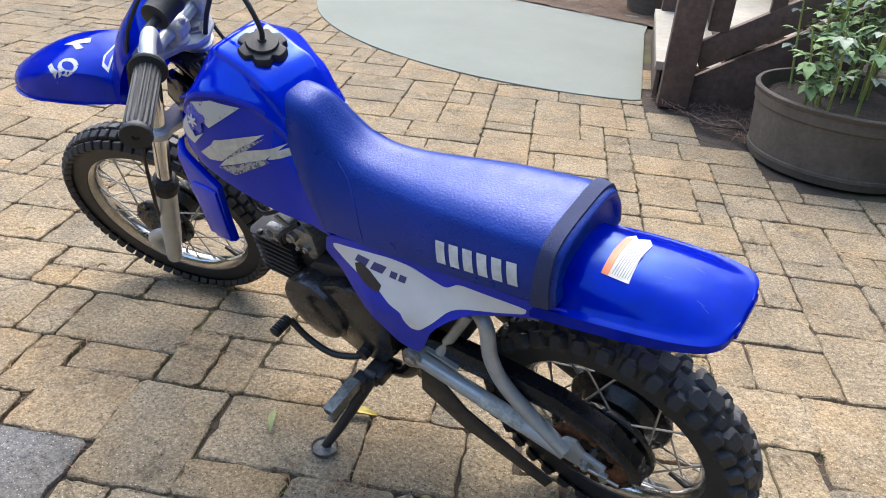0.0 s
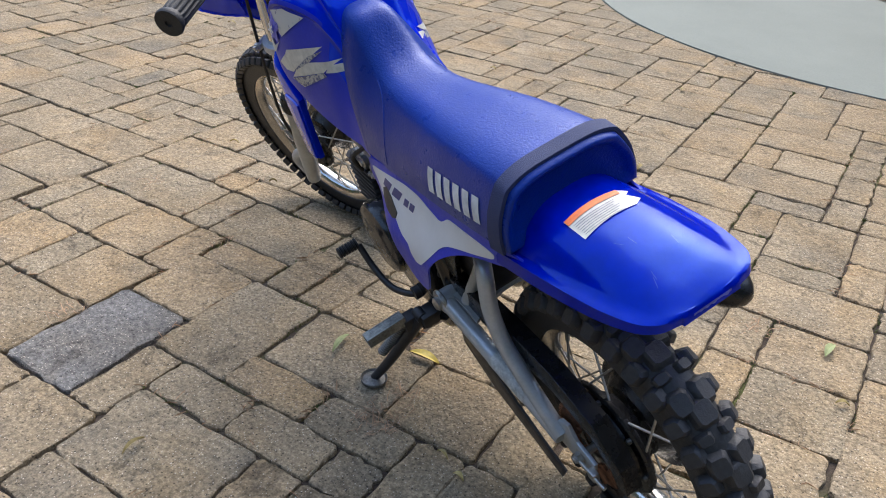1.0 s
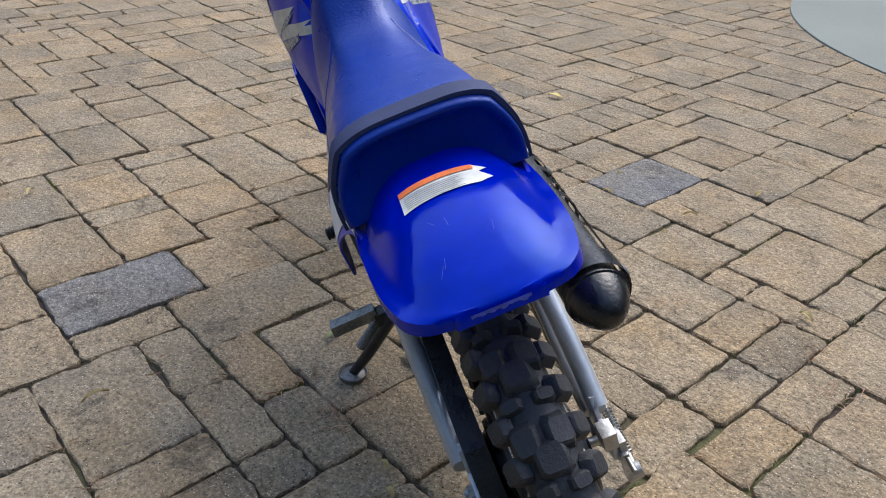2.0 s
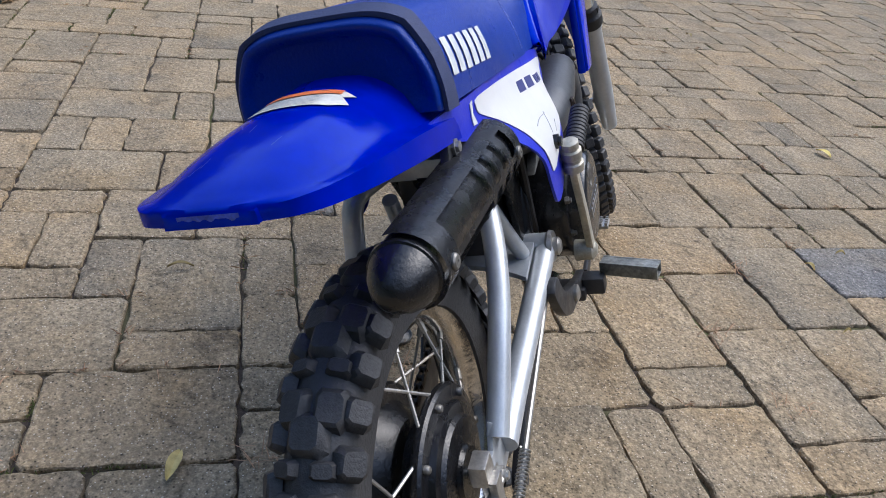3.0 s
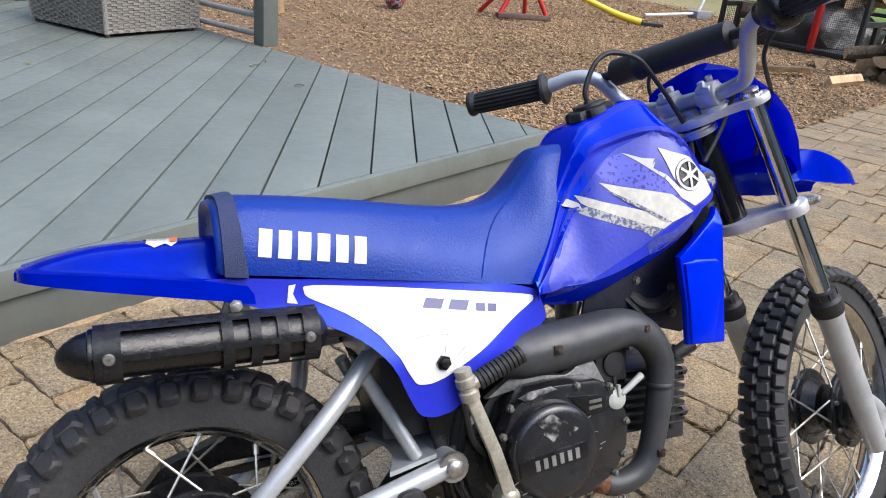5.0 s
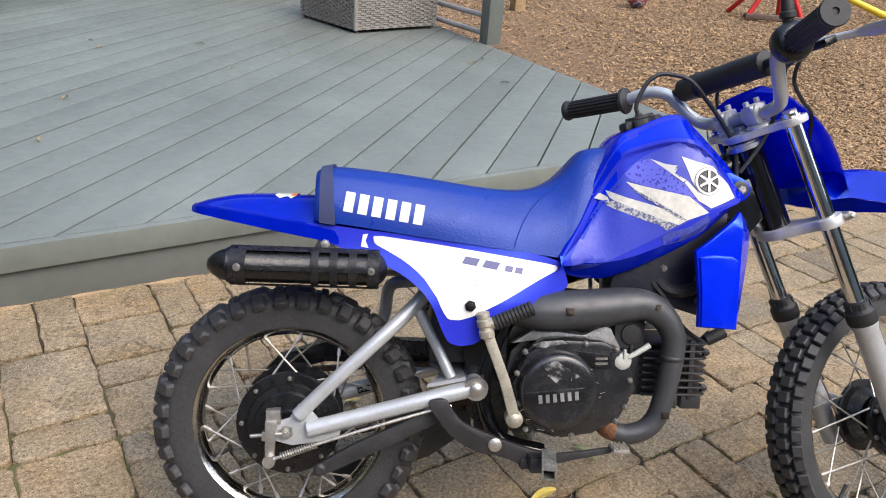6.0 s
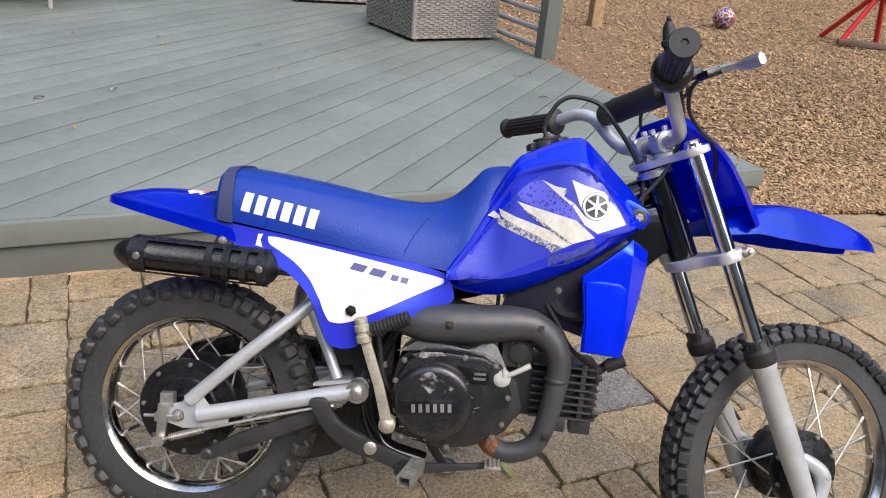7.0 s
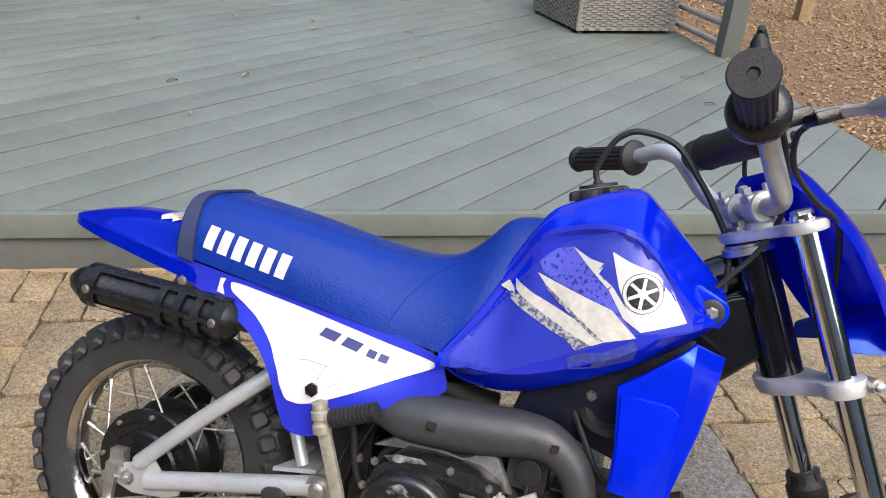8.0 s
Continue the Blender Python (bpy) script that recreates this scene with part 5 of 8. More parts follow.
for y in (-1, 1):
    bm = bmesh.new()
    rod(bm, (LEG_X, y * LEG_Y, -0.014), (LEG_X, y * LEG_Y, -0.39), 0.0142, None, 24)
    leg = part("fork_leg", bm, CHROME, bike, "chromed fork tube in a silver slider", steer)
    bm = bmesh.new()
    lathe(bm, [(0.0150, -0.346), (0.0195, -0.348), (0.0200, -0.358), (0.0212, -0.362), (0.0245, -0.366), (0.0245, -0.384), (0.0225, -0.388)], (LEG_X, y * LEG_Y, 0), (0, 0, 1), 24)
    for q in range(6):
        d_ = Vector((math.cos(q * 1.047), math.sin(q * 1.047), 0))
        box(bm, Vector((LEG_X, y * LEG_Y, -0.354)) + d_ * 0.0195, (0.003, 0.008, 0.010), 0, Matrix.Rotation(q * 1.047, 4, 'Z'))
    part("dust_seal", bm, RUBBER, leg, "black rubber seal", steer)
    bm = bmesh.new()
    lathe(bm, [(0.0205, -0.384), (0.0215, -0.388), (0.0215, -0.394), (0.0195, -0.398), (0.0195, -0.55), (0.0185, -0.58), (0.0165, -0.640), (0.0155, -0.648), (0.006, -0.652)], (LEG_X, y * LEG_Y, 0), (0, 0, 1), 24)
    sweep(bm, [(LEG_X + 0.004, y * 0.078, -0.545), (LEG_X + 0.030, y * 0.078, -0.575), (LEG_X + 0.044, y * 0.078, -0.607), (LEG_X + 0.024, y * 0.078, -0.640), (LEG_X, y * 0.078, -0.644)], [0.006, 0.011, 0.0145, 0.010, 0.006], 12)
    part("slider", bm, SILVER, leg, "silver painted slider", steer)
for z0, z1, nm in ((-0.034, -0.021, "upper_yoke"), (-0.213, -0.195, "lower_yoke")):
    bm = bmesh.new()
    ear = [(LEG_X + 0.024 * math.cos(radians(a)), LEG_Y + 0.024 * math.sin(radians(a))) for a in range(-40, 220, 20)]
    poly = [(0.020, 0.0), (0.022, 0.040), *ear, (-0.016, 0.046), (-0.034, 0.026), (-0.040, 0.0)]
    full = poly + [(x, -y_) for x, y_ in poly[-2:0:-1]]
    plate(bm, full, z0, z1, 0.004, 2)
    yk = part(nm, bm, CAST, bike, "cast aluminium fork yoke", steer)
    for y in (-1, 1):
        bm = bmesh.new()
        if nm == "lower_yoke":
            rod(bm, (LEG_X + 0.020, y * 0.076, -0.204), (LEG_X + 0.020, y * 0.108, -0.204), 0.0088, 0.0075, 14)
            bolt(bm, (LEG_X + 0.020, y * 0.109, -0.204), (0, y, 0), 0.0052, 0.007)
        else:
            lathe(bm, [(0.016, 0), (0.016, 0.003), (0.0125, 0.003), (0.0125, 0.011), (0.010, 0.012)], (LEG_X, y * LEG_Y, -0.021), (0, 0, 1), 6)
        part("yoke_bolt", bm, STEEL, yk, "", steer)
    if nm == "upper_yoke":
        bm = bmesh.new()
        lathe(bm, [(0.017, 0), (0.017, 0.004), (0.011, 0.004), (0.011, 0.010), (0.006, 0.011)], (-0.012, 0, -0.021), (0, 0, 1), 6)
        part("stem_nut", bm, STEEL, yk, "", steer)
bm = bmesh.new()
lathe(bm, [(0.022, -0.050), (0.030, -0.049), (0.030, -0.041), (0.026, -0.040), (0.026, -0.037), (0.016, -0.036)], (-0.012, 0, 0), (0, 0, 1), 24)
part("steering_nut", bm, ALU, bike, "", steer)
# bars
BZ = 0.0
bm = bmesh.new()
half = [(0.0, 0.0, BZ), (0.001, 0.045, BZ), (0.003, 0.068, BZ + 0.002), (-0.002, 0.091, BZ + 0.010), (-0.009, 0.106, 0.030), (-0.014, 0.117, 0.055), (-0.020, 0.131, 0.080), (-0.034, 0.160, 0.095), (-0.058, 0.205, 0.098), (-0.104, 0.310, 0.118)]
sweep(bm, [(x, -y, z) for x, y, z in half[:0:-1]] + half, 0.011, 16)
bars = part("handlebar", bm, SILVER, bike, "silver handlebar", steer)
for y in (-1, 1):
    bm = bmesh.new()
    lathe(bm, [(0.021, -0.022), (0.021, -0.017), (0.0175, -0.014)], (0.0, y * 0.033, 0.0), (0, 0, 1), 24)
    lathe(bm, [(0.011, -0.0145), (0.0175, -0.0145), (0.0190, -0.0125), (0.0190, 0.0125), (0.0175, 0.0145), (0.011, 0.0145)], (0.0, y * 0.033, BZ), (0, 1, 0), 28)
    box(bm, (0.0, y * 0.033, BZ + 0.0125), (0.036, 0.024, 0.010), 0.004)
    lathe(bm, [(0.0165, -0.024), (0.0150, -0.016), (0.0140, -0.006)], (0.0, y * 0.033, BZ), (0, 0, 1), 20)
    for x in (-0.0125, 0.0125):
        lathe(bm, [(0.0056, 0.018), (0.0056, 0.0255), (0.003, 0.0265)], (x, y * 0.033, BZ), (0, 0, 1), 6)
    part("bar_clamp", bm, CAST, bars, "cast aluminium clamp", steer)
bm = bmesh.new()
rod(bm, (-0.012, -0.126, 0.076), (-0.012, 0.126, 0.076), 0.007)
lathe(bm, [(0.014, -0.100), (0.0205, -0.097), (0.021, 0.05), (0.0225, 0.052), (0.0225, 0.056), (0.021, 0.058), (0.0205, 0.097), (0.014, 0.100)], (-0.008, 0, 0.076), (0, 1, 0), 24)
part("bar_pad", bm, RUBBER, bars, "black foam bar pad", steer)
for y in (-1, 1):
    bm = bmesh.new()
    a, b = Vector((-0.058, y * 0.203, 0.097)), Vector((-0.107, y * 0.317, 0.119))
    d = (b - a).normalized()
    L_ = (b - a).length
    u = d.orthogonal().normalized()
    w = d.cross(u)
    prof = [(0.012, -0.012, 0), (0.024, -0.006, 0), (0.0255, -0.002, 0), (0.024, 0.001, 0), (0.0160, 0.004, 0), (0.0160, 0.006, 1), (0.0160, L_ * 0.5, 1), (0.0160, L_ - 0.014, 1), (0.0160, L_ - 0.010, 0), (0.019, L_ - 0.005, 0), (0.0200, L_, 0), (0.0188, L_ + 0.003, 0), (0.005, L_ + 0.003, 0), (0.004, L_ + 0.0005, 0)]
    rings = []
    for r, h, rib in prof:
        rings.append([bm.verts.new(a + d * h + (u * math.cos(q) + w * math.sin(q)) * (r + rib * 0.0016 * (1 if k % 4 < 2 else -0.4))) for k, q in [(k, 2 * math.pi * k / 64) for k in range(64)]])
    skin(bm, rings)
    part("grip", bm, RUBBER, bars, "ribbed black rubber grip", steer)
# throttle housing, brake lever and cables on the right
bm = bmesh.new()
ta = Vector((-0.051, -0.190, 0.096))
td = Vector((-0.049, -0.114, 0.022)).normalized()
lathe(bm, [(0.013, -0.016), (0.024, -0.014), (0.029, -0.004), (0.029, 0.012), (0.026, 0.018), (0.018, 0.022)], ta, td, 28)
box(bm, ta + Vector((0.012, 0.004, 0.016)), (0.03, 0.026, 0.022), 0.006)
thr = part("throttle_housing", bm, BLACK, bars, "", steer)
bm = bmesh.new()
lathe(bm, [(0.013, -0.01), (0.0165, -0.008), (0.0165, 0.008), (0.013, 0.01)], (-0.040, -0.168, 0.095), td, 18)
box(bm, (-0.018, -0.178, 0.084), (0.040, 0.020, 0.016), 0.004)
box(bm, (0.004, -0.196, 0.077), (0.030, 0.030, 0.012), 0.003)
perch = part("lever_perch", bm, BLACK, bars, "", steer)
bm = bmesh.new()
path = smooth_path([(0.004, -0.190, 0.080), (0.016, -0.212, 0.077), (0.022, -0.236, 0.074), (0.021, -0.262, 0.072), (0.015, -0.286, 0.071), (0.010, -0.298, 0.071)], 4)
rings = []
for k, c in enumerate(path):
    f = k / (len(path) - 1)
    hh, ww = float(np.interp(f, [0, 0.4, 0.55, 0.9, 1], [0.0058, 0.0050, 0.0088, 0.0092, 0.0070])), float(np.interp(f, [0, 0.5, 1], [0.0045, 0.0035, 0.0050]))
    rings.append([bm.verts.new(c + Vector((sx * ww, 0, sz * hh))) for sx, sz in ((-1, -0.6), (-0.5, -1), (0.5, -1), (1, -0.6), (1, 0.6), (0.5, 1), (-0.5, 1), (-1, 0.6))])
skin(bm, rings)
part("brake_lever", bm, CAST, perch, "polished aluminium lever", steer)
bm = bmesh.new()
lathe(bm, [(0.007, 0), (0.008, 0.014), (0.0115, 0.016), (0.0115, 0.023), (0.0095, 0.025), (0.0085, 0.042), (0.004, 0.050)], (-0.046, -0.190, 0.116), (0.18, -0.20, 0.98), 14)
part("cable_boot", bm, RUBBER, thr, "black rubber boot", steer)
for pts in ([(-0.002, -0.186, 0.076), (-0.006, -0.158, 0.066), (0.000, -0.128, 0.036), (0.020, -0.112, 0.0), (0.046, -0.096, -0.03), (0.052, -0.070, -0.07), (0.050, -0.04, -0.12)],
            [(-0.037, -0.200, 0.165), (-0.030, -0.192, 0.168), (-0.020, -0.172, 0.140), (-0.006, -0.136, 0.085), (0.006, -0.100, 0.03), (0.006, -0.062, -0.012), (-0.020, -0.045, -0.045), (-0.07, -0.03, -0.075)],
            [(-0.004, -0.150, 0.070), (0.014, -0.110, 0.060), (0.030, -0.040, 0.060), (0.036, 0.040, 0.066), (0.040, 0.082, 0.036), (0.048, 0.092, -0.02), (0.049, 0.096, -0.13), (0.034, 0.110, -0.30), (0.028, 0.108, -0.42), (0.045, 0.075, -0.53)]):
    bm = bmesh.new()
    sweep(bm, pts, 0.0032, 8)
    part("cable", bm, RUBBER, bars, "black control cable", steer)

# front fender and shield
bm = bmesh.new()
rows = []
for s in range(29):
    f = s / 28
    x = float(np.interp(f, [0, 0.2, 0.5, 0.8, 1], [0.045, 0.10, 0.18, 0.280, 0.342]))
    zc = -0.146 - 2.02 * max(0, x - 0.09) ** 1.9
    skirt = float(np.interp(x, [0.045, 0.097, 0.135, 0.18, 0.232, 0.278, 0.33, 0.35], [0.030, 0.046, 0.060, 0.066, 0.064, 0.052, 0.028, 0.016]))
    hw = float(np.interp(f, [0, 0.2, 0.5, 0.8, 0.9, 0.96, 1], [0.064, 0.068, 0.070, 0.066, 0.060, 0.050, 0.036]))
    tilt = min(1, max(0, x - 0.09) / 0.2)
    nx = Vector((0.55 * tilt, 0, 1)).normalized()
    row = []
    for i in range(25):
        v = -1 + 2 * i / 24
        a = abs(v)
        if a > 0.90:
            y_, drop = hw + 0.006 * (a - 0.90) / 0.10, skirt
        elif a > 0.72:
            q = (a - 0.72) / 0.18
            y_, drop = hw * (0.90 + 0.10 * q), 0.010 + (skirt - 0.010) * q
        else:
            q = a / 0.72
            y_, drop = hw * 0.90 * q, 0.010 * q ** 2.6
        row.append(bm.verts.new(Vector((x, math.copysign(y_, v), zc)) - nx * drop))
    rows.append(row)
skin(bm, rows, False)
ff_tree = tree_of(bm)
bmesh.ops.solidify(bm, geom=bm.faces[:], thickness=0.003)
ff = part("front_fender", bm, BLUE, bike, "glossy blue plastic front fender with a worn number", steer, 40)


def on_fender(name, poly, material, lift=0.0012, label=""):
    bm = bmesh.new()
    f = bm.faces.new([bm.verts.new((x, y, 0)) for x, y in poly])
    bmesh.ops.triangulate(bm, faces=[f])
    for _ in range(3):
        es = [e for e in bm.edges if e.calc_length() > 0.008]
        if es:
            bmesh.ops.subdivide_edges(bm, edges=es, cuts=1)
            bmesh.ops.triangulate(bm, faces=bm.faces[:])
    for v in bm.verts:
        hit = ff_tree.ray_cast(Vector((v.co.x, v.co.y, 0.3)), Vector((0, 0, -1)))
        v.co.z = (hit[0].z if hit[0] else -0.18) + lift
    return part(name, bm, material, ff, label, steer)


# the number 6, read from the left, and the worn mark beside it
def stroke(cx, cy, pts, w):
    """A flat ribbon of width w along a line of points."""
    up, dn = [], []
    for i, p in enumerate(pts):
        a, b = Vector(pts[max(0, i - 1)]), Vector(pts[min(len(pts) - 1, i + 1)])
        n = (b - a).normalized()
        n = Vector((-n.y, n.x)) * w / 2
        up.append((cx + p[0] + n.x, cy + p[1] + n.y))
        dn.append((cx + p[0] - n.x, cy + p[1] - n.y))
    return up + dn[::-1]


six = [(0.184, 0.046), (0.183, 0.052), (0.186, 0.056), (0.194, 0.058), (0.203, 0.057), (0.212, 0.052), (0.218, 0.046), (0.220, 0.039), (0.217, 0.034), (0.209, 0.033), (0.200, 0.034), (0.191, 0.039)]
on_fender("numeral", stroke(0, 0, six + six[:1], 0.0075), PALE_WORN, 0.0012, "pale worn numeral 6")
on_fender("numeral", stroke(0, 0, [(0.208, 0.057), (0.215, 0.060), (0.229, 0.053), (0.242, 0.041)], 0.0075), PALE_WORN, 0.0014)
on_fender("worn_mark", [(0.246, -0.010), (0.226, -0.019), (0.199, -0.025), (0.192, -0.011), (0.213, -0.008), (0.196, 0.004), (0.208, 0.008), (0.226, -0.006)], PALE_WORN)
on_fender("sticker", [(0.139, 0.039), (0.148, 0.018), (0.145, -0.016), (0.145, -0.046), (0.134, -0.016), (0.130, 0.019), (0.122, 0.048)], CREAM_DECAL, 0.0012, "pale blue and white sticker")
on_fender("sticker_print", [(0.139, 0.032), (0.144, 0.017), (0.142, -0.010), (0.142, -0.027), (0.136, -0.009), (0.133, 0.022), (0.128, 0.039)], BLUE_MATTE, 0.0020)

bm = bmesh.new()
rows = []
for s in range(25):
    f = s / 24
    z = 0.036 - 0.215 * f
    xf = float(np.interp(f, [0, 0.4, 0.8, 1], [0.062, 0.100, 0.122, 0.135]))
    hw = float(np.interp(f, [0, 0.03, 0.08, 0.16, 0.3, 0.5, 0.7, 1], [0.030, 0.056, 0.076, 0.090, 0.103, 0.108, 0.102, 0.080]))
    row = []
    for i in range(15):
        v = -1 + 2 * i / 14
        row.append(bm.verts.new((xf - 0.050 * abs(v) ** 2.5, hw * v, z)))
    rows.append(row)
skin(bm, rows, False)
bmesh.ops.solidify(bm, geom=bm.faces[:], thickness=0.003)
part("front_shield", bm, BLUE, ff, "blue plastic shield ahead of the fork", steer, 50)

# ---- ground ----
CONC = mat("pale_concrete", (0.200, 0.210, 0.172), 0.85, 0, (120, 0.05), (1.6, 0.10), (150, 0.001))
DECKM = mat("grey_deck_paint", (0.148, 0.165, 0.146), 0.5, 0, (25, 0.07), (2.2, 0.2), (90, 0.0008), rand=0.08, rough_var=0.1)
FASCIA = mat("grey_fascia_paint", (0.118, 0.128, 0.117), 0.55, 0, (20, 0.06), (3, 0.2), (60, 0.001))
SOIL = mat("dark_soil", (0.055, 0.04, 0.03), 0.95, 0, (120, 0.5), (9, 0.4), (60, 0.012))
CHIPS = mat("wood_chips", (0.300, 0.198, 0.104), 0.9, 0, (60, 0.25), (0.8, 0.2), (200, 0.001), island=0.5)
CHIP_BED = mat("wood_chip_bed", (0.19, 0.120, 0.064), 0.95, 0, (70, 0.55), (2, 0.2), (55, 0.02))
STRAW = mat("pine_straw", (0.16, 0.10, 0.065), 0.9, 0, (100, 0.3), None, None, island=0.4)
GRASS = mat("lawn_grass", (0.120, 0.190, 0.032), 0.9, 0, (40, 0.35), (0.5, 0.3), None, island=0.12)
LAWN = mat("mown_lawn", (0.118, 0.186, 0.032), 0.95, 0, (70, 0.45), (1.3, 0.35), (60, 0.01))


def bare_edge(m, x0, x1, earth):
    """Lets worn earth show through along one side."""
    N, L = m.node_tree.nodes, m.node_tree.links
    b = N["Principled BSDF"]
    src = b.inputs["Base Color"].links[0].from_socket
    tc, n, sep, add, mp, mx = [N.new(q) for q in ("ShaderNodeTexCoord", "ShaderNodeTexNoise", "ShaderNodeSeparateXYZ", "ShaderNodeMath", "ShaderNodeMapRange", "ShaderNodeMix")]
    n.inputs["Scale"].default_value, n.inputs["Detail"].default_value = 0.9, 5
    L.new(tc.outputs["Object"], n.inputs["Vector"])
    L.new(tc.outputs["Object"], sep.inputs[0])
    add.operation = 'MULTIPLY_ADD'
    add.inputs[1].default_value = 4.0
    L.new(n.outputs["Fac"], add.inputs[0])
    L.new(sep.outputs[0], add.inputs[2])
    mp.inputs[1].default_value, mp.inputs[2].default_value, mp.inputs[3].default_value, mp.inputs[4].default_value = x0 + 2.0, x1 + 2.0, 0.9, 0.0
    L.new(add.outputs[0], mp.inputs[0])
    mx.data_type = 'RGBA'
    L.new(mp.outputs[0], mx.inputs[0])
    L.new(src, mx.inputs[6])
    mx.inputs[7].default_value = (*earth, 1)
    L.new(mx.outputs[2], b.inputs["Base Color"])


bare_edge(LAWN, 8.8, 11.2, (0.27, 0.21, 0.115))
BROWN = mat("brown_stain", (0.118, 0.076, 0.058), 0.65, 0, (40, 0.22), (5, 0.35), (90, 0.001))
TREAD = mat("pale_tread", (0.37, 0.33, 0.26), 0.75, 0, (30, 0.1), (4, 0.25), (80, 0.001))
TUB = mat("dark_plastic_tub", (0.118, 0.096, 0.072), 0.8, 0, (60, 0.15), (6, 0.35), (120, 0.0008))
LEAF = mat("green_leaf", (0.19, 0.27, 0.105), 0.75, 0, (80, 0.2), None, (120, 0.001), island=0.4)
LEAF_PALE = mat("pale_leaf", (0.27, 0.30, 0.21), 0.75, 0, (80, 0.2), None, None, island=0.3)
STEM = mat("green_stem", (0.30, 0.34, 0.09), 0.6, 0, (60, 0.2))
DRY_LEAF = mat("dry_leaf", (0.38, 0.29, 0.10), 0.7, 0, (90, 0.25), None, None, rand=0.35)
SPLIT = mat("split_firewood", (0.52, 0.36, 0.20), 0.85, 0, (60, 0.25), (9, 0.35), (90, 0.004), rand=0.4)
BARK = mat("bark", (0.13, 0.10, 0.075), 0.95, 0, (50, 0.4), (8, 0.4), (40, 0.012), rand=0.3)
RED = mat("red_paint", (0.52, 0.02, 0.02), 0.4, 0, None, (8, 0.2))
YELLOW = mat("yellow_plastic", (0.75, 0.55, 0.03), 0.45, 0, None, (8, 0.15))
WICKER_D = mat("wicker", (0.27, 0.25, 0.22), 0.75, 0, (120, 0.3), (4, 0.15), None, rand=0.1)


def joint_material():
    m = mat("joint_sand", (0.056, 0.040, 0.027), 0.95, 0, (150, 0.4), (8, 0.3), (200, 0.003))
    nt = m.node_tree
    N, L = nt.nodes, nt.links
    b = N["Principled BSDF"]
    src = b.inputs["Base Color"].links[0].from_socket
    tc, n, mp, mx = N.new("ShaderNodeTexCoord"), N.new("ShaderNodeTexNoise"), N.new("ShaderNodeMapRange"), N.new("ShaderNodeMix")
    n.inputs["Scale"].default_value, n.inputs["Detail"].default_value = 1.7, 8
    mp.inputs[1].default_value, mp.inputs[2].default_value = 0.52, 0.66
    mx.data_type = 'RGBA'
    L.new(tc.outputs["Object"], n.inputs["Vector"])
    L.new(n.outputs["Fac"], mp.inputs[0])
    L.new(mp.outputs[0], mx.inputs[0])
    L.new(src, mx.inputs[6])
    mx.inputs[7].default_value = (0.10, 0.105, 0.03, 1)
    L.new(mx.outputs[2], b.inputs["Base Color"])
    return m


BUFF = [(0.203, 0.176, 0.137), (0.243, 0.205, 0.154), (0.270, 0.218, 0.154), (0.220, 0.187, 0.142), (0.292, 0.226, 0.150), (0.210, 0.181, 0.141)]


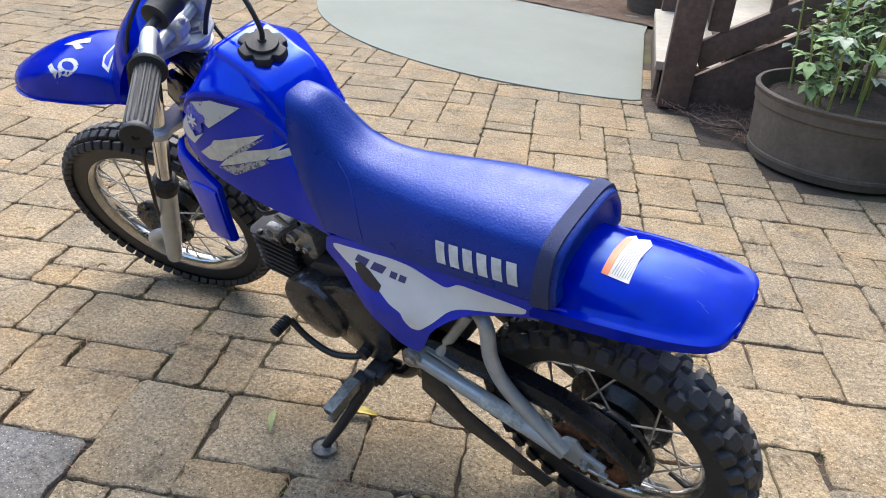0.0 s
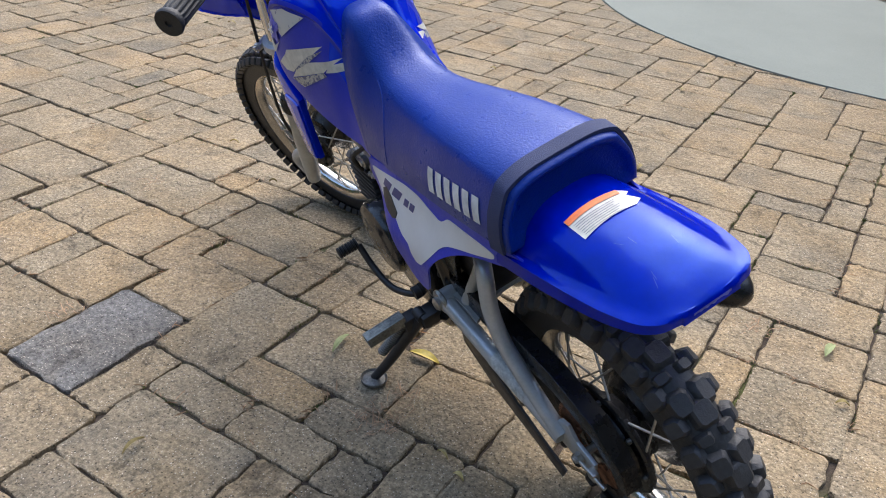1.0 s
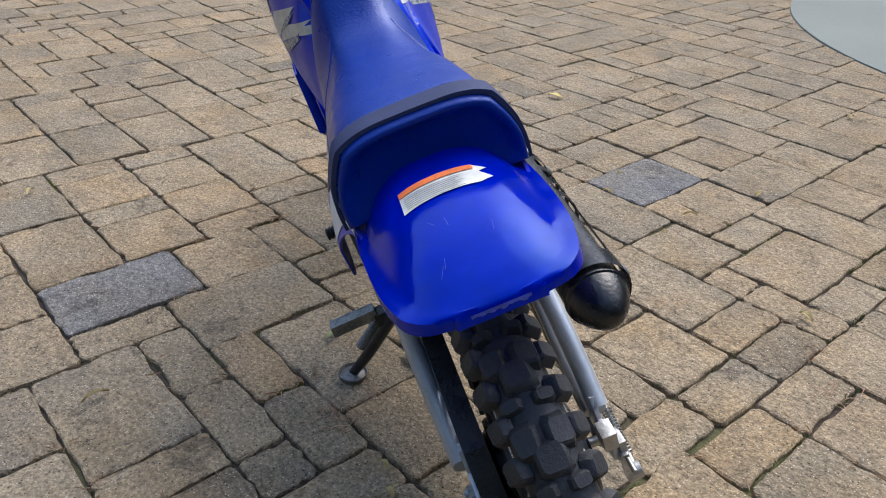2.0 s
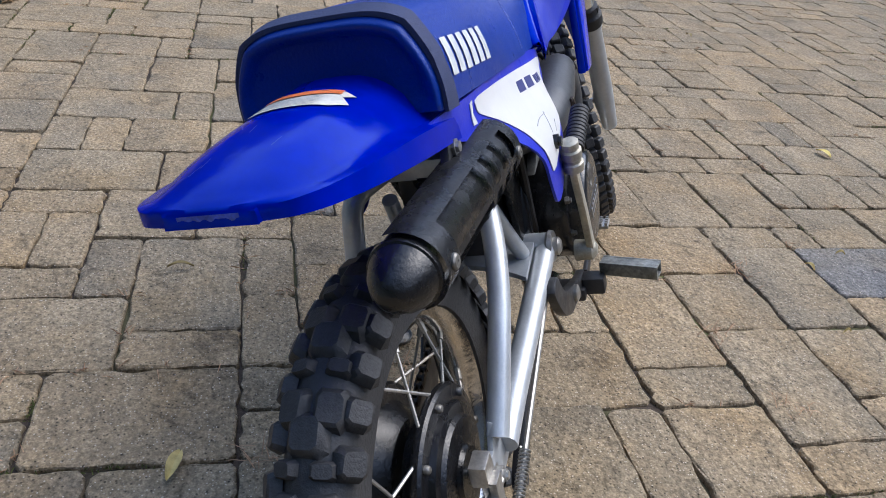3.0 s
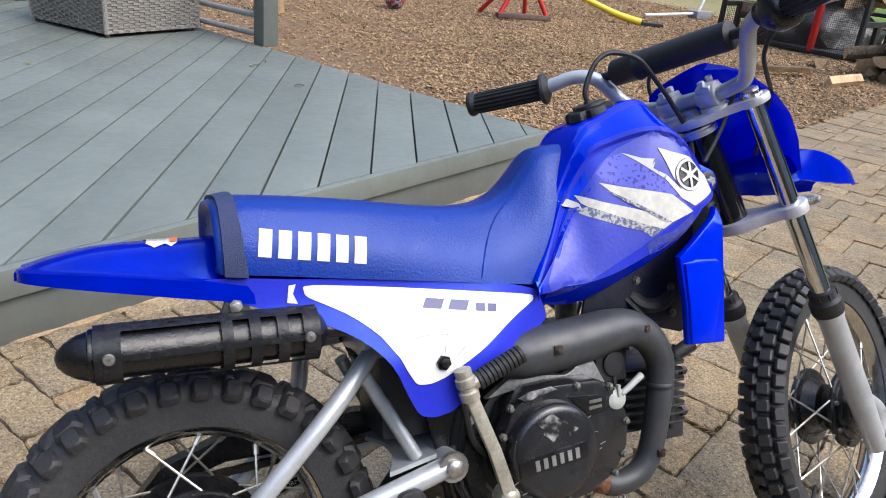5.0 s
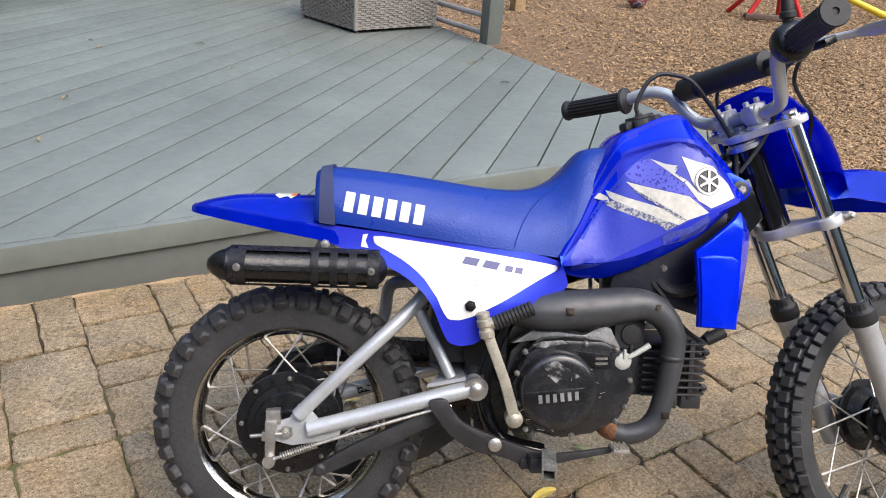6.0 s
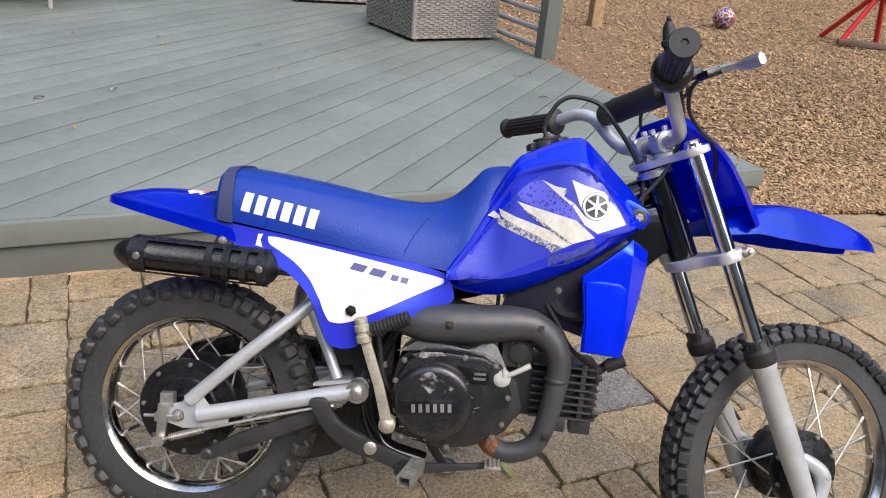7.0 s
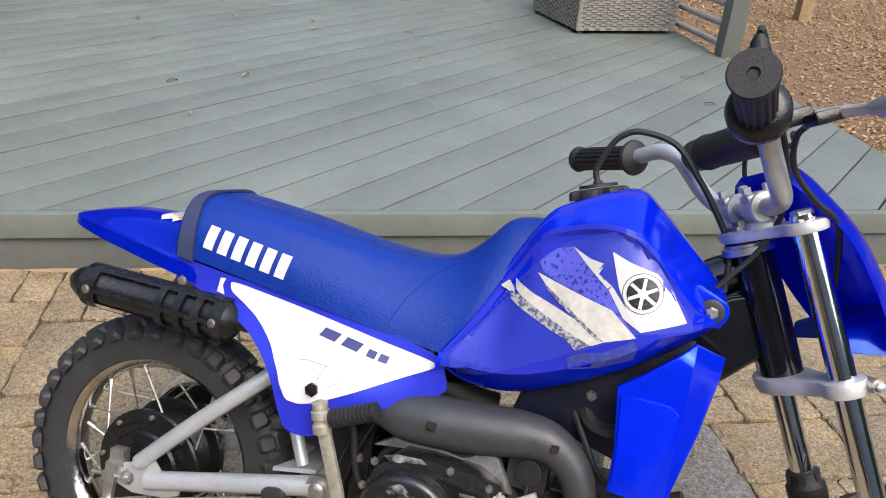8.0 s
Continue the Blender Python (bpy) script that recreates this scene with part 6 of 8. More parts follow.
def paver_material(name, by_object, tone=BUFF):
    """Tumbled concrete: buff to grey from piece to piece, sandy grain, shallow slate-like ridges."""
    m = bpy.data.materials.new(name)
    m.use_nodes = True
    nt = m.node_tree
    N, L = nt.nodes, nt.links
    b = N["Principled BSDF"]
    b.inputs["Roughness"].default_value = 0.88
    b.inputs["Specular IOR Level"].default_value = 0.3
    tc = N.new("ShaderNodeTexCoord")
    if by_object:
        rnd_ = N.new("ShaderNodeObjectInfo").outputs["Random"]
    else:
        rnd_ = N.new("ShaderNodeNewGeometry").outputs["Random Per Island"]
    ramp = N.new("ShaderNodeValToRGB")
    stops = [(0.0, tone[0]), (0.2, tone[1]), (0.45, tone[2]), (0.7, tone[3]), (0.88, tone[4]), (1.0, tone[5])]
    mean = [sum(c_[q] for c_ in tone) / len(tone) for q in range(3)]
    stops = [(p_, tuple(m_ + 0.72 * (v_ - m_) for v_, m_ in zip(c_, mean))) for p_, c_ in stops]
    el = ramp.color_ramp.elements
    stops = [(p_, (c_[0] * 1.06, c_[1] * 0.99, c_[2] * 0.83)) for p_, c_ in stops]
    el[0].position, el[0].color = stops[0][0], (*stops[0][1], 1)
    el[1].position, el[1].color = stops[-1][0], (*stops[-1][1], 1)
    for p_, c_ in stops[1:-1]:
        e = el.new(p_)
        e.color = (*c_, 1)
    L.new(rnd_, ramp.inputs[0])
    off = N.new("ShaderNodeVectorMath")
    off.operation = 'ADD'
    mul = N.new("ShaderNodeMath")
    mul.operation = 'MULTIPLY'
    mul.inputs[1].default_value = 37.0
    L.new(rnd_, mul.inputs[0])
    L.new(tc.outputs["Object"], off.inputs[0])
    L.new(mul.outputs[0], off.inputs[1])
    last = ramp.outputs[0]
    for scale, lo, hi, det in ((5, 0.80, 1.17, 6), (24, 0.89, 1.10, 5), (330, 0.72, 1.24, 2), (135, 0.62, 1.36, 3)):
        n = N.new("ShaderNodeTexNoise")
        n.inputs["Scale"].default_value, n.inputs["Detail"].default_value = scale, det
        L.new(off.outputs[0], n.inputs["Vector"])
        mp = N.new("ShaderNodeMapRange")
        mp.inputs[1].default_value, mp.inputs[2].default_value, mp.inputs[3].default_value, mp.inputs[4].default_value = 0.3, 0.7, lo, hi
        L.new(n.outputs["Fac"], mp.inputs[0])
        mx = N.new("ShaderNodeVectorMath")
        mx.operation = 'MULTIPLY'
        L.new(last, mx.inputs[0])
        L.new(mp.outputs[0], mx.inputs[1])
        last = mx.outputs[0]
    # slate-grey pigment run into part of a piece
    n = N.new("ShaderNodeTexNoise")
    n.inputs["Scale"].default_value, n.inputs["Detail"].default_value = 3.2, 3
    L.new(off.outputs[0], n.inputs["Vector"])
    mp = N.new("ShaderNodeMapRange")
    mp.inputs[1].default_value, mp.inputs[2].default_value, mp.inputs[3].default_value, mp.inputs[4].default_value = 0.55, 0.68, 0.0, 0.6
    L.new(n.outputs["Fac"], mp.inputs[0])
    slate_ = N.new("ShaderNodeMix")
    slate_.data_type = 'RGBA'
    grey_ = N.new("ShaderNodeVectorMath")
    grey_.operation = 'MULTIPLY'
    L.new(last, grey_.inputs[0])
    grey_.inputs[1].default_value = (0.64, 0.70, 0.82)
    L.new(mp.outputs[0], slate_.inputs[0])
    L.new(last, slate_.inputs[6])
    L.new(grey_.outputs[0], slate_.inputs[7])
    last = slate_.outputs[2]
    # ochre staining in soft patches
    n = N.new("ShaderNodeTexNoise")
    n.inputs["Scale"].default_value, n.inputs["Detail"].default_value = 7, 5
    L.new(off.outputs[0], n.inputs["Vector"])
    mp = N.new("ShaderNodeMapRange")
    mp.inputs[1].default_value, mp.inputs[2].default_value, mp.inputs[3].default_value, mp.inputs[4].default_value = 0.45, 0.72, 0.0, 1.0
    L.new(n.outputs["Fac"], mp.inputs[0])
    tint = N.new("ShaderNodeMix")
    tint.data_type, tint.blend_type = 'RGBA', 'MULTIPLY'
    L.new(mp.outputs[0], tint.inputs[0])
    L.new(last, tint.inputs[6])
    tint.inputs[7].default_value = (1.05, 0.97, 0.84, 1)
    last = tint.outputs[2]
    # pale grit
    v = N.new("ShaderNodeTexVoronoi")
    v.inputs["Scale"].default_value = 230
    L.new(off.outputs[0], v.inputs["Vector"])
    mp = N.new("ShaderNodeMapRange")
    mp.inputs[1].default_value, mp.inputs[2].default_value, mp.inputs[3].default_value, mp.inputs[4].default_value = 0.20, 0.30, 1.0, 0.0
    L.new(v.outputs["Distance"], mp.inputs[0])
    pick_, sep_ = N.new("ShaderNodeMapRange"), N.new("ShaderNodeSeparateColor")
    pick_.inputs[1].default_value, pick_.inputs[2].default_value, pick_.inputs[3].default_value, pick_.inputs[4].default_value = 0.55, 1.0, 0.0, 1.0
    L.new(v.outputs["Color"], sep_.inputs[0])
    L.new(sep_.outputs[0], pick_.inputs[0])
    mx = N.new("ShaderNodeMix")
    mx.data_type = 'RGBA'
    mlt = N.new("ShaderNodeMath")
    mlt.operation = 'MULTIPLY'
    L.new(pick_.outputs[0], mlt.inputs[1])
    L.new(mp.outputs[0], mlt.inputs[0])
    L.new(mlt.outputs[0], mx.inputs[0])
    L.new(last, mx.inputs[6])
    mx.inputs[7].default_value = (0.58, 0.50, 0.39, 1)
    # dark pits
    v2 = N.new("ShaderNodeTexVoronoi")
    v2.inputs["Scale"].default_value = 110
    L.new(off.outputs[0], v2.inputs["Vector"])
    mp = N.new("ShaderNodeMapRange")
    mp.inputs[1].default_value, mp.inputs[2].default_value, mp.inputs[3].default_value, mp.inputs[4].default_value = 0.13, 0.22, 0.35, 1.0
    L.new(v2.outputs["Distance"], mp.inputs[0])
    pit_ = N.new("ShaderNodeVectorMath")
    pit_.operation = 'MULTIPLY'
    L.new(mx.outputs[2], pit_.inputs[0])
    L.new(mp.outputs[0], pit_.inputs[1])
    # short clefts, dirt and their shadow both painted as dark lines
    cl, ck = N.new("ShaderNodeTexNoise"), N.new("ShaderNodeTexNoise")
    cl.inputs["Scale"].default_value, cl.inputs["Detail"].default_value, cl.inputs["Distortion"].default_value = 9, 4, 1.2
    ck.inputs["Scale"].default_value, ck.inputs["Detail"].default_value = 6, 2
    sub, ab = N.new("ShaderNodeMath"), N.new("ShaderNodeMath")
    sub.operation, ab.operation = 'SUBTRACT', 'ABSOLUTE'
    sub.inputs[1].default_value = 0.5
    L.new(off.outputs[0], cl.inputs["Vector"])
    L.new(tc.outputs["Object"], ck.inputs["Vector"])
    L.new(cl.outputs["Fac"], sub.inputs[0])
    L.new(sub.outputs[0], ab.inputs[0])
    line, where = N.new("ShaderNodeMapRange"), N.new("ShaderNodeMapRange")
    line.inputs[1].default_value, line.inputs[2].default_value, line.inputs[3].default_value, line.inputs[4].default_value = 0.004, 0.034, 1.0, 0.0
    where.inputs[1].default_value, where.inputs[2].default_value, where.inputs[3].default_value, where.inputs[4].default_value = 0.54, 0.64, 0.0, 0.40
    L.new(ab.outputs[0], line.inputs[0])
    L.new(ck.outputs["Fac"], where.inputs[0])
    cleft, keep = N.new("ShaderNodeMath"), N.new("ShaderNodeMath")
    cleft.operation, keep.operation = 'MULTIPLY', 'SUBTRACT'
    L.new(line.outputs[0], cleft.inputs[0])
    L.new(where.outputs[0], cleft.inputs[1])
    keep.inputs[0].default_value = 1.0
    L.new(cleft.outputs[0], keep.inputs[1])
    dirt = N.new("ShaderNodeVectorMath")
    dirt.operation = 'MULTIPLY'
    L.new(pit_.outputs[0], dirt.inputs[0])
    L.new(keep.outputs[0], dirt.inputs[1])
    L.new(dirt.outputs[0], b.inputs["Base Color"])
    # relief: shallow ridges and grain
    r1, r2 = N.new("ShaderNodeTexNoise"), N.new("ShaderNodeTexNoise")
    r1.inputs["Scale"].default_value, r1.inputs["Detail"].default_value, r1.inputs["Distortion"].default_value = 6, 5, 1.8
    r2.inputs["Scale"].default_value, r2.inputs["Detail"].default_value = 190, 3
    L.new(off.outputs[0], r1.inputs["Vector"])
    L.new(off.outputs[0], r2.inputs["Vector"])
    mp = N.new("ShaderNodeMapRange")
    mp.interpolation_type = 'STEPPED'
    mp.inputs["Steps"].default_value = 3
    mp.inputs[1].default_value, mp.inputs[2].default_value = 0.34, 0.68
    L.new(r1.outputs["Fac"], mp.inputs[0])
    b1, b2 = N.new("ShaderNodeBump"), N.new("ShaderNodeBump")
    b1.inputs["Distance"].default_value, b1.inputs["Strength"].default_value = 0.015, 1.0
    b2.inputs["Distance"].default_value, b2.inputs["Strength"].default_value = 0.0036, 1.0
    L.new(mp.outputs[0], b1.inputs["Height"])
    L.new(r2.outputs["Fac"], b2.inputs["Height"])
    r3, b3 = N.new("ShaderNodeTexNoise"), N.new("ShaderNodeBump")
    r3.inputs["Scale"].default_value, r3.inputs["Detail"].default_value = 42, 4
    b3.inputs["Distance"].default_value, b3.inputs["Strength"].default_value = 0.0085, 1.0
    L.new(off.outputs[0], r3.inputs["Vector"])
    L.new(r3.outputs["Fac"], b3.inputs["Height"])
    L.new(b1.outputs[0], b3.inputs["Normal"])
    L.new(b3.outputs[0], b2.inputs["Normal"])
    L.new(b2.outputs[0], b.inputs["Normal"])
    return m


JOINT = joint_material()
PAVER, PAVER_FAR = paver_material("tumbled_paver", True), paver_material("tumbled_paver_far", False)
SLATE = paver_material("slate_grey_paver", True, [(0.150, 0.150, 0.160)] * 6)

bm = bmesh.new()
bmesh.ops.create_grid(bm, x_segments=8, y_segments=8, size=500)
ground = part("ground", bm, JOINT)
ground.location.z = -0.010
tagged(ground, "dark joint sand with patches of moss between the pavers", "ground", kind="structure")

# frame of the patio's courses and of the deck
COURSE = 26.5
EU = Vector((math.cos(radians(COURSE)), math.sin(radians(COURSE)), 0))
EV = Vector((-math.sin(radians(COURSE)), math.cos(radians(COURSE)), 0))
PADC, PADR = Vector((1.817, -3.889, 0)), 1.86


def mulch_edge(u):
    return float(np.interp(u, [2.25, 2.4, 3.0, 4.5, 6.0, 8.0, 11], [1.02, 0.98, 0.86, 0.60, 0.46, 0.5, 0.4]))


def paved(p):
    u, v = p.dot(EU), p.dot(EV)
    if v > (1.13 if u < 2.28 else mulch_edge(u) + 0.09):
        return False
    if (p - PADC).length < PADR - 0.12 and p.x > 0.80 + (-2.3 - p.y) * 0.37:
        return False
    if p.x < 0.84 and p.y < float(np.interp(p.x, [-1.6, -0.6, -0.2, 0.12, 0.35, 0.6, 0.84], [-2.2, -2.0, -1.80, -1.78, -1.93, -2.08, -2.30])):
        return False
    if p.y < -4.0 or u > 10.5 or u < -2.2 or (p - Vector((5.98, 1.56, 0))).length < 0.6:
        return False
    return True


def rise(p):
    """The patio's gentle climb towards the deck, away from the wood chips."""
    def soft(q):
        q = min(1, max(0, q))
        return q * q * (3 - 2 * q)
    return 0.020 * soft((0.9 - p.dot(EU)) / 1.4) * soft((p.dot(EV) - 0.25) / 0.75)


MOD, MODV = 0.094, 0.0908
rnd = random.Random(23)
OI, OJ, NU, NV = 28, 52, 138, 64
grid = [[False] * NV for _ in range(NU)]
SIZES = [((3, 2), 0.36), ((2, 2), 0.22), ((2, 1), 0.16), ((1, 2), 0.10), ((2, 3), 0.16)]
pieces = []


def lay(i, j, s):
    for a in range(s[0]):
        for b in range(s[1]):
            grid[i + a][j + b] = True
    jc = j - OJ + s[1] / 2
    slip = 0.45 * min(1, max(0, (-1 - jc) / 5))    # the courses drift to one side across the patio
    c = EU * (0.458 + (i - OI - slip + s[0] / 2) * MOD) + EV * (0.154 + jc * MODV)
    if paved(c):
        pieces.append((c, s))


# stones as they lie round the machine: course cell along, course cell across, length, width in cells
LAID_LEFT = [(5, -1, 2, 3), (3, -3, 2, 3), (4, 0, 1, 2), (2, 0, 2, 1), (1, 1, 3, 2), (4, 2, 2, 2), (2, 3, 2, 1), (0, 0, 2, 1), (1, -1, 2, 1), (0, -3, 3, 2), (-1, -1, 2, 1), (5, -3, 2, 2), (5, -4, 2, 1),
             (4, -5, 1, 2), (3, -5, 1, 2), (7, 0, 3, 2), (7, -2, 2, 2), (9, -2, 1, 2), (8, -4, 2, 2), (7, -4, 1, 2), (5, -6, 3, 2), (8, -6, 1, 2), (9, -6, 3, 2)]
LAID_MORE = [(0, 1, 1, 2), (-2, 1, 2, 3), (0, 3, 2, 3), (3, 4, 2, 1), (5, 4, 1, 2), (6, 3, 2, 3), (0, -8, 3, 2), (1, -10, 2, 2), (1, -12, 3, 2), (3, -10, 2, 3), (-2, -10, 3, 2), (-1, -8, 1, 2), (-3, -8, 2, 2),
             (-3, -6, 2, 1), (4, -12, 1, 2), (-9, 7, 1, 3), (-8, 7, 1, 3), (-9, 4, 2, 3)]
LAID_FAR = [(2, -15, 2, 3), (-3, -10, 1, 2), (-1, -6, 2, 3), (1, -6, 2, 1), (-3, -5, 2, 2), (-1, -12, 2, 2), (5, -11, 3, 2), (5, -13, 3, 2), (8, 4, 2, 1), (8, 2, 2, 2), (10, 3, 2, 3), (12, 4, 3, 2), (12, 2, 3, 2)]
for i, j, w, h in LAID_LEFT + LAID_MORE + LAID_FAR:
    if not any(grid[OI + i + a][OJ + j + b] for a in range(w) for b in range(h)):
        lay(OI + i, OJ + j, (w, h))
for j in range(NV):
    for i in range(NU):
        if grid[i][j]:
            continue
        opts = [(s, w) for s, w in SIZES if i + s[0] <= NU and j + s[1] <= NV and not any(grid[i + a][j + b] for a in range(s[0]) for b in range(s[1]))]
        if not opts:
            opts = [((1, 1), 1)]
        lay(i, j, rnd.choices([o[0] for o in opts], [o[1] for o in opts])[0])


def paver_mesh(size, k):
    """A tumbled stone: wavy outline, rounded worn arris, slightly uneven face; its top at z 0."""
    r_ = random.Random(100 * size[0] + 10 * size[1] + k)
    hx, hy, cut = size[0] * MOD / 2 - 0.0019, size[1] * MODV / 2 - 0.0019, 0.0065
    outline_ = []
    for sx, sy in ((-1, -1), (1, -1), (1, 1), (-1, 1)):
        q = cut * r_.uniform(0.7, 1.7)
        a, b = ((sx * hx, sy * (hy - q)), (sx * (hx - q), sy * hy))
        if (sx > 0) == (sy > 0):
            outline_ += [a, b]
        else:
            outline_ += [b, a]
    out = []
    for n_ in range(len(outline_)):
        p, q = outline_[n_], outline_[(n_ + 1) % len(outline_)]
        out.append(p)
        if math.hypot(q[0] - p[0], q[1] - p[1]) > 0.04:
            for f in (0.14, 0.28, 0.42, 0.57, 0.72, 0.86):
                nx, ny = q[1] - p[1], -(q[0] - p[0])
                l_ = math.hypot(nx, ny)
                w = r_.gauss(0.0002, 0.0020)
                out.append((p[0] + (q[0] - p[0]) * f + nx / l_ * w, p[1] + (q[1] - p[1]) * f + ny / l_ * w))
    out = [(x + r_.uniform(-0.001, 0.001), y + r_.uniform(-0.001, 0.001)) for x, y in out]
    vs, fs, n_ = [], [], len(out)
    tilt = (r_.uniform(-0.012, 0.012), r_.uniform(-0.012, 0.012))
    for z, q in ((-0.040, 0.0), (-0.0055, 0.0), (-0.0016, 0.0010), (0.0, 0.0040)):
        for x, y in out:
            l_ = math.hypot(x, y)
            x2, y2 = x * (1 - q / abs(hx)), y * (1 - q / abs(hy))
            vs.append((x2, y2, z + (x2 * tilt[0] + y2 * tilt[1] + r_.uniform(-0.0012, 0.0008) if z > -0.03 else 0)))
    for l_ in range(3):
        for a in range(n_):
            b = (a + 1) % n_
            fs.append((l_ * n_ + a, l_ * n_ + b, (l_ + 1) * n_ + b, (l_ + 1) * n_ + a))
    fs.append(tuple(range(3 * n_, 4 * n_)))
    return vs, fs


variants = {(s, k): paver_mesh(s, k) for s in [o[0] for o in SIZES] + [(1, 1), (1, 3)] for k in range(4)}
COURSE_M = Matrix.Rotation(radians(COURSE), 4, 'Z')
NEAR = Vector((0.42, 0.12, 0))
pieces.sort(key=lambda q: (q[0] - NEAR).length)
far_v, far_f = [], []
near_pavers = []
for n_, (c, s) in enumerate(pieces):
    k, dz, flip = rnd.randrange(4), rnd.uniform(-0.003, 0.001), rnd.random() < 0.5
    m = Matrix.Translation(c + Vector((0, 0, dz + rise(c)))) @ COURSE_M @ (Matrix.Rotation(math.pi, 4, 'Z') if flip else Matrix.Identity(4))
    if n_ < 300:
        near_pavers.append((s, k, m, c))
    else:
        vs, fs = variants[(s, k)]
        o = len(far_v)
        far_v += [m @ Vector(v) for v in vs]
        far_f += [tuple(o + i for i in f) for f in fs]
me = bpy.data.meshes.new("pavement")
me.from_pydata(far_v, [], far_f)
me.materials.append(PAVER_FAR)
for p in me.polygons:
    p.use_smooth = False
pavement = tagged(new("pavement", bpy.data.meshes.new("pavement_bed")), "patio of tumbled buff and grey concrete pavers with sandy joints", "pavement", kind="structure")
bm = bmesh.new()
bmesh.ops.create_grid(bm, x_segments=60, y_segments=40, size=1)
for v in bm.verts:
    v.co = EU * (0.2 + v.co.x * 2.6) + EV * (0.2 + v.co.y * 0.9)
    v.co.z = rise(v.co) - 0.0095 if rise(v.co) > 0.0005 else -0.03
bm.to_mesh(pavement.data)
bm.free()
pavement.data.materials.append(JOINT)
far_pavers = new("far_pavers", me)
far_pavers.parent = pavement
tagged(far_pavers, "tumbled pavers further off", kind="stuff")

# concrete pad with a rounded edge
bm = bmesh.new()
arc = []
for k in range(41):
    a = radians(-20 + 146 * k / 40)
    arc.append((PADC.x + math.cos(a) * PADR, PADC.y + math.sin(a) * PADR))
arc = [p for p in arc if p[0] > 0.88]
arc += [(0.885, -2.30), (1.42, -3.66), (1.62, -4.3), (3.2, -5.0)]
plate(bm, arc, -0.05, 0.006, 0.004, 2)
pad = part("concrete_pad", bm, CONC, None)
tagged(pad, "pale smooth concrete pad with a curved edge", "concrete", kind="structure")

# soil bed by the steps and a strip of sand along the deck
bm = bmesh.new()
bmesh.ops.create_grid(bm, x_segments=60, y_segments=40, size=1)
for v in bm.verts:
    v.co.x, v.co.y = -0.7 + v.co.x * 2.2, -2.95 + v.co.y * 1.25
    v.co.z = -0.008 + 0.03 * max(0, noise.noise(v.co * 3)) + 0.012 * noise.noise(v.co * 14) - (0.05 if v.co.y > -1.9 - 0.5 * max(0, v.co.x - 0.35) or v.co.x > 0.9 else 0)
bed = part("soil_bed", bm, SOIL)
tagged(bed, "dark mulched soil bed beside the steps", "soil", kind="structure")
bm = bmesh.new()
rows = []
for k in range(240):
    u = -2.2 + 4.6 * k / 239
    w = 0.026 + 0.018 * noise.noise(Vector((u * 9, 0, 0))) + 0.014 * noise.noise(Vector((u * 27, 2, 0))) + 0.022 * max(0, noise.noise(Vector((u * 1.7, 4, 0))))
    a, b = EU * u + EV * (1.055 - w), EU * u + EV * 1.07
    rows.append([bm.verts.new(a + Vector((0, 0, rise(a) - 0.002))), bm.verts.new((a + b) / 2 + Vector((0, 0, 0.004 + rise(a)))), bm.verts.new(b + Vector((0, 0, 0.006 + rise(a))))])
skin(bm, rows, False)
SAND = mat("spilled_sand", (0.36, 0.255, 0.15), 0.95, 0, (200, 0.3), (8, 0.25), (180, 0.003))
tagged(part("sand_strip", bm, SAND), "sandy grit along the foot of the deck", "sand", kind="structure")

# wood chip area
CX0, CX1, CY0, CY1 = -4.5, 12.5, 0.9, 14.5


def chips_here(x, y):
    p = Vector((x, y, 0))
    u, v = p.dot(EU), p.dot(EV)
    return v > mulch_edge(max(u, 2.25)) + 0.01 and (u > 2.30 or v > 3.2) and (p - Vector((5.98, 1.56, 0))).length > 0.95 and x < 10.5


bm = bmesh.new()
GN = 90
vv = {}
for i in range(GN):
    for j in range(GN):
        x, y = CX0 + (CX1 - CX0) * i / (GN - 1), CY0 + (CY1 - CY0) * j / (GN - 1)
        inside = chips_here(x, y)
        vv[i, j] = bm.verts.new((x, y, 0.004 + 0.012 * noise.noise(Vector((x * 2, y * 2, 0))) if inside else -0.05))
for i in range(GN - 1):
    for j in range(GN - 1):
        bm.faces.new((vv[i, j], vv[i + 1, j], vv[i + 1, j + 1], vv[i, j + 1]))
tagged(part("chip_bed", bm, CHIP_BED), "brown bed of wood chip mulch", "mulch", kind="structure")
rnd = random.Random(3)
cv, cf = [], []
made = 0
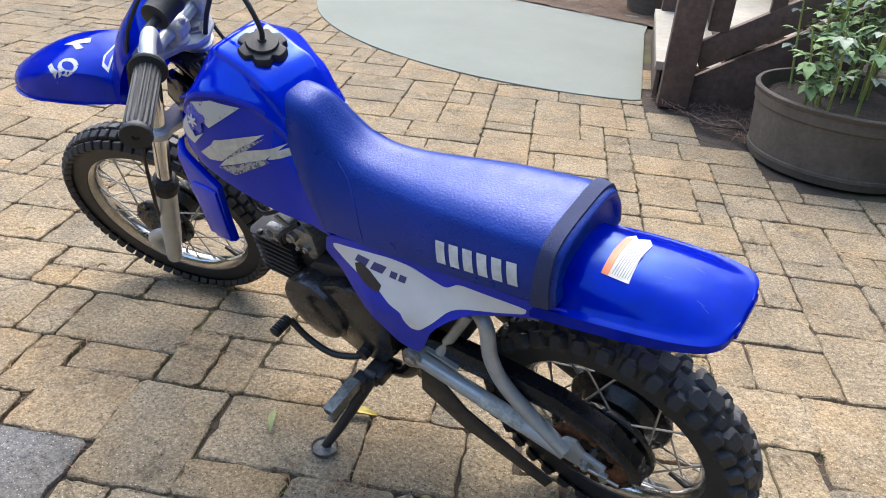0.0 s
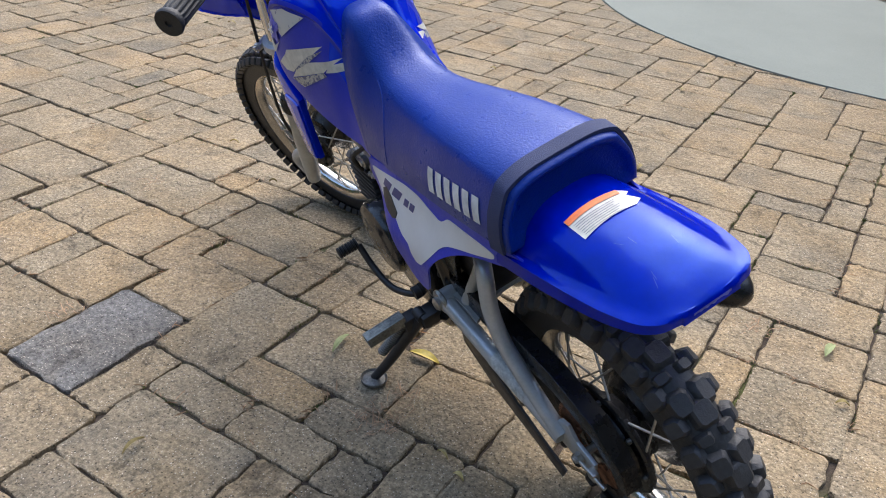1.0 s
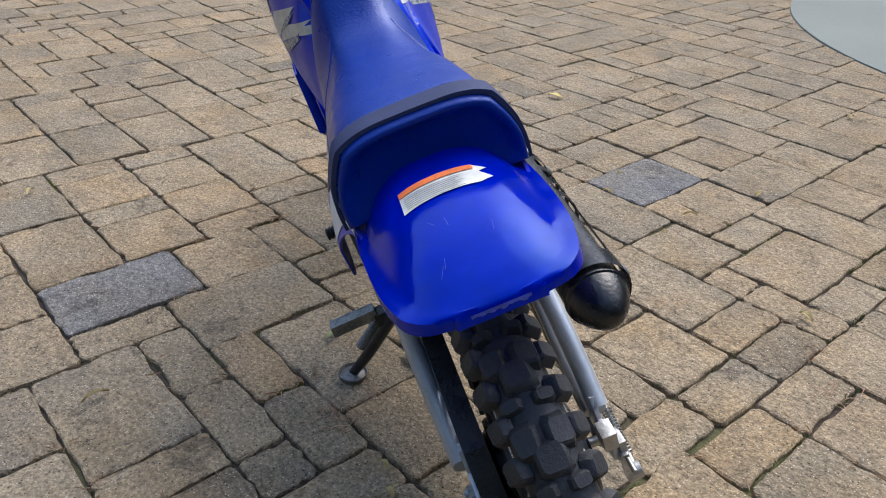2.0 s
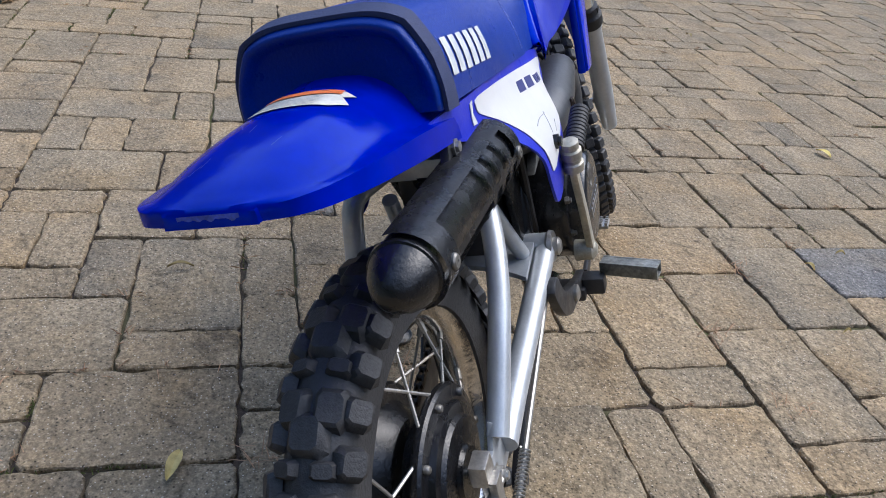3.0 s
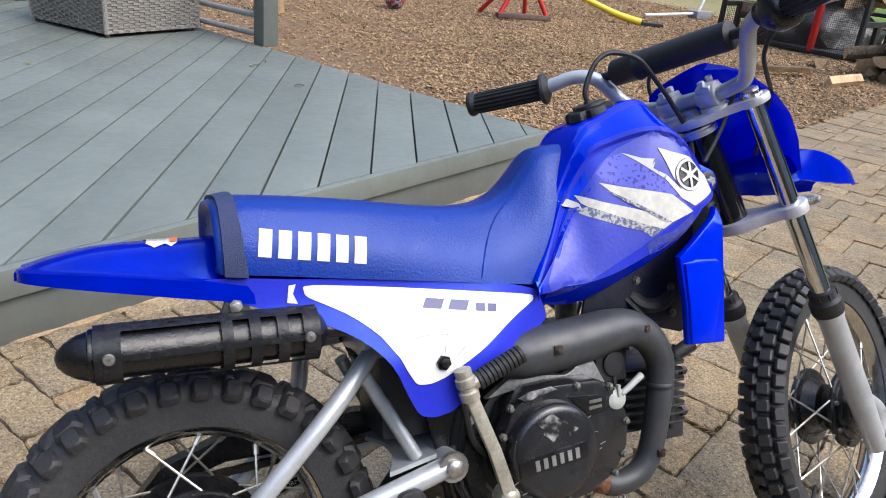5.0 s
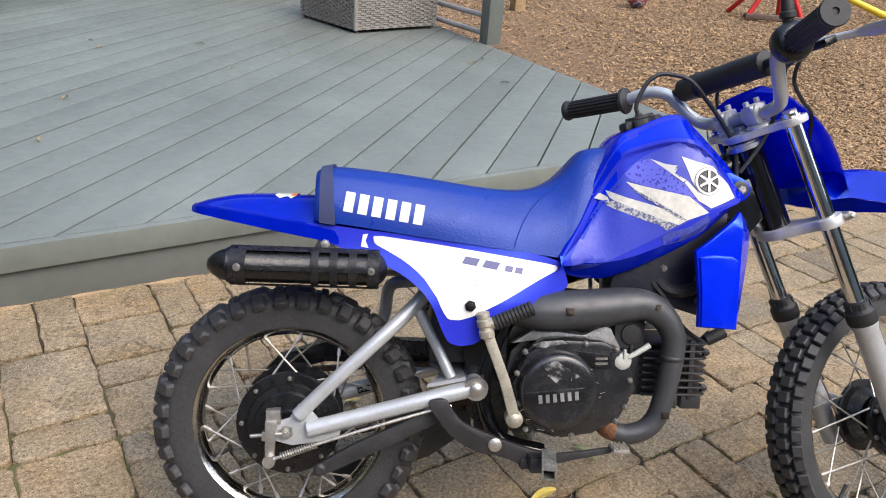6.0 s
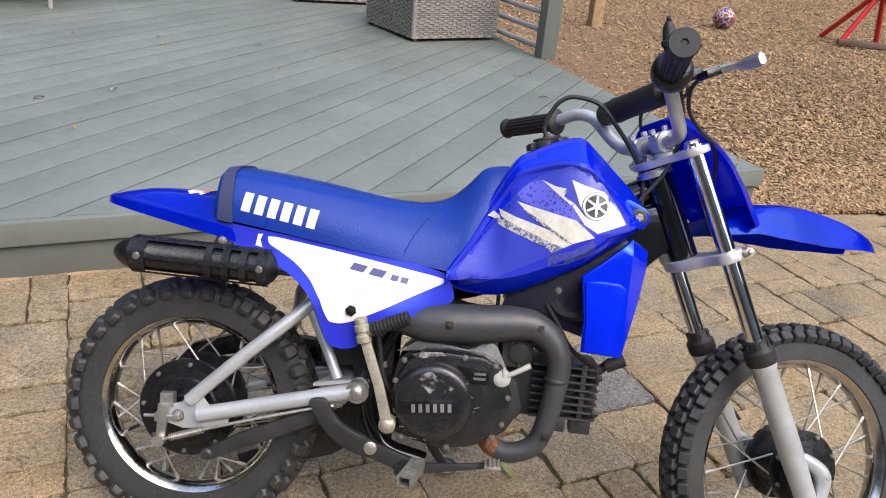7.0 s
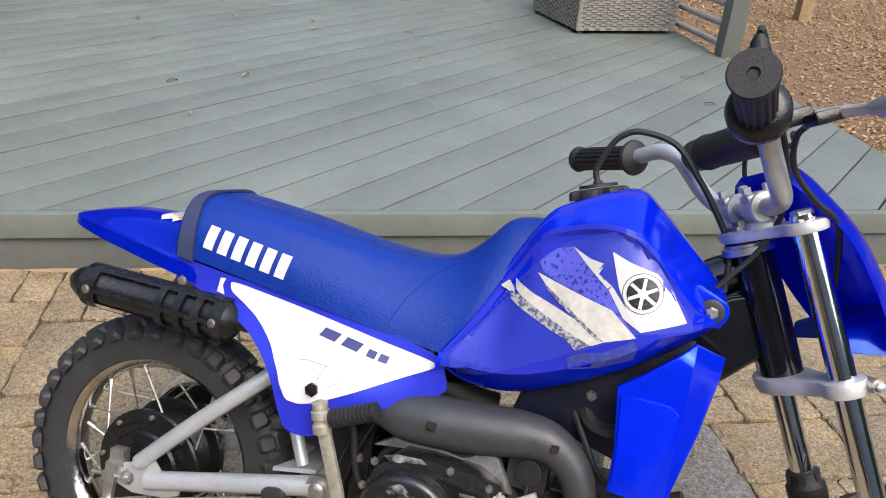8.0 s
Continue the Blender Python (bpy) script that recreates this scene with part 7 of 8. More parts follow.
while made < 92000:
    d = rnd.random() ** 1.5
    x, y = 1.4 + d * 8.6 * rnd.random() ** 0.5 * 1.0, 1.4 + d * 9.0 * rnd.random() ** 0.6
    if rnd.random() < 0.32:
        x, y = rnd.uniform(-0.5, 9.0), rnd.uniform(1.6, 12.6)
    if not chips_here(x, y):
        continue
    made += 1
    far = 1.0 + 0.06 * max(0, y - 3)
    l_, w_, h_ = rnd.uniform(0.013, 0.034) * far, rnd.uniform(0.007, 0.016) * far, rnd.uniform(0.002, 0.006)
    m = Matrix.Translation((x, y, rnd.uniform(0.006, 0.022))) @ Euler((rnd.gauss(0, 0.35), rnd.gauss(0, 0.35), rnd.uniform(0, 6.3))).to_matrix().to_4x4()
    o = len(cv)
    for sx, sy, sz in ((-1, -0.6, -1), (1, -1, -1), (0.8, 1, -1), (-1, 0.7, -1), (-0.9, -0.6, 1), (0.9, -0.9, 1), (0.8, 0.9, 1), (-0.9, 0.6, 1)):
        cv.append(m @ Vector((sx * l_ / 2, sy * w_ / 2, sz * h_ / 2)))
    cf += [tuple(o + q for q in f) for f in ((4, 5, 6, 7), (0, 1, 5, 4), (1, 2, 6, 5), (2, 3, 7, 6), (3, 0, 4, 7))]
me = bpy.data.meshes.new("wood_chips")
me.from_pydata(cv, [], cf)
me.materials.append(CHIPS)
tagged(new("wood_chips", me), "loose brown wood chips", "mulch", kind="stuff")

# ---- deck ----
DC = EU * 2.318 + EV * 1.035 + Vector((0, 0, 0.185))
SIDE = Vector((math.cos(radians(113)), math.sin(radians(113)), 0))


def clip(poly, p, n):
    """The part of a convex outline on the side of the line through p to which n points."""
    out = []
    for a, b in zip(poly, poly[1:] + poly[:1]):
        da, db = (a - p).dot(n), (b - p).dot(n)
        if da >= 0:
            out.append(a)
        if (da >= 0) != (db >= 0):
            out.append(a + (b - a) * (da / (da - db)))
    return out


bm = bmesh.new()
side_n = Vector((SIDE.y, -SIDE.x, 0))
body = [DC + EV * 0.03 - side_n * 0.03, DC - EU * 7.5 + EV * 0.03, DC - EU * 7.5 + EV * 6.5, DC + SIDE * 7.0 - side_n * 0.03]
plate(bm, [(p.x, p.y) for p in body], -0.01, 0.150, 0.0, 2)
deck = part("deck", bm, FASCIA)
tagged(deck, "weathered grey painted wooden deck with diagonal boards", "deck", kind="structure")
bd = Vector((math.cos(radians(70)), math.sin(radians(70)), 0))
bn = Vector((-bd.y, bd.x, 0))
for k in range(-30, 62):
    c = DC + bn * (0.1515 * k + 0.0168)
    strip = [c - bd * 12 - bn * 0.0725, c + bd * 12 - bn * 0.0725, c + bd * 12 + bn * 0.0725, c - bd * 12 + bn * 0.0725]
    for p, n in ((DC + EV * 0.020, EV), (DC - side_n * -0.012, -side_n), (DC - EU * 7, EU), (DC + EV * 6.2, -EV)):
        strip = clip(strip, p, n) if strip else strip
    if len(strip) < 3:
        continue
    bm = bmesh.new()
    plate(bm, [(p.x, p.y) for p in strip], 0.152, 0.185 + rnd.uniform(-0.0012, 0.0012), 0.0022, 2)
    part("board", bm, DECKM, deck)
bm = bmesh.new()
edge = [DC - EU * 7.5 - EV * 0.012, DC - EV * 0.012 + side_n * 0.014, DC + EV * 0.015 + side_n * 0.014, DC - EU * 7.5 + EV * 0.015]
plate(bm, [(p.x, p.y) for p in edge], 0.118, 0.1865, 0.003, 2)
part("edge_board", bm, DECKM, deck)
bm = bmesh.new()
edge = [DC - EU * 7.5 + EV * 0.002, DC + EV * 0.002 - side_n * 0.004, DC + EV * 0.028 - side_n * 0.004, DC - EU * 7.5 + EV * 0.028]
plate(bm, [(p.x, p.y) for p in edge], -0.012, 0.116, 0.002, 2)
part("fascia_board", bm, FASCIA, deck)
bm = bmesh.new()
for u_ in (-3.05,):
    lathe(bm, [(0.018, 0), (0.016, 0.008), (0.004, 0.010)], DC + EU * u_ + EV * 0.02 + Vector((0, 0, -0.15)), -EV, 16)
part("knob", bm, FASCIA, deck)
# post and rails
PB = Vector((0.862, 3.868, 0.185))
bm = bmesh.new()
box(bm, PB + Vector((0, 0, 0.5)), (0.10, 0.10, 1.0), 0.006, Matrix.Rotation(radians(23), 4, 'Z'))
railing = tagged(part("deck_railing", bm, DECKM), "grey painted railing post with round pale rails on the deck", "railing")
RAILM = mat("pale_rail", (0.34, 0.33, 0.31), 0.5, 0, (40, 0.1), (5, 0.2))
for z in (0.05, 0.155, 0.26, 0.38, 0.5):
    bm = bmesh.new()
    rod(bm, PB + Vector((0, 0, z)), PB + SIDE * 2.6 + Vector((-0.25, 0, z)), 0.017, None, 12)
    part("rail", bm, RAILM, railing)


# wicker armchairs
def wicker_chair(c, turn):
    """An armchair of woven strips: body, arms, back, seat cushion."""
    ch = tagged(new("wicker_chair"), "grey-brown woven wicker armchair standing on the deck", "chair", "chairs on the deck")
    ch.matrix_basis = pose(c[0], c[1], 0.185, 0, 0, turn)

    def woven(name, w, h, m):
        bm = bmesh.new()
        box(bm, (0, 0.01, h / 2), (w - 0.01, 0.012, h - 0.01), 0)
        n_ = int(h / 0.013)
        for i in range(n_):
            z = (i + 0.5) * h / n_
            cols = int(w / 0.035)
            for j in range(cols):
                x = -w / 2 + (j + 0.5) * w / cols
                o = 0.0 if (i + j) % 2 else -0.006
                box(bm, (x, o, z), (w / cols * 1.02, 0.006, h / n_ * 0.82), 0)
        for x in (-w / 2, w / 2):
            rod(bm, (x, 0.004, 0), (x, 0.004, h), 0.011, None, 8)
        rod(bm, (-w / 2, 0.004, h), (w / 2, 0.004, h), 0.012, None, 8)
        rod(bm, (-w / 2, 0.004, 0.01), (w / 2, 0.004, 0.01), 0.010, None, 8)
        part(name, bm, WICKER_D, ch, "", m)
    woven("side", 0.64, 0.58, pose(0, 0, 0.02))
    woven("side", 0.64, 0.58, pose(0, 0.66, 0.02, 0, 0, 180))
    woven("back", 0.66, 0.82, pose(-0.32, 0.33, 0.02, 0, 0, -90))
    woven("front", 0.64, 0.34, pose(0.31, 0.33, 0.02, 0, 0, 90))
    bm = bmesh.new()
    box(bm, (0.02, 0.33, 0.40), (0.60, 0.58, 0.12), 0.03)
    part("cushion", bm, TREAD, ch, "tan seat cushion")
    for x in (-0.3, 0.3):
        for y in (0.02, 0.64):
            bm = bmesh.new()
            rod(bm, (x, y, 0), (x, y, 0.03), 0.014, None, 8)
            part("foot", bm, BROWN, ch)
    return ch


wicker_chair((0.285, 4.13), 35)
wicker_chair((-0.72, 5.25), 20)
bm = bmesh.new()
rod(bm, (-2.28, 3.87, 0.185), (-2.26, 3.90, 0.62), 0.016, None, 10)
tb = tagged(part("garden_table", bm, RAILM), "round grey metal garden table on the deck", "table")
for q in ((-3.0, 3.9), (-2.6, 4.5)):
    bm = bmesh.new()
    rod(bm, (q[0], q[1], 0.185), (q[0], q[1], 0.62), 0.016, None, 10)
    part("leg", bm, RAILM, tb)
bm = bmesh.new()
lathe(bm, [(0.5, 0), (0.52, 0.01), (0.5, 0.02)], (-2.62, 4.1, 0.61), (0, 0, 1), 32)
part("table_top", bm, RAILM, tb)

# ---- steps, planter ----
SO, SA, SB = Vector((0.86, -2.33, 0)), Vector((-0.93, -0.368, 0)), Vector((0.368, -0.93, 0))
turn_s = Matrix.Rotation(math.atan2(SA.y, SA.x), 4, 'Z')
steps = tagged(new("wooden_steps"), "brown stained wooden steps with pale treads and a railing", "stairs")
for k in range(4):
    bm = bmesh.new()
    box(bm, SO + SA * (0.28 * k + 0.15) + SB * 0.70 + Vector((0, 0, 0.17 * (k + 1) - 0.02)), (0.30, 1.30, 0.04), 0.006, turn_s)
    part("tread", bm, TREAD, steps, "pale weathered tread")
    bm = bmesh.new()
    box(bm, SO + SA * (0.28 * k + 0.02) + SB * 0.70 + Vector((0, 0, 0.17 * k + 0.065)), (0.02, 1.28, 0.13), 0.003, turn_s)
    part("riser", bm, BROWN, steps)
slope = math.atan2(0.17, 0.28)
up_m = turn_s @ Matrix.Rotation(-slope, 4, 'Y')
for w in (0.0, 1.38):
    bm = bmesh.new()
    box(bm, SO + SA * 0.85 + SB * (w + 0.02) + Vector((0, 0, 0.415)), (1.62, 0.040, 0.225), 0.005, up_m)
    part("stringer", bm, BROWN, steps)
    bm = bmesh.new()
    box(bm, SO + SA * 0.85 + SB * w + Vector((0, 0, 0.640)), (1.62, 0.045, 0.115), 0.005, up_m)
    part("lower_rail", bm, BROWN, steps)
    bm = bmesh.new()
    box(bm, SO + SA * 0.225 + SB * (w - 0.005) + Vector((0, 0, 0.72)), (0.085, 0.04, 0.76), 0.004, turn_s)
    part("post_board", bm, BROWN, steps)
    bm = bmesh.new()
    box(bm, SO + SA * 0.10 + SB * (w - 0.02) + Vector((0, 0, 0.55)), (0.13, 0.11, 1.10), 0.006, turn_s)
    part("newel_post", bm, BROWN, steps)
    bm = bmesh.new()
    box(bm, SO + SA * 0.80 + SB * w + Vector((0, 0, 1.44)), (1.70, 0.045, 0.09), 0.005, up_m)
    part("rail", bm, BROWN, steps)
    for k in range(6):
        bm = bmesh.new()
        box(bm, SO + SA * (0.44 + 0.18 * k) + SB * w + Vector((0, 0, 0.80 + 0.109 * k)), (0.06, 0.035, 0.80), 0.003, turn_s)
        part("baluster", bm, BROWN, steps)

TC = Vector((0.04, -2.145, 0))
bm = bmesh.new()
lathe(bm, [(0.300, 0.0), (0.312, 0.004), (0.318, 0.03), (0.322, 0.032), (0.322, 0.045), (0.319, 0.047), (0.331, 0.205), (0.337, 0.210), (0.339, 0.225), (0.338, 0.245), (0.343, 0.252), (0.345, 0.262), (0.340, 0.268), (0.328, 0.266), (0.322, 0.24), (0.318, 0.20), (0.002, 0.20)], TC, (0, 0, 1), 64)
tub = tagged(part("planter_tub", bm, TUB), "large round dark plastic planter tub on the soil bed", "planter")
bm = bmesh.new()
bmesh.ops.create_circle(bm, cap_ends=True, radius=0.315, segments=48)
bmesh.ops.triangulate(bm, faces=bm.faces[:])
bmesh.ops.subdivide_edges(bm, edges=bm.edges[:], cuts=3, use_grid_fill=True)
for v in bm.verts:
    v.co += TC + Vector((0, 0, 0.215 + 0.014 * noise.noise(v.co * 20)))
part("potting_soil", bm, SOIL, tub)


def leaf(bm, base, out, up, size, wide=0.55, droop=0.35):
    """A toothed, folded leaf of two rows of faces."""
    side = out.cross(up).normalized()
    rows = []
    for k in range(6):
        f = k / 5
        w = size * wide * math.sin(math.pi * min(1, f * 0.94 + 0.05)) ** 0.8 * (1 + (0.16 if k % 2 else -0.06))
        c = base + out * size * f - up * size * droop * f * f
        rows.append([bm.verts.new(c - side * w / 2 + up * w * 0.16), bm.verts.new(c), bm.verts.new(c + side * w / 2 + up * w * 0.16)])
    skin(bm, rows, False)


rnd = random.Random(8)
for k in range(24):
    a, r = rnd.uniform(0, 6.28), 0.27 * rnd.random() ** 0.5
    base = TC + Vector((math.cos(a) * r, math.sin(a) * r, 0.205))
    h = rnd.uniform(0.30, 0.58)
    lean_ = Vector((math.cos(a), math.sin(a), 0)) * rnd.uniform(0.0, 0.10)
    plant = tagged(new("potted_plant"), "leafy green stem growing in the planter tub", "plant", "stems in the tub")
    plant.location = base
    bm = bmesh.new()
    path = [Vector((0, 0, -0.02)), lean_ * 0.4 + Vector((rnd.uniform(-0.01, 0.01), rnd.uniform(-0.01, 0.01), h * 0.5)), lean_ + Vector((0, 0, h))]
    sweep(bm, path, [0.0056, 0.0044, 0.0024], 6, 5)
    part("stem", bm, STEM, plant)
    for i in range(rnd.randrange(8, 13)):
        f = rnd.uniform(0.35, 1.0)
        c = path[0].lerp(path[2], f)
        q = rnd.uniform(0, 6.28)
        out = Vector((math.cos(q), math.sin(q), rnd.uniform(-0.2, 0.5))).normalized()
        bm = bmesh.new()
        s_ = rnd.uniform(0.035, 0.080)
        tip = c + out * 0.03
        rod(bm, c, tip, 0.0016, None, 4)
        for dq in (-0.8, 0, 0.8):
            o2 = (Matrix.Rotation(dq, 3, 'Z') @ out).normalized()
            leaf(bm, tip, o2, Vector((0, 0, 1)), s_ * (1 if dq == 0 else 0.7))
        part("leaf", bm, LEAF_PALE if rnd.random() < 0.18 else LEAF, plant)

# pine straw beyond the pad, with a dark pot
rnd = random.Random(4)
sv, sf = [], []
for k in range(2600):
    if k < 1800:
        x, y = rnd.gauss(1.95, 0.42), rnd.gauss(-4.25, 0.22)
        if y > -3.77 + 0.30 * max(0, x - 1.75) + 0.03 * math.sin(x * 9):
            continue
    else:
        x, y = rnd.uniform(0.25, 0.9), rnd.uniform(-2.6, -2.05)
        if y > float(np.interp(x, [0.25, 0.6, 0.9], [-1.98, -2.12, -2.36])):
            continue
    a, l_ = rnd.uniform(0, 6.28), rnd.uniform(0.03, 0.08)
    d, n_ = Vector((math.cos(a), math.sin(a), rnd.uniform(-0.2, 0.2))), Vector((-math.sin(a), math.cos(a), 0)) * 0.0016
    c = Vector((x, y, rnd.uniform(0.012, 0.035)))
    o = len(sv)
    sv += [c - d * l_ / 2 - n_, c - d * l_ / 2 + n_, c + d * l_ / 2 + n_, c + d * l_ / 2 - n_]
    sf.append((o, o + 1, o + 2, o + 3))
me = bpy.data.meshes.new("pine_straw")
me.from_pydata(sv, [], sf)
me.materials.append(STRAW)
tagged(new("pine_straw", me), "scattered brown pine straw", "pine straw", kind="stuff")
bm = bmesh.new()
bmesh.ops.create_grid(bm, x_segments=30, y_segments=16, size=1)
for v in bm.verts:
    v.co.x, v.co.y = 1.95 + v.co.x * 0.75, -4.45 + v.co.y * 0.60
    v.co.z = 0.012 + 0.02 * noise.noise(v.co * 6) - (0.06 if v.co.y > -3.79 + 0.30 * max(0, v.co.x - 1.75) + 0.03 * math.sin(v.co.x * 9) else 0)
STRAW_BED = mat("pine_straw_bed", (0.125, 0.082, 0.052), 0.95, 0, (110, 0.5), (6, 0.3), (90, 0.01))
tagged(part("straw_bed", bm, STRAW_BED), "bed of brown pine straw", "pine straw", kind="structure")
bm = bmesh.new()
lathe(bm, [(0.17, 0), (0.20, 0.02), (0.24, 0.26), (0.25, 0.27), (0.25, 0.30), (0.225, 0.30), (0.21, 0.24), (0.002, 0.24)], (1.62, -4.35, 0.0), (0, 0, 1), 40)
tagged(part("flower_pot", bm, TUB), "dark round plastic flower pot on the pine straw", "planter")
# sticks on the soil bed
for pts in ([(0.66, -2.24, 0.02), (0.50, -2.10, 0.035), (0.38, -2.18, 0.03), (0.30, -2.28, 0.03)], [(0.50, -2.20, 0.03), (0.42, -2.14, 0.06), (0.36, -2.12, 0.03)]):
    bm = bmesh.new()
    sweep(bm, pts, [0.004, 0.004, 0.003, 0.002][:len(pts)], 6)
    tagged(part("twig", bm, BARK), "dry grey twig on the soil bed", "twig", "twigs")

# ---- beyond the deck: swing frame, tools, log rack, woodpile, fire pit, lawn ----
# red A-frame
af = tagged(new("metal_stand"), "red painted metal A-shaped stand on the wood chips", "stand")
PA, PB_, APX = Vector((4.02, 7.02, 0.02)), Vector((4.60, 6.93, 0.02)), Vector((4.32, 7.05, 0.52))
for a, b, r, mm in ((PA, APX + Vector((-0.03, 0, 0)), 0.026, RED), (PB_, APX + Vector((0.03, 0, 0)), 0.026, RED), (PA + Vector((0.02, 0.5, 0)), APX + Vector((-0.03, 0.05, 0)), 0.026, RED), (PB_ + Vector((-0.02, 0.5, 0)), APX + Vector((0.03, 0.05, 0)), 0.026, RED)):
    bm = bmesh.new()
    rod(bm, a, b, r, None, 10)
    part("leg", bm, mm, af)
bm = bmesh.new()
box(bm, (PA + PB_) / 2 + Vector((0, 0, 0.03)), (0.62, 0.10, 0.05), 0.008, Matrix.Rotation(math.atan2(-0.09, 0.58), 4, 'Z'))
part("foot_bar", bm, BROWN, af, "dark wooden foot bar")
bm = bmesh.new()
rod(bm, APX + Vector((0, -0.08, 0.0)), APX + Vector((0, 1.4, 0.12)), 0.03, None, 12)
part("top_bar", bm, RED, af)
# yellow push broom, white-handled broom
pb = tagged(new("push_broom"), "yellow broom with a dark brush lying on the wood chips", "broom")
bm = bmesh.new()
sweep(bm, [(5.86, 6.92, 0.05), (5.60, 7.10, 0.12), (5.15, 7.40, 0.30), (4.90, 7.60, 0.36)], [0.045, 0.04, 0.03, 0.028], 10)
part("handle", bm, YELLOW, pb)
bm = bmesh.new()
box(bm, (5.97, 6.86, 0.035), (0.26, 0.10, 0.05), 0.01, Matrix.Rotation(radians(-25), 4, 'Z'))
part("brush_head", bm, BLACK_ROUGH, pb)
br = tagged(new("broom"), "grey-headed broom with a pale handle on the wood chips", "broom")
bm = bmesh.new()
rod(bm, (6.55, 7.75, 0.05), (7.50, 7.95, 0.08), 0.02, None, 8)
part("handle", bm, SILVER_DECAL, br)
bm = bmesh.new()
box(bm, (7.66, 7.98, 0.07), (0.32, 0.16, 0.10), 0.02, Matrix.Rotation(radians(12), 4, 'Z'))
part("brush_head", bm, GREY_DECAL, br)
bm = bmesh.new()
rod(bm, (7.62, 7.98, 0.10), (7.85, 8.05, 0.55), 0.018, None, 8)
part("grip", bm, SILVER_DECAL, br)


# logs, as round or split pieces
def log(name, a, b, r, label, group, split=False, bark=True):
    a, b = Vector(a), Vector(b)
    bm = bmesh.new()
    d = (b - a).normalized()
    u = d.orthogonal().normalized()
    w = d.cross(u)
    r_ = random.Random(int(a.x * 991 + a.z * 77 + a.y * 13))
    if split:
        q0, wedge = r_.uniform(0, 6.28), r_.uniform(0.9, 2.1)
        angs = [q0 + wedge * k / 4 for k in range(5)]
        sec = [(0, 0)] + [(math.cos(q) * r * r_.uniform(0.9, 1.1), math.sin(q) * r * r_.uniform(0.9, 1.1)) for q in angs]
    else:
        sec = [(math.cos(2 * math.pi * k / 12) * r * r_.uniform(0.93, 1.05), math.sin(2 * math.pi * k / 12) * r * r_.uniform(0.93, 1.05)) for k in range(12)]
    rings_ = []
    for f in (0, 0.33, 0.66, 1):
        c = a.lerp(b, f) + u * r_.uniform(-0.06, 0.06) * r + w * r_.uniform(-0.06, 0.06) * r
        rings_.append([bm.verts.new(c + u * x + w * y) for x, y in sec])
    skin(bm, rings_)
    for f in bm.faces:
        f.normal_update()
        if abs(f.normal.dot(d)) > 0.8 or (split and (f.calc_center_median() - (a + b) / 2).dot(f.normal) < r * 0.55):
            f.material_index = 1
    ob = part(name, bm, [BARK, SPLIT], None, "", None, 25)
    return tagged(ob, label, "firewood", group)


rnd = random.Random(31)
# black metal log rack on the chips
rk = tagged(new("log_rack"), "black metal mesh cart loaded with logs on the wood chips", "log rack")
RA, RB, DEEP = Vector((6.46, 6.28, 0.05)), Vector((6.86, 4.78, 0.05)), 1.95
rx = (RB - RA).normalized()
ry = Vector((-rx.y, rx.x, 0))
rack_turn = Matrix.Rotation(math.atan2(rx.y, rx.x), 4, 'Z')
UPZ = Vector((0, 0, 1))


def rack_bar(nm, a, b, wide_, material=None):
    bm = bmesh.new()
    d = b - a
    box(bm, (0, 0, 0), (d.length, wide_, wide_), 0.004, Matrix.Identity(4))
    part(nm, bm, material or BLACK_ROUGH, rk, "", Matrix.Translation((a + b) / 2) @ d.to_track_quat('X', 'Z').to_matrix().to_4x4())


for o, heights in ((0.0, (0.0, 0.72)), (DEEP, (0.0, 0.33, 0.72))):
    for z in heights:
        rack_bar("rail", RA + ry * o + UPZ * z, RB + ry * o + UPZ * z, 0.045)
for k in range(4):
    c = RA.lerp(RB, (0, 0.36, 0.70, 1.0)[k])
    rack_bar("post", c, c + UPZ * 0.74, 0.045 if k != 2 else 0.055, RED if k == 2 else None)
    rack_bar("post", c + ry * DEEP, c + ry * DEEP + UPZ * 0.74, 0.045)
for end in (RA, RB):
    for z in (0.0, 0.33):
        rack_bar("side_rail", end + UPZ * z, end + ry * DEEP + UPZ * z, 0.05)
    for k in range(1, 6):
        c = end + ry * DEEP * k / 6
        rack_bar("side_post", c, c + UPZ * 0.33, 0.05)
bm = bmesh.new()
for k in range(75):
    box(bm, RA.lerp(RB, (k + 0.5) / 75) + UPZ * 0.36, (0.003, 0.003, 0.70), 0)
for k in range(34):
    box(bm, RA.lerp(RB, 0.5) + UPZ * (0.02 + 0.0206 * k), ((RB - RA).length, 0.003, 0.003), 0, rack_turn)
part("mesh_panel", bm, BLACK_ROUGH, rk, "fine black wire mesh")
bm = bmesh.new()
box(bm, (RA + RB) / 2 + ry * DEEP / 2, ((RB - RA).length, DEEP, 0.03), 0.004, rack_turn)
part("floor_panel", bm, BLACK_ROUGH, rk)
bm = bmesh.new()
wc = RB + ry * (DEEP + 0.28) + Vector((0, 0, 0.15))
lathe(bm, [(0.10, -0.05), (0.19, -0.05), (0.20, -0.03), (0.20, 0.03), (0.19, 0.05), (0.10, 0.05)], wc, rx, 28, True)
wh = part("wheel", bm, TYRE, rk, "black rubber cart wheel")
bm = bmesh.new()
lathe(bm, [(0.01, -0.03), (0.10, -0.035), (0.105, 0.0), (0.10, 0.035), (0.01, 0.03)], wc, rx, 20)
part("rim", bm, ALU, wh)
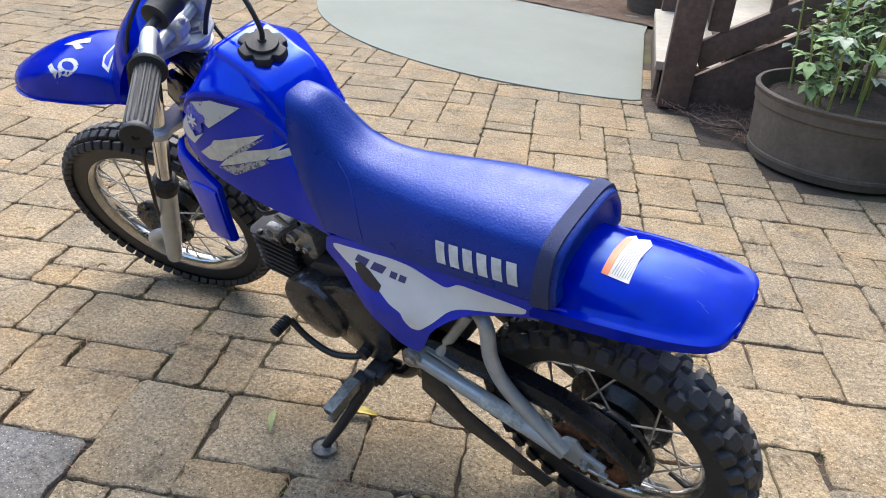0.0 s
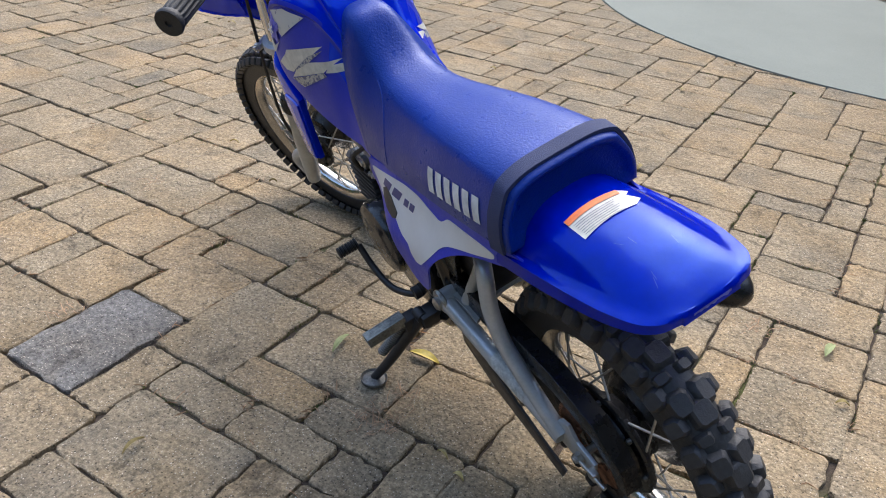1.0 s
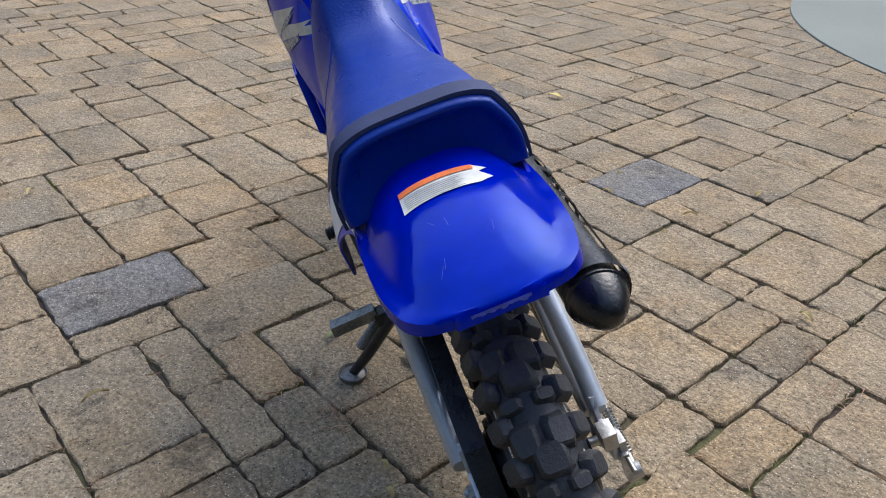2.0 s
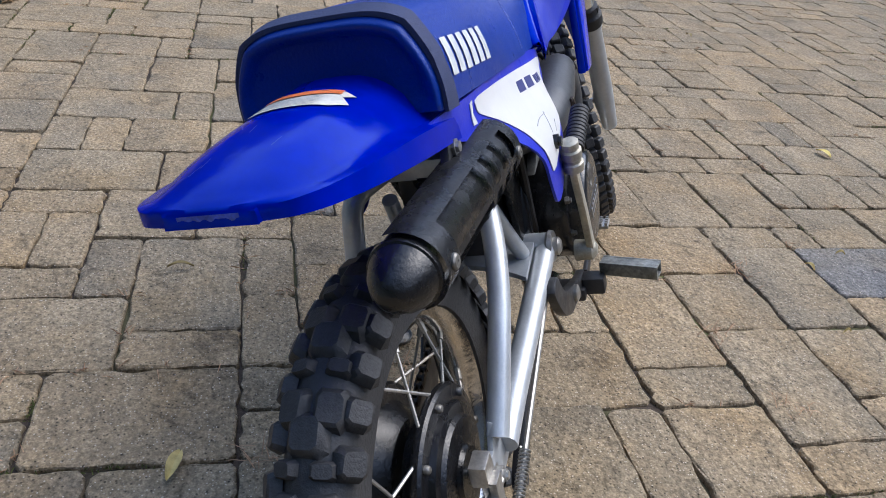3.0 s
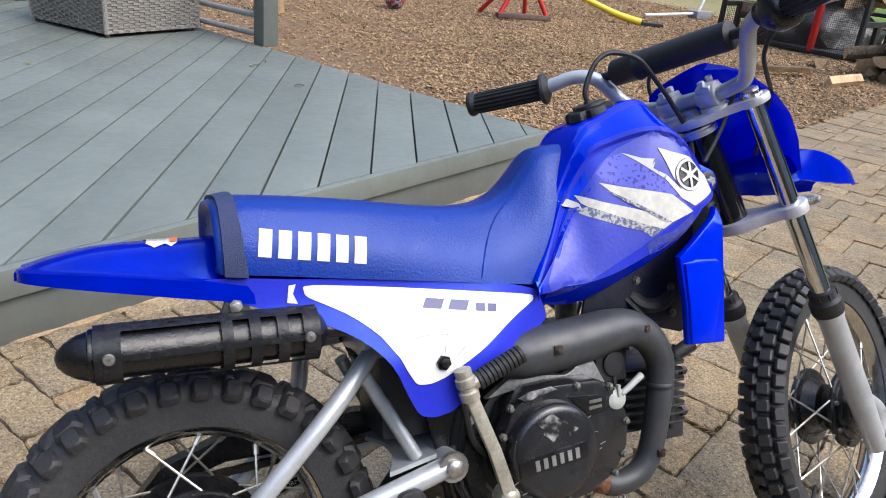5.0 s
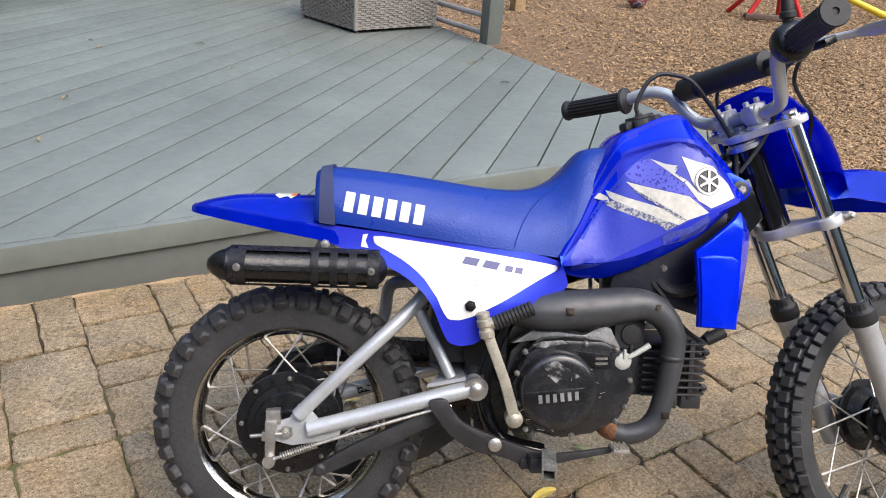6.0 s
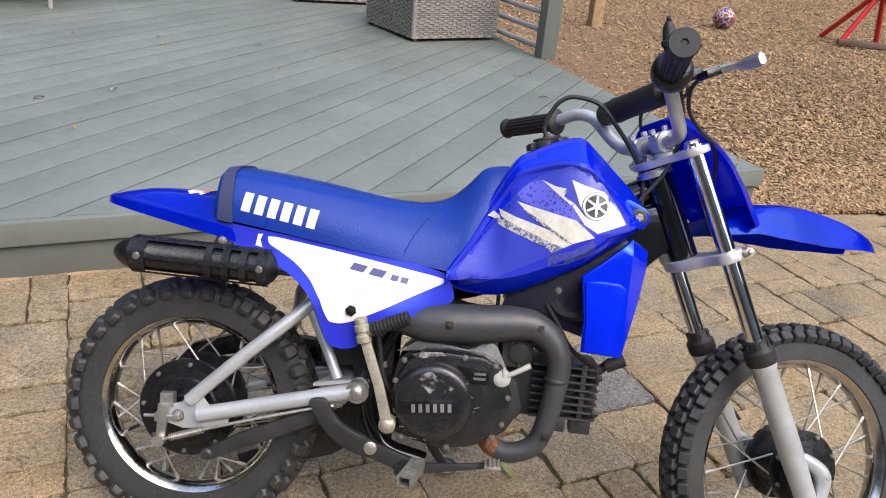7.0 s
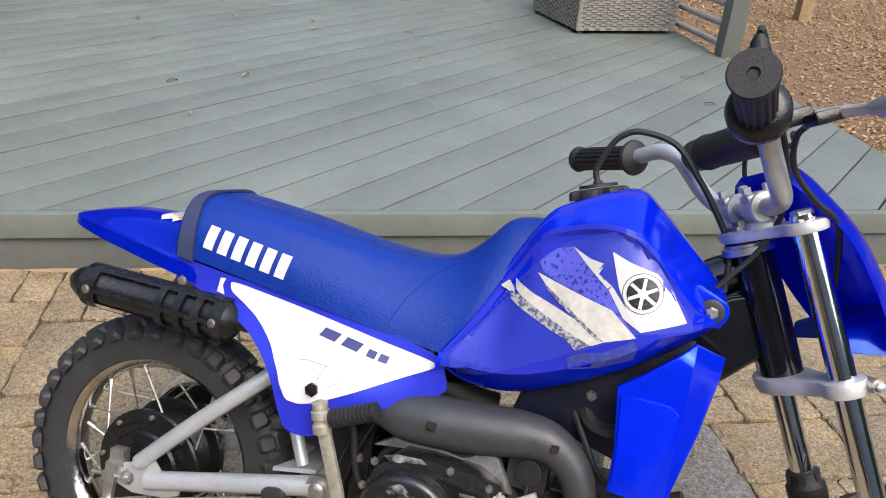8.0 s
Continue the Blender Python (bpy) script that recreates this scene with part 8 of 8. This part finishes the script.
# dark sheet thrown over part of the load
SHEET = mat("dark_wet_sheet", (0.030, 0.031, 0.028), 0.38, 0, (30, 0.2), (5, 0.4), (25, 0.01), rough_var=0.15)
bm = bmesh.new()
bmesh.ops.create_icosphere(bm, subdivisions=4, radius=1)
for v in bm.verts:
    n_ = v.co.copy()
    q = 1 + 0.20 * noise.noise(n_ * 2.2) + 0.10 * abs(noise.noise(n_ * 5.5))
    v.co = rx * n_.x * 0.62 * q + ry * n_.y * 0.62 * q + UPZ * max(-0.05, n_.z * 0.42 * q)
sheet = part("crumpled_sheet", bm, SHEET, None, "", None, 45)
sheet.location = RA.lerp(RB, 0.45) + ry * 0.80 + UPZ * 0.075
tagged(sheet, "dark crumpled plastic sheet lying in the log rack", "plastic sheet")
for k in range(40):
    f, o, lay = rnd.uniform(0.20, 0.80), rnd.uniform(0.28, DEEP - 0.25), k % 4
    c = RA.lerp(RB, f) + ry * o + Vector((0, 0, 0.115 + 0.165 * lay))
    d = (rx * rnd.uniform(0.5, 1) + ry * rnd.uniform(-0.7, 0.7)).normalized() * 0.22
    log("log", c - d, c + d, rnd.uniform(0.08, 0.13), "cut log lying in the black rack", "logs in the rack", rnd.random() < 0.3)
# woodpile behind the fire pit
for k in range(190):
    f = rnd.random()
    lay = rnd.random() ** 1.3
    c = Vector((6.15 + 2.4 * f, 3.80 - 0.75 * f + rnd.gauss(0, 0.30 * (1 - lay) + 0.10), 0.05 + 0.50 * lay * (0.65 + 0.35 * math.sin(3 * f + 0.6))))
    q = rnd.uniform(-1.3, 1.3) + 0.5
    d = Vector((math.cos(q), math.sin(q) * 0.9, rnd.uniform(-0.35, 0.35))).normalized() * rnd.uniform(0.19, 0.30)
    log("firewood", c - d, c + d, rnd.uniform(0.065, 0.13), "split firewood log with pale wood and grey bark in the pile", "woodpile", rnd.random() < 0.95)
for p, q, r in (((5.55, 3.15, 0.05), (6.1, 3.05, 0.05), 0.05), ((5.2, 3.6, 0.05), (5.75, 3.75, 0.05), 0.06), ((5.9, 3.35, 0.06), (6.4, 3.15, 0.07), 0.06), ((4.9, 4.1, 0.05), (5.4, 4.0, 0.05), 0.05)):
    log("firewood", p, q, r, "split firewood log lying beside the pile", "woodpile", True)

# round fire pit of stacked stone blocks
def layered(m, squash):
    """Lays a material's noise in flat beds."""
    N, L = m.node_tree.nodes, m.node_tree.links
    for n in [q for q in N if q.type == 'TEX_NOISE']:
        src = n.inputs["Vector"].links[0].from_socket
        mp = N.new("ShaderNodeMapping")
        mp.inputs["Scale"].default_value = (1, 1, squash)
        L.new(src, mp.inputs["Vector"])
        L.new(mp.outputs[0], n.inputs["Vector"])
    return m


PIT_STONE = layered(mat("split_face_stone", (0.37, 0.32, 0.245), 0.9, 0, (70, 0.3), (7, 0.35), (9, 0.03), rand=0.12), 6)
WALL_STONE = mat("field_stone", (0.25, 0.185, 0.13), 0.9, 0, (20, 0.3), (3, 0.4), (12, 0.03), rand=0.3)
PIT, PR = Vector((5.98, 1.44, 0)), 0.965
pit = tagged(new("fire_pit"), "round fire pit of stacked brownish grey stone blocks on the patio", "fire pit")
for lay in range(3):
    z0, hh = (0.0, 0.113, 0.226)[lay], (0.109, 0.109, 0.118)[lay]
    cuts = [0.15 * lay]
    while cuts[-1] < 2 * math.pi + 0.15 * lay - 0.30:
        cuts.append(cuts[-1] + rnd.choice((0.20, 0.30, 0.36, 0.42) if lay < 2 else (0.36, 0.42)))
    cuts = cuts[:-1] + [2 * math.pi + 0.15 * lay]
    for a0, a1 in zip(cuts, cuts[1:]):
        a0, a1 = a0 + 0.004, a1 - rnd.uniform(0.004, 0.012)
        ro, ri, top = PR + (0.018 if lay == 2 else rnd.uniform(-0.014, 0.012)), PR - 0.27, hh + rnd.uniform(-0.004, 0.003)
        bm = bmesh.new()
        ring2 = []
        split_at, depth_ = rnd.uniform(0.3, 0.7), rnd.uniform(0.004, 0.016)
        for f_, b_ in ((0.0, 0.012), (0.09, 0.002), (split_at - 0.06, 0.0), (split_at, depth_ * 0.6), (split_at + 0.05, -0.004), (0.90, 0.002), (1.0, 0.012)):
            z = z0 + top * f_
            sec = []
            for q in range(9):
                ang = a0 + (a1 - a0) * q / 8
                r = ro - b_ - (0.012 if q in (0, 8) else 0) + rnd.uniform(-0.006, 0.006)
                sec.append(bm.verts.new(PIT + Vector((math.cos(ang) * r, math.sin(ang) * r, z + (rnd.uniform(-0.003, 0.003) if 0 < f_ < 1 else 0)))))
            for ang in (a1, (a0 + a1) / 2, a0):
                sec.append(bm.verts.new(PIT + Vector((math.cos(ang) * ri, math.sin(ang) * ri, z))))
            ring2.append(sec)
        skin(bm, ring2)
        part("stone", bm, PIT_STONE, pit, "", None, 14)
bm = bmesh.new()
lathe(bm, [(0.01, 0.09), (0.4, 0.10), (0.69, 0.07)], PIT, (0, 0, 1), 30)
ASH = mat("ash", (0.10, 0.095, 0.09), 0.95, 0, (90, 0.4), (6, 0.3), (70, 0.01))
part("ash", bm, ASH, pit, "grey ash")
# things in and on the pit
grate = tagged(new("fire_grate"), "black iron cooking grate resting on the fire pit", "grate")
GA, GB, GC, GD = Vector((5.18, 1.46, 0.425)), Vector((6.58, 1.26, 0.495)), Vector((5.75, 1.80, 0.44)), Vector((7.02, 1.27, 0.60))
for a, b, r in ((GA, GB, 0.012), (GC, GD, 0.012), (GA, GC, 0.012), (GB, GD, 0.014), (GA, GA - Vector((0, 0, 0.085)), 0.011), (GA.lerp(GB, 0.42), GA.lerp(GB, 0.42) - Vector((0, 0, 0.36)), 0.011), (GB, GB - Vector((0, 0, 0.15)), 0.011)):
    bm = bmesh.new()
    rod(bm, a, b, r, None, 8)
    part("bar", bm, BLACK_ROUGH, grate)
rackm = tagged(new("wire_rack"), "bent grey metal rack lying on the fire pit wall", "rack")
RGREY = mat("dull_grey_metal", (0.20, 0.20, 0.20), 0.45, 0.6, (80, 0.2), (10, 0.2))
for a, b in (((5.05, 2.25, 0.40), (6.1, 2.75, 0.44)), ((5.25, 2.0, 0.40), (6.3, 2.5, 0.44)), ((5.05, 2.25, 0.40), (5.25, 2.0, 0.40)), ((6.1, 2.75, 0.44), (6.3, 2.5, 0.44)), ((5.4, 2.42, 0.41), (5.6, 2.17, 0.41)), ((5.75, 2.58, 0.42), (5.95, 2.33, 0.42))):
    bm = bmesh.new()
    rod(bm, a, b, 0.016, None, 8)
    part("bar", bm, RGREY, rackm)
# crumpled bag and a small box
BAGM = mat("thin_white_plastic", (0.78, 0.76, 0.76), 0.4, 0, (40, 0.05), (6, 0.1), (30, 0.006))
PINK = mat("pink_print", (0.70, 0.22, 0.27), 0.45, 0, (40, 0.1), (8, 0.2))
bm = bmesh.new()
bmesh.ops.create_icosphere(bm, subdivisions=5, radius=1)
for v in bm.verts:
    n_ = v.co.copy()
    q = 1 + 0.16 * noise.noise(n_ * 1.9) + 0.05 * abs(noise.noise(n_ * 5 + Vector((3, 0, 0)))) - 0.05 * abs(noise.noise(n_ * 9 + Vector((0, 5, 0))))
    v.co = Vector((n_.x * 0.27, n_.y * 0.24, n_.z * 0.20 if n_.z > -0.5 else -0.10)) * q
for f in bm.faces:
    c = f.calc_center_median()
    away = (c - Vector((-0.12, -0.06, 0.16))).length + 0.02 * noise.noise(c * 9)
    if c.z > -0.02 and away < 0.26 and math.sin(85 * away + 1.0) > -0.1:
        f.material_index = 1
bag = part("plastic_bag", bm, [BAGM, PINK], None, "", None, 60)
bag.location = (6.45, 1.55, 0.385)
tagged(bag, "crumpled white plastic bag with pink print on the fire pit", "bag")
bm = bmesh.new()
bmesh.ops.create_icosphere(bm, subdivisions=4, radius=1)
for v in bm.verts:
    n_ = v.co.copy()
    v.co = Vector((n_.x * 0.26, n_.y * 0.18, max(-0.05, n_.z * 0.08))) * (1 + 0.14 * noise.noise(n_ * 2.1) + 0.07 * abs(noise.noise(n_ * 5)))
bag2 = part("plastic_bag", bm, BAGM, None, "", None, 60)
bag2.location = (5.95, 1.75, 0.40)
tagged(bag2, "flat crumpled white plastic bag on the fire pit", "bag")
bm = bmesh.new()
box(bm, (6.74, 1.10, 0.396), (0.22, 0.12, 0.10), 0.004, Matrix.Rotation(radians(-15), 4, 'Z'))
bx = tagged(part("cardboard_box", bm, mat("orange_card", (0.72, 0.36, 0.05), 0.6, 0, (50, 0.1), (6, 0.2))), "small orange cardboard box on the fire pit wall", "box")
bm = bmesh.new()
box(bm, (6.71, 1.035, 0.400), (0.07, 0.006, 0.05), 0, Matrix.Rotation(radians(-15), 4, 'Z'))
part("print", bm, BLACK, bx)

# ball, wooden stake
bm = bmesh.new()
bmesh.ops.create_icosphere(bm, subdivisions=4, radius=0.11)
for f in bm.faces:
    c = f.calc_center_median().normalized()
    v = noise.noise(c * 2.6 + Vector((7, 1, 0)))
    f.material_index = 1 if v > 0.12 else (2 if v < -0.22 else 0)
ball = part("ball", bm, [mat("faded_ball", (0.42, 0.33, 0.28), 0.6, 0, (30, 0.2), (9, 0.3)), mat("maroon_ball", (0.20, 0.045, 0.05), 0.6, 0, (30, 0.2)), NAVY_DECAL], None, "", None, 60)
ball.location = (2.97, 7.43, 0.115)
tagged(ball, "faded cream, maroon and navy ball on the wood chips", "ball")
bm = bmesh.new()
box(bm, (1.54, 6.72, 0.45), (0.11, 0.11, 0.90), 0.005, Matrix.Rotation(radians(20), 4, 'Z'))
tagged(part("wooden_post", bm, mat("raw_pine", (0.36, 0.25, 0.13), 0.8, 0, (30, 0.2), (5, 0.25), (60, 0.002))), "raw pine post standing in the wood chips", "post")

# board fence behind the chips, lawn and stone wall far off
FENCE = mat("dark_fence_wood", (0.060, 0.042, 0.032), 0.85, 0, (30, 0.25), (3, 0.35), (50, 0.004), rand=0.3)
fence = tagged(new("board_fence"), "dark weathered board fence behind the wood chips", "fence")
rnd = random.Random(17)
F0, F1 = Vector((-6, 13.4, 0)), Vector((9.6, 12.8, 0))
for k in range(112):
    bm = bmesh.new()
    c = F0.lerp(F1, (k + 0.5) / 112)
    box(bm, c + Vector((0, rnd.uniform(-0.005, 0.005), 0.86)), (0.132, 0.02, 1.70 + rnd.uniform(-0.02, 0.02)), 0.003)
    part("board", bm, FENCE, fence)
for z in (0.35, 1.35):
    bm = bmesh.new()
    rod(bm, F0 + Vector((0, 0.05, z)), F1 + Vector((0, 0.05, z)), 0.04, None, 4)
    part("rail", bm, FENCE, fence)
bm = bmesh.new()
GN = 40
rows = []
for i in range(GN):
    x = 8.2 + 40 * (i / (GN - 1)) ** 1.5
    rows.append([bm.verts.new((x + (0.0 if i else 0.5 * math.sin(j * 0.7)), -14 + 34 * j / 30, 0.004 + 0.038 * (x - 8.2))) for j in range(31)])
skin(bm, rows, False)
tagged(part("lawn", bm, LAWN), "sunlit green lawn beyond the fire pit", "lawn", kind="structure")
gv, gf = [], []
rnd = random.Random(6)
for k in range(22000):
    x, y = 8.3 + 14 * rnd.random() ** 1.6, rnd.uniform(-3, 9)
    z = 0.004 + 0.038 * (x - 8.2)
    a, h = rnd.uniform(0, 6.28), rnd.uniform(0.008, 0.018)
    w = Vector((math.cos(a), math.sin(a), 0)) * 0.004
    t_ = Vector((rnd.uniform(-0.03, 0.03), rnd.uniform(-0.03, 0.03), h))
    o = len(gv)
    gv += [Vector((x, y, z)) - w, Vector((x, y, z)) + w, Vector((x, y, z)) + t_]
    gf.append((o, o + 1, o + 2))
me = bpy.data.meshes.new("grass")
me.from_pydata(gv, [], gf)
me.materials.append(GRASS)
tagged(new("grass", me), "short green grass blades", "grass", kind="stuff")
wall = tagged(new("stone_wall"), "low dry stone wall at the far side of the lawn", "wall")
rnd = random.Random(9)
for lay in range(5):
    x0 = -8.0
    while x0 < 16:
        w = rnd.uniform(0.35, 0.8)
        bm = bmesh.new()
        bmesh.ops.create_icosphere(bm, subdivisions=2, radius=1)
        for v in bm.verts:
            n_ = v.co.copy()
            v.co = Vector((n_.x * 0.22, n_.y * w * 0.55, n_.z * 0.16)) * (1 + 0.15 * noise.noise(n_ * 2 + Vector((x0, lay, 0))))
        ob = part("stone", bm, WALL_STONE, wall, "", None, 30)
        ob.location = (26.5, x0 + w / 2, 0.80 + 0.22 * lay)
        x0 += w

# unseen plain walls, added to block low sky and shape what the gloss reflects
SKY_BLOCK = mat("sky_block_green", (0.030, 0.042, 0.022), 0.95, 0, (2, 0.5), (0.4, 0.4))
for nm, c, sz in (("wall_north", (4, 17, 4.0), (60, 0.4, 8.0)), ("wall_east", (29.5, 2, 6.0), (0.4, 70, 12.0)), ("wall_west", (-16, 2, 8.0), (0.4, 60, 16.0))):
    bm = bmesh.new()
    box(bm, c, sz, 0)
    tagged(part(nm, bm, SKY_BLOCK), "tall dark green wall, unseen, added to block low sky light", "hedge", kind="structure")
# unseen pale wall, added to bounce light on to the patio side
BOUNCE = mat("pale_bounce", (0.30, 0.29, 0.27), 0.8, 0, (8, 0.06), (0.6, 0.1))
bm = bmesh.new()
box(bm, (0, -11, 3.6), (44, 0.4, 7.2), 0)
tagged(part("wall_south", bm, BOUNCE), "plain pale wall, unseen, added to block sky and bounce light", "house wall", kind="structure")

# ---- litter on the patio ----
rnd = random.Random(12)


def fallen_leaf(x, y, turn, size, colour, label, narrow=0.22):
    bm = bmesh.new()
    out = Vector((math.cos(turn), math.sin(turn), 0))
    side = Vector((-out.y, out.x, 0))
    rows = []
    for k in range(8):
        f = k / 7
        w = size * narrow * math.sin(math.pi * (0.04 + 0.92 * f)) ** 0.8
        c = Vector((x, y, 0.004)) + out * size * (f - 0.5) + Vector((0, 0, 0.008 * math.sin(3 * f)))
        c += side * 0.10 * size * (f - 0.5) ** 2
        rows.append([bm.verts.new(c - side * w / 2 + Vector((0, 0, 0.003))), bm.verts.new(c), bm.verts.new(c + side * w / 2 + Vector((0, 0, 0.004)))])
    skin(bm, rows, False)
    return tagged(part("fallen_leaf", bm, colour), label, "leaf", "fallen leaves")


GREEN_LEAF = mat("fading_green_leaf", (0.26, 0.29, 0.12), 0.6, 0, (90, 0.2))
YELLOW_LEAF = mat("yellow_leaf", (0.55, 0.42, 0.08), 0.6, 0, (90, 0.2))
fallen_leaf(0.585, 0.236, 2.2, 0.062, GREEN_LEAF, "narrow greenish fallen leaf on the pavers")
fallen_leaf(0.472, 0.112, 0.5, 0.065, YELLOW_LEAF, "yellow fallen leaf on the pavers", 0.32)
fallen_leaf(0.492, 0.639, 2.1, 0.045, DRY_LEAF, "dry narrow fallen leaf on the pavers")
fallen_leaf(1.773, -0.652, 0.8, 0.05, YELLOW_LEAF, "yellow fallen leaf on the pavers", 0.5)
fallen_leaf(0.09, 0.405, 0.2, 0.05, DRY_LEAF, "dry brown fallen leaf on the pavers", 0.35)
fallen_leaf(0.12, -0.62, 1.9, 0.055, GREEN_LEAF, "curled greenish fallen leaf on the pavers", 0.3)
for k in range(22):
    x, y = rnd.uniform(-0.4, 3.2), rnd.uniform(-1.6, 1.0)
    if paved(Vector((x, y, 0))):
        fallen_leaf(x, y, rnd.uniform(0, 6.28), rnd.uniform(0.018, 0.04), DRY_LEAF, "small dry fallen leaf on the pavers", rnd.uniform(0.25, 0.5))
for k in range(14):
    x, y = rnd.uniform(-2.2, 1.0), rnd.uniform(1.4, 3.4)
    lf = fallen_leaf(x, y, rnd.uniform(0, 6.28), rnd.uniform(0.03, 0.06), DRY_LEAF if k % 3 else BARK, "small dry leaf on the deck", 0.3)
    lf.location.z = 0.184


def tuft(x, y, n_, r, h, colour, name, label, cat):
    """Dry blades and needles in a joint."""
    bm = bmesh.new()
    for k in range(n_):
        a, q = rnd.uniform(0, 6.28), rnd.random() ** 0.6
        c = Vector((x + math.cos(a) * r * q, y + math.sin(a) * r * q, -0.004))
        b = rnd.uniform(0, 6.28)
        d = Vector((math.cos(b), math.sin(b), rnd.uniform(0.0, h))) * rnd.uniform(0.012, 0.035)
        w = Vector((-math.sin(b), math.cos(b), 0)) * 0.0007
        vs = [bm.verts.new(p) for p in (c - w, c + w, c + d * 0.6 + w + Vector((0, 0, 0.005)), c + d + Vector((0, 0, 0.003)), c + d * 0.6 - w + Vector((0, 0, 0.005)))]
        bm.faces.new(vs)
    return tagged(part(name, bm, colour), label, cat, "tufts in the joints", "stuff")


NEEDLES = mat("dry_needles", (0.36, 0.22, 0.12), 0.8, 0, None, None, None, island=0.3)
MOSS = mat("moss_blades", (0.12, 0.14, 0.035), 0.9, 0, None, None, None, island=0.3)
tuft(0.371, 0.262, 90, 0.045, 0.5, NEEDLES, "pine_needles", "clump of dry pine needles on the pavers", "pine needles")
for x, y in ((0.926, 0.681), (0.40, 0.20), (0.876, -0.179), (0.70, -0.30), (0.15, 0.30), (0.55, -0.42), (0.97, -0.36), (1.2, -0.1), (-0.1, 0.55), (0.25, -0.55), (-0.25, 0.5), (1.45, 0.4)):
    tuft(x, y, 26, 0.035, 0.6, NEEDLES, "dry_grass", "dry grass tuft in a paver joint", "grass")


def along_joints(name, label, cat, material, share, count, spread, length, lift):
    """Small blades lying or standing in the joints round the stones, in loose runs."""
    r_ = random.Random(len(name))
    bv, bf = [], []
    for c, size in pieces[:900]:
        if noise.noise(c * 1.6 + Vector((len(name), 0, 0))) + r_.uniform(-0.25, 0.25) < share:
            continue
        hx, hy = size[0] * MOD / 2, size[1] * MODV / 2
        if r_.random() < 0.5:
            mid, run = EU * (hx * r_.choice((-1, 1))), EV * hy
        else:
            mid, run = EV * (hy * r_.choice((-1, 1))), EU * hx
        at = r_.uniform(-0.9, 0.9)
        for _ in range(count):
            p = c + mid + run * min(1, max(-1, at + r_.gauss(0, 0.3))) + Vector((r_.gauss(0, spread), r_.gauss(0, spread), 0))
            p.z = rise(p) + lift[0]
            a = r_.uniform(0, 6.28)
            d = Vector((math.cos(a), math.sin(a), 0)) * r_.uniform(*length)
            d.z = r_.uniform(0.2, 1.0) * lift[1]
            w = Vector((-math.sin(a), math.cos(a), 0)) * 0.0007
            o = len(bv)
            bv += [p - w, p + w, p + d * 0.55 + w + Vector((0, 0, 0.002)), p + d, p + d * 0.55 - w + Vector((0, 0, 0.002))]
            bf.append((o, o + 1, o + 2, o + 3, o + 4))
    me = bpy.data.meshes.new(name)
    me.from_pydata(bv, [], bf)
    me.materials.append(material)
    tagged(new(name, me), label, cat, kind="stuff")


along_joints("joint_moss", "short green moss growing in the paver joints", "moss", MOSS, 0.10, 26, 0.0022, (0.003, 0.008), (-0.006, 0.008))
along_joints("joint_litter", "fine dry needles and rootlets in the paver joints", "plant litter", NEEDLES, 0.02, 6, 0.006, (0.008, 0.030), (0.001, 0.003))

# ---- the nearest pavers, stone by stone ----
DARK = [Vector((0.83, 0.63, 0)), Vector((1.10, -0.65, 0))]
stone_mesh = {}
for key, (vs, fs) in variants.items():
    me = bpy.data.meshes.new("paver")
    me.from_pydata(vs, [], fs)
    me.materials.append(PAVER)
    stone_mesh[key] = me
slate_of = {}
for d in DARK:
    slate_of[min(range(len(near_pavers)), key=lambda i: (near_pavers[i][3] - d).length - 0.02 * near_pavers[i][0][0] * near_pavers[i][0][1])] = True
for i, (s, k, m, c) in enumerate(near_pavers):
    me = stone_mesh[(s, k)]
    if i in slate_of:
        me = me.copy()
        me.materials[0] = SLATE
    ob = new("paver", me)
    ob.parent = pavement
    ob.matrix_basis = m
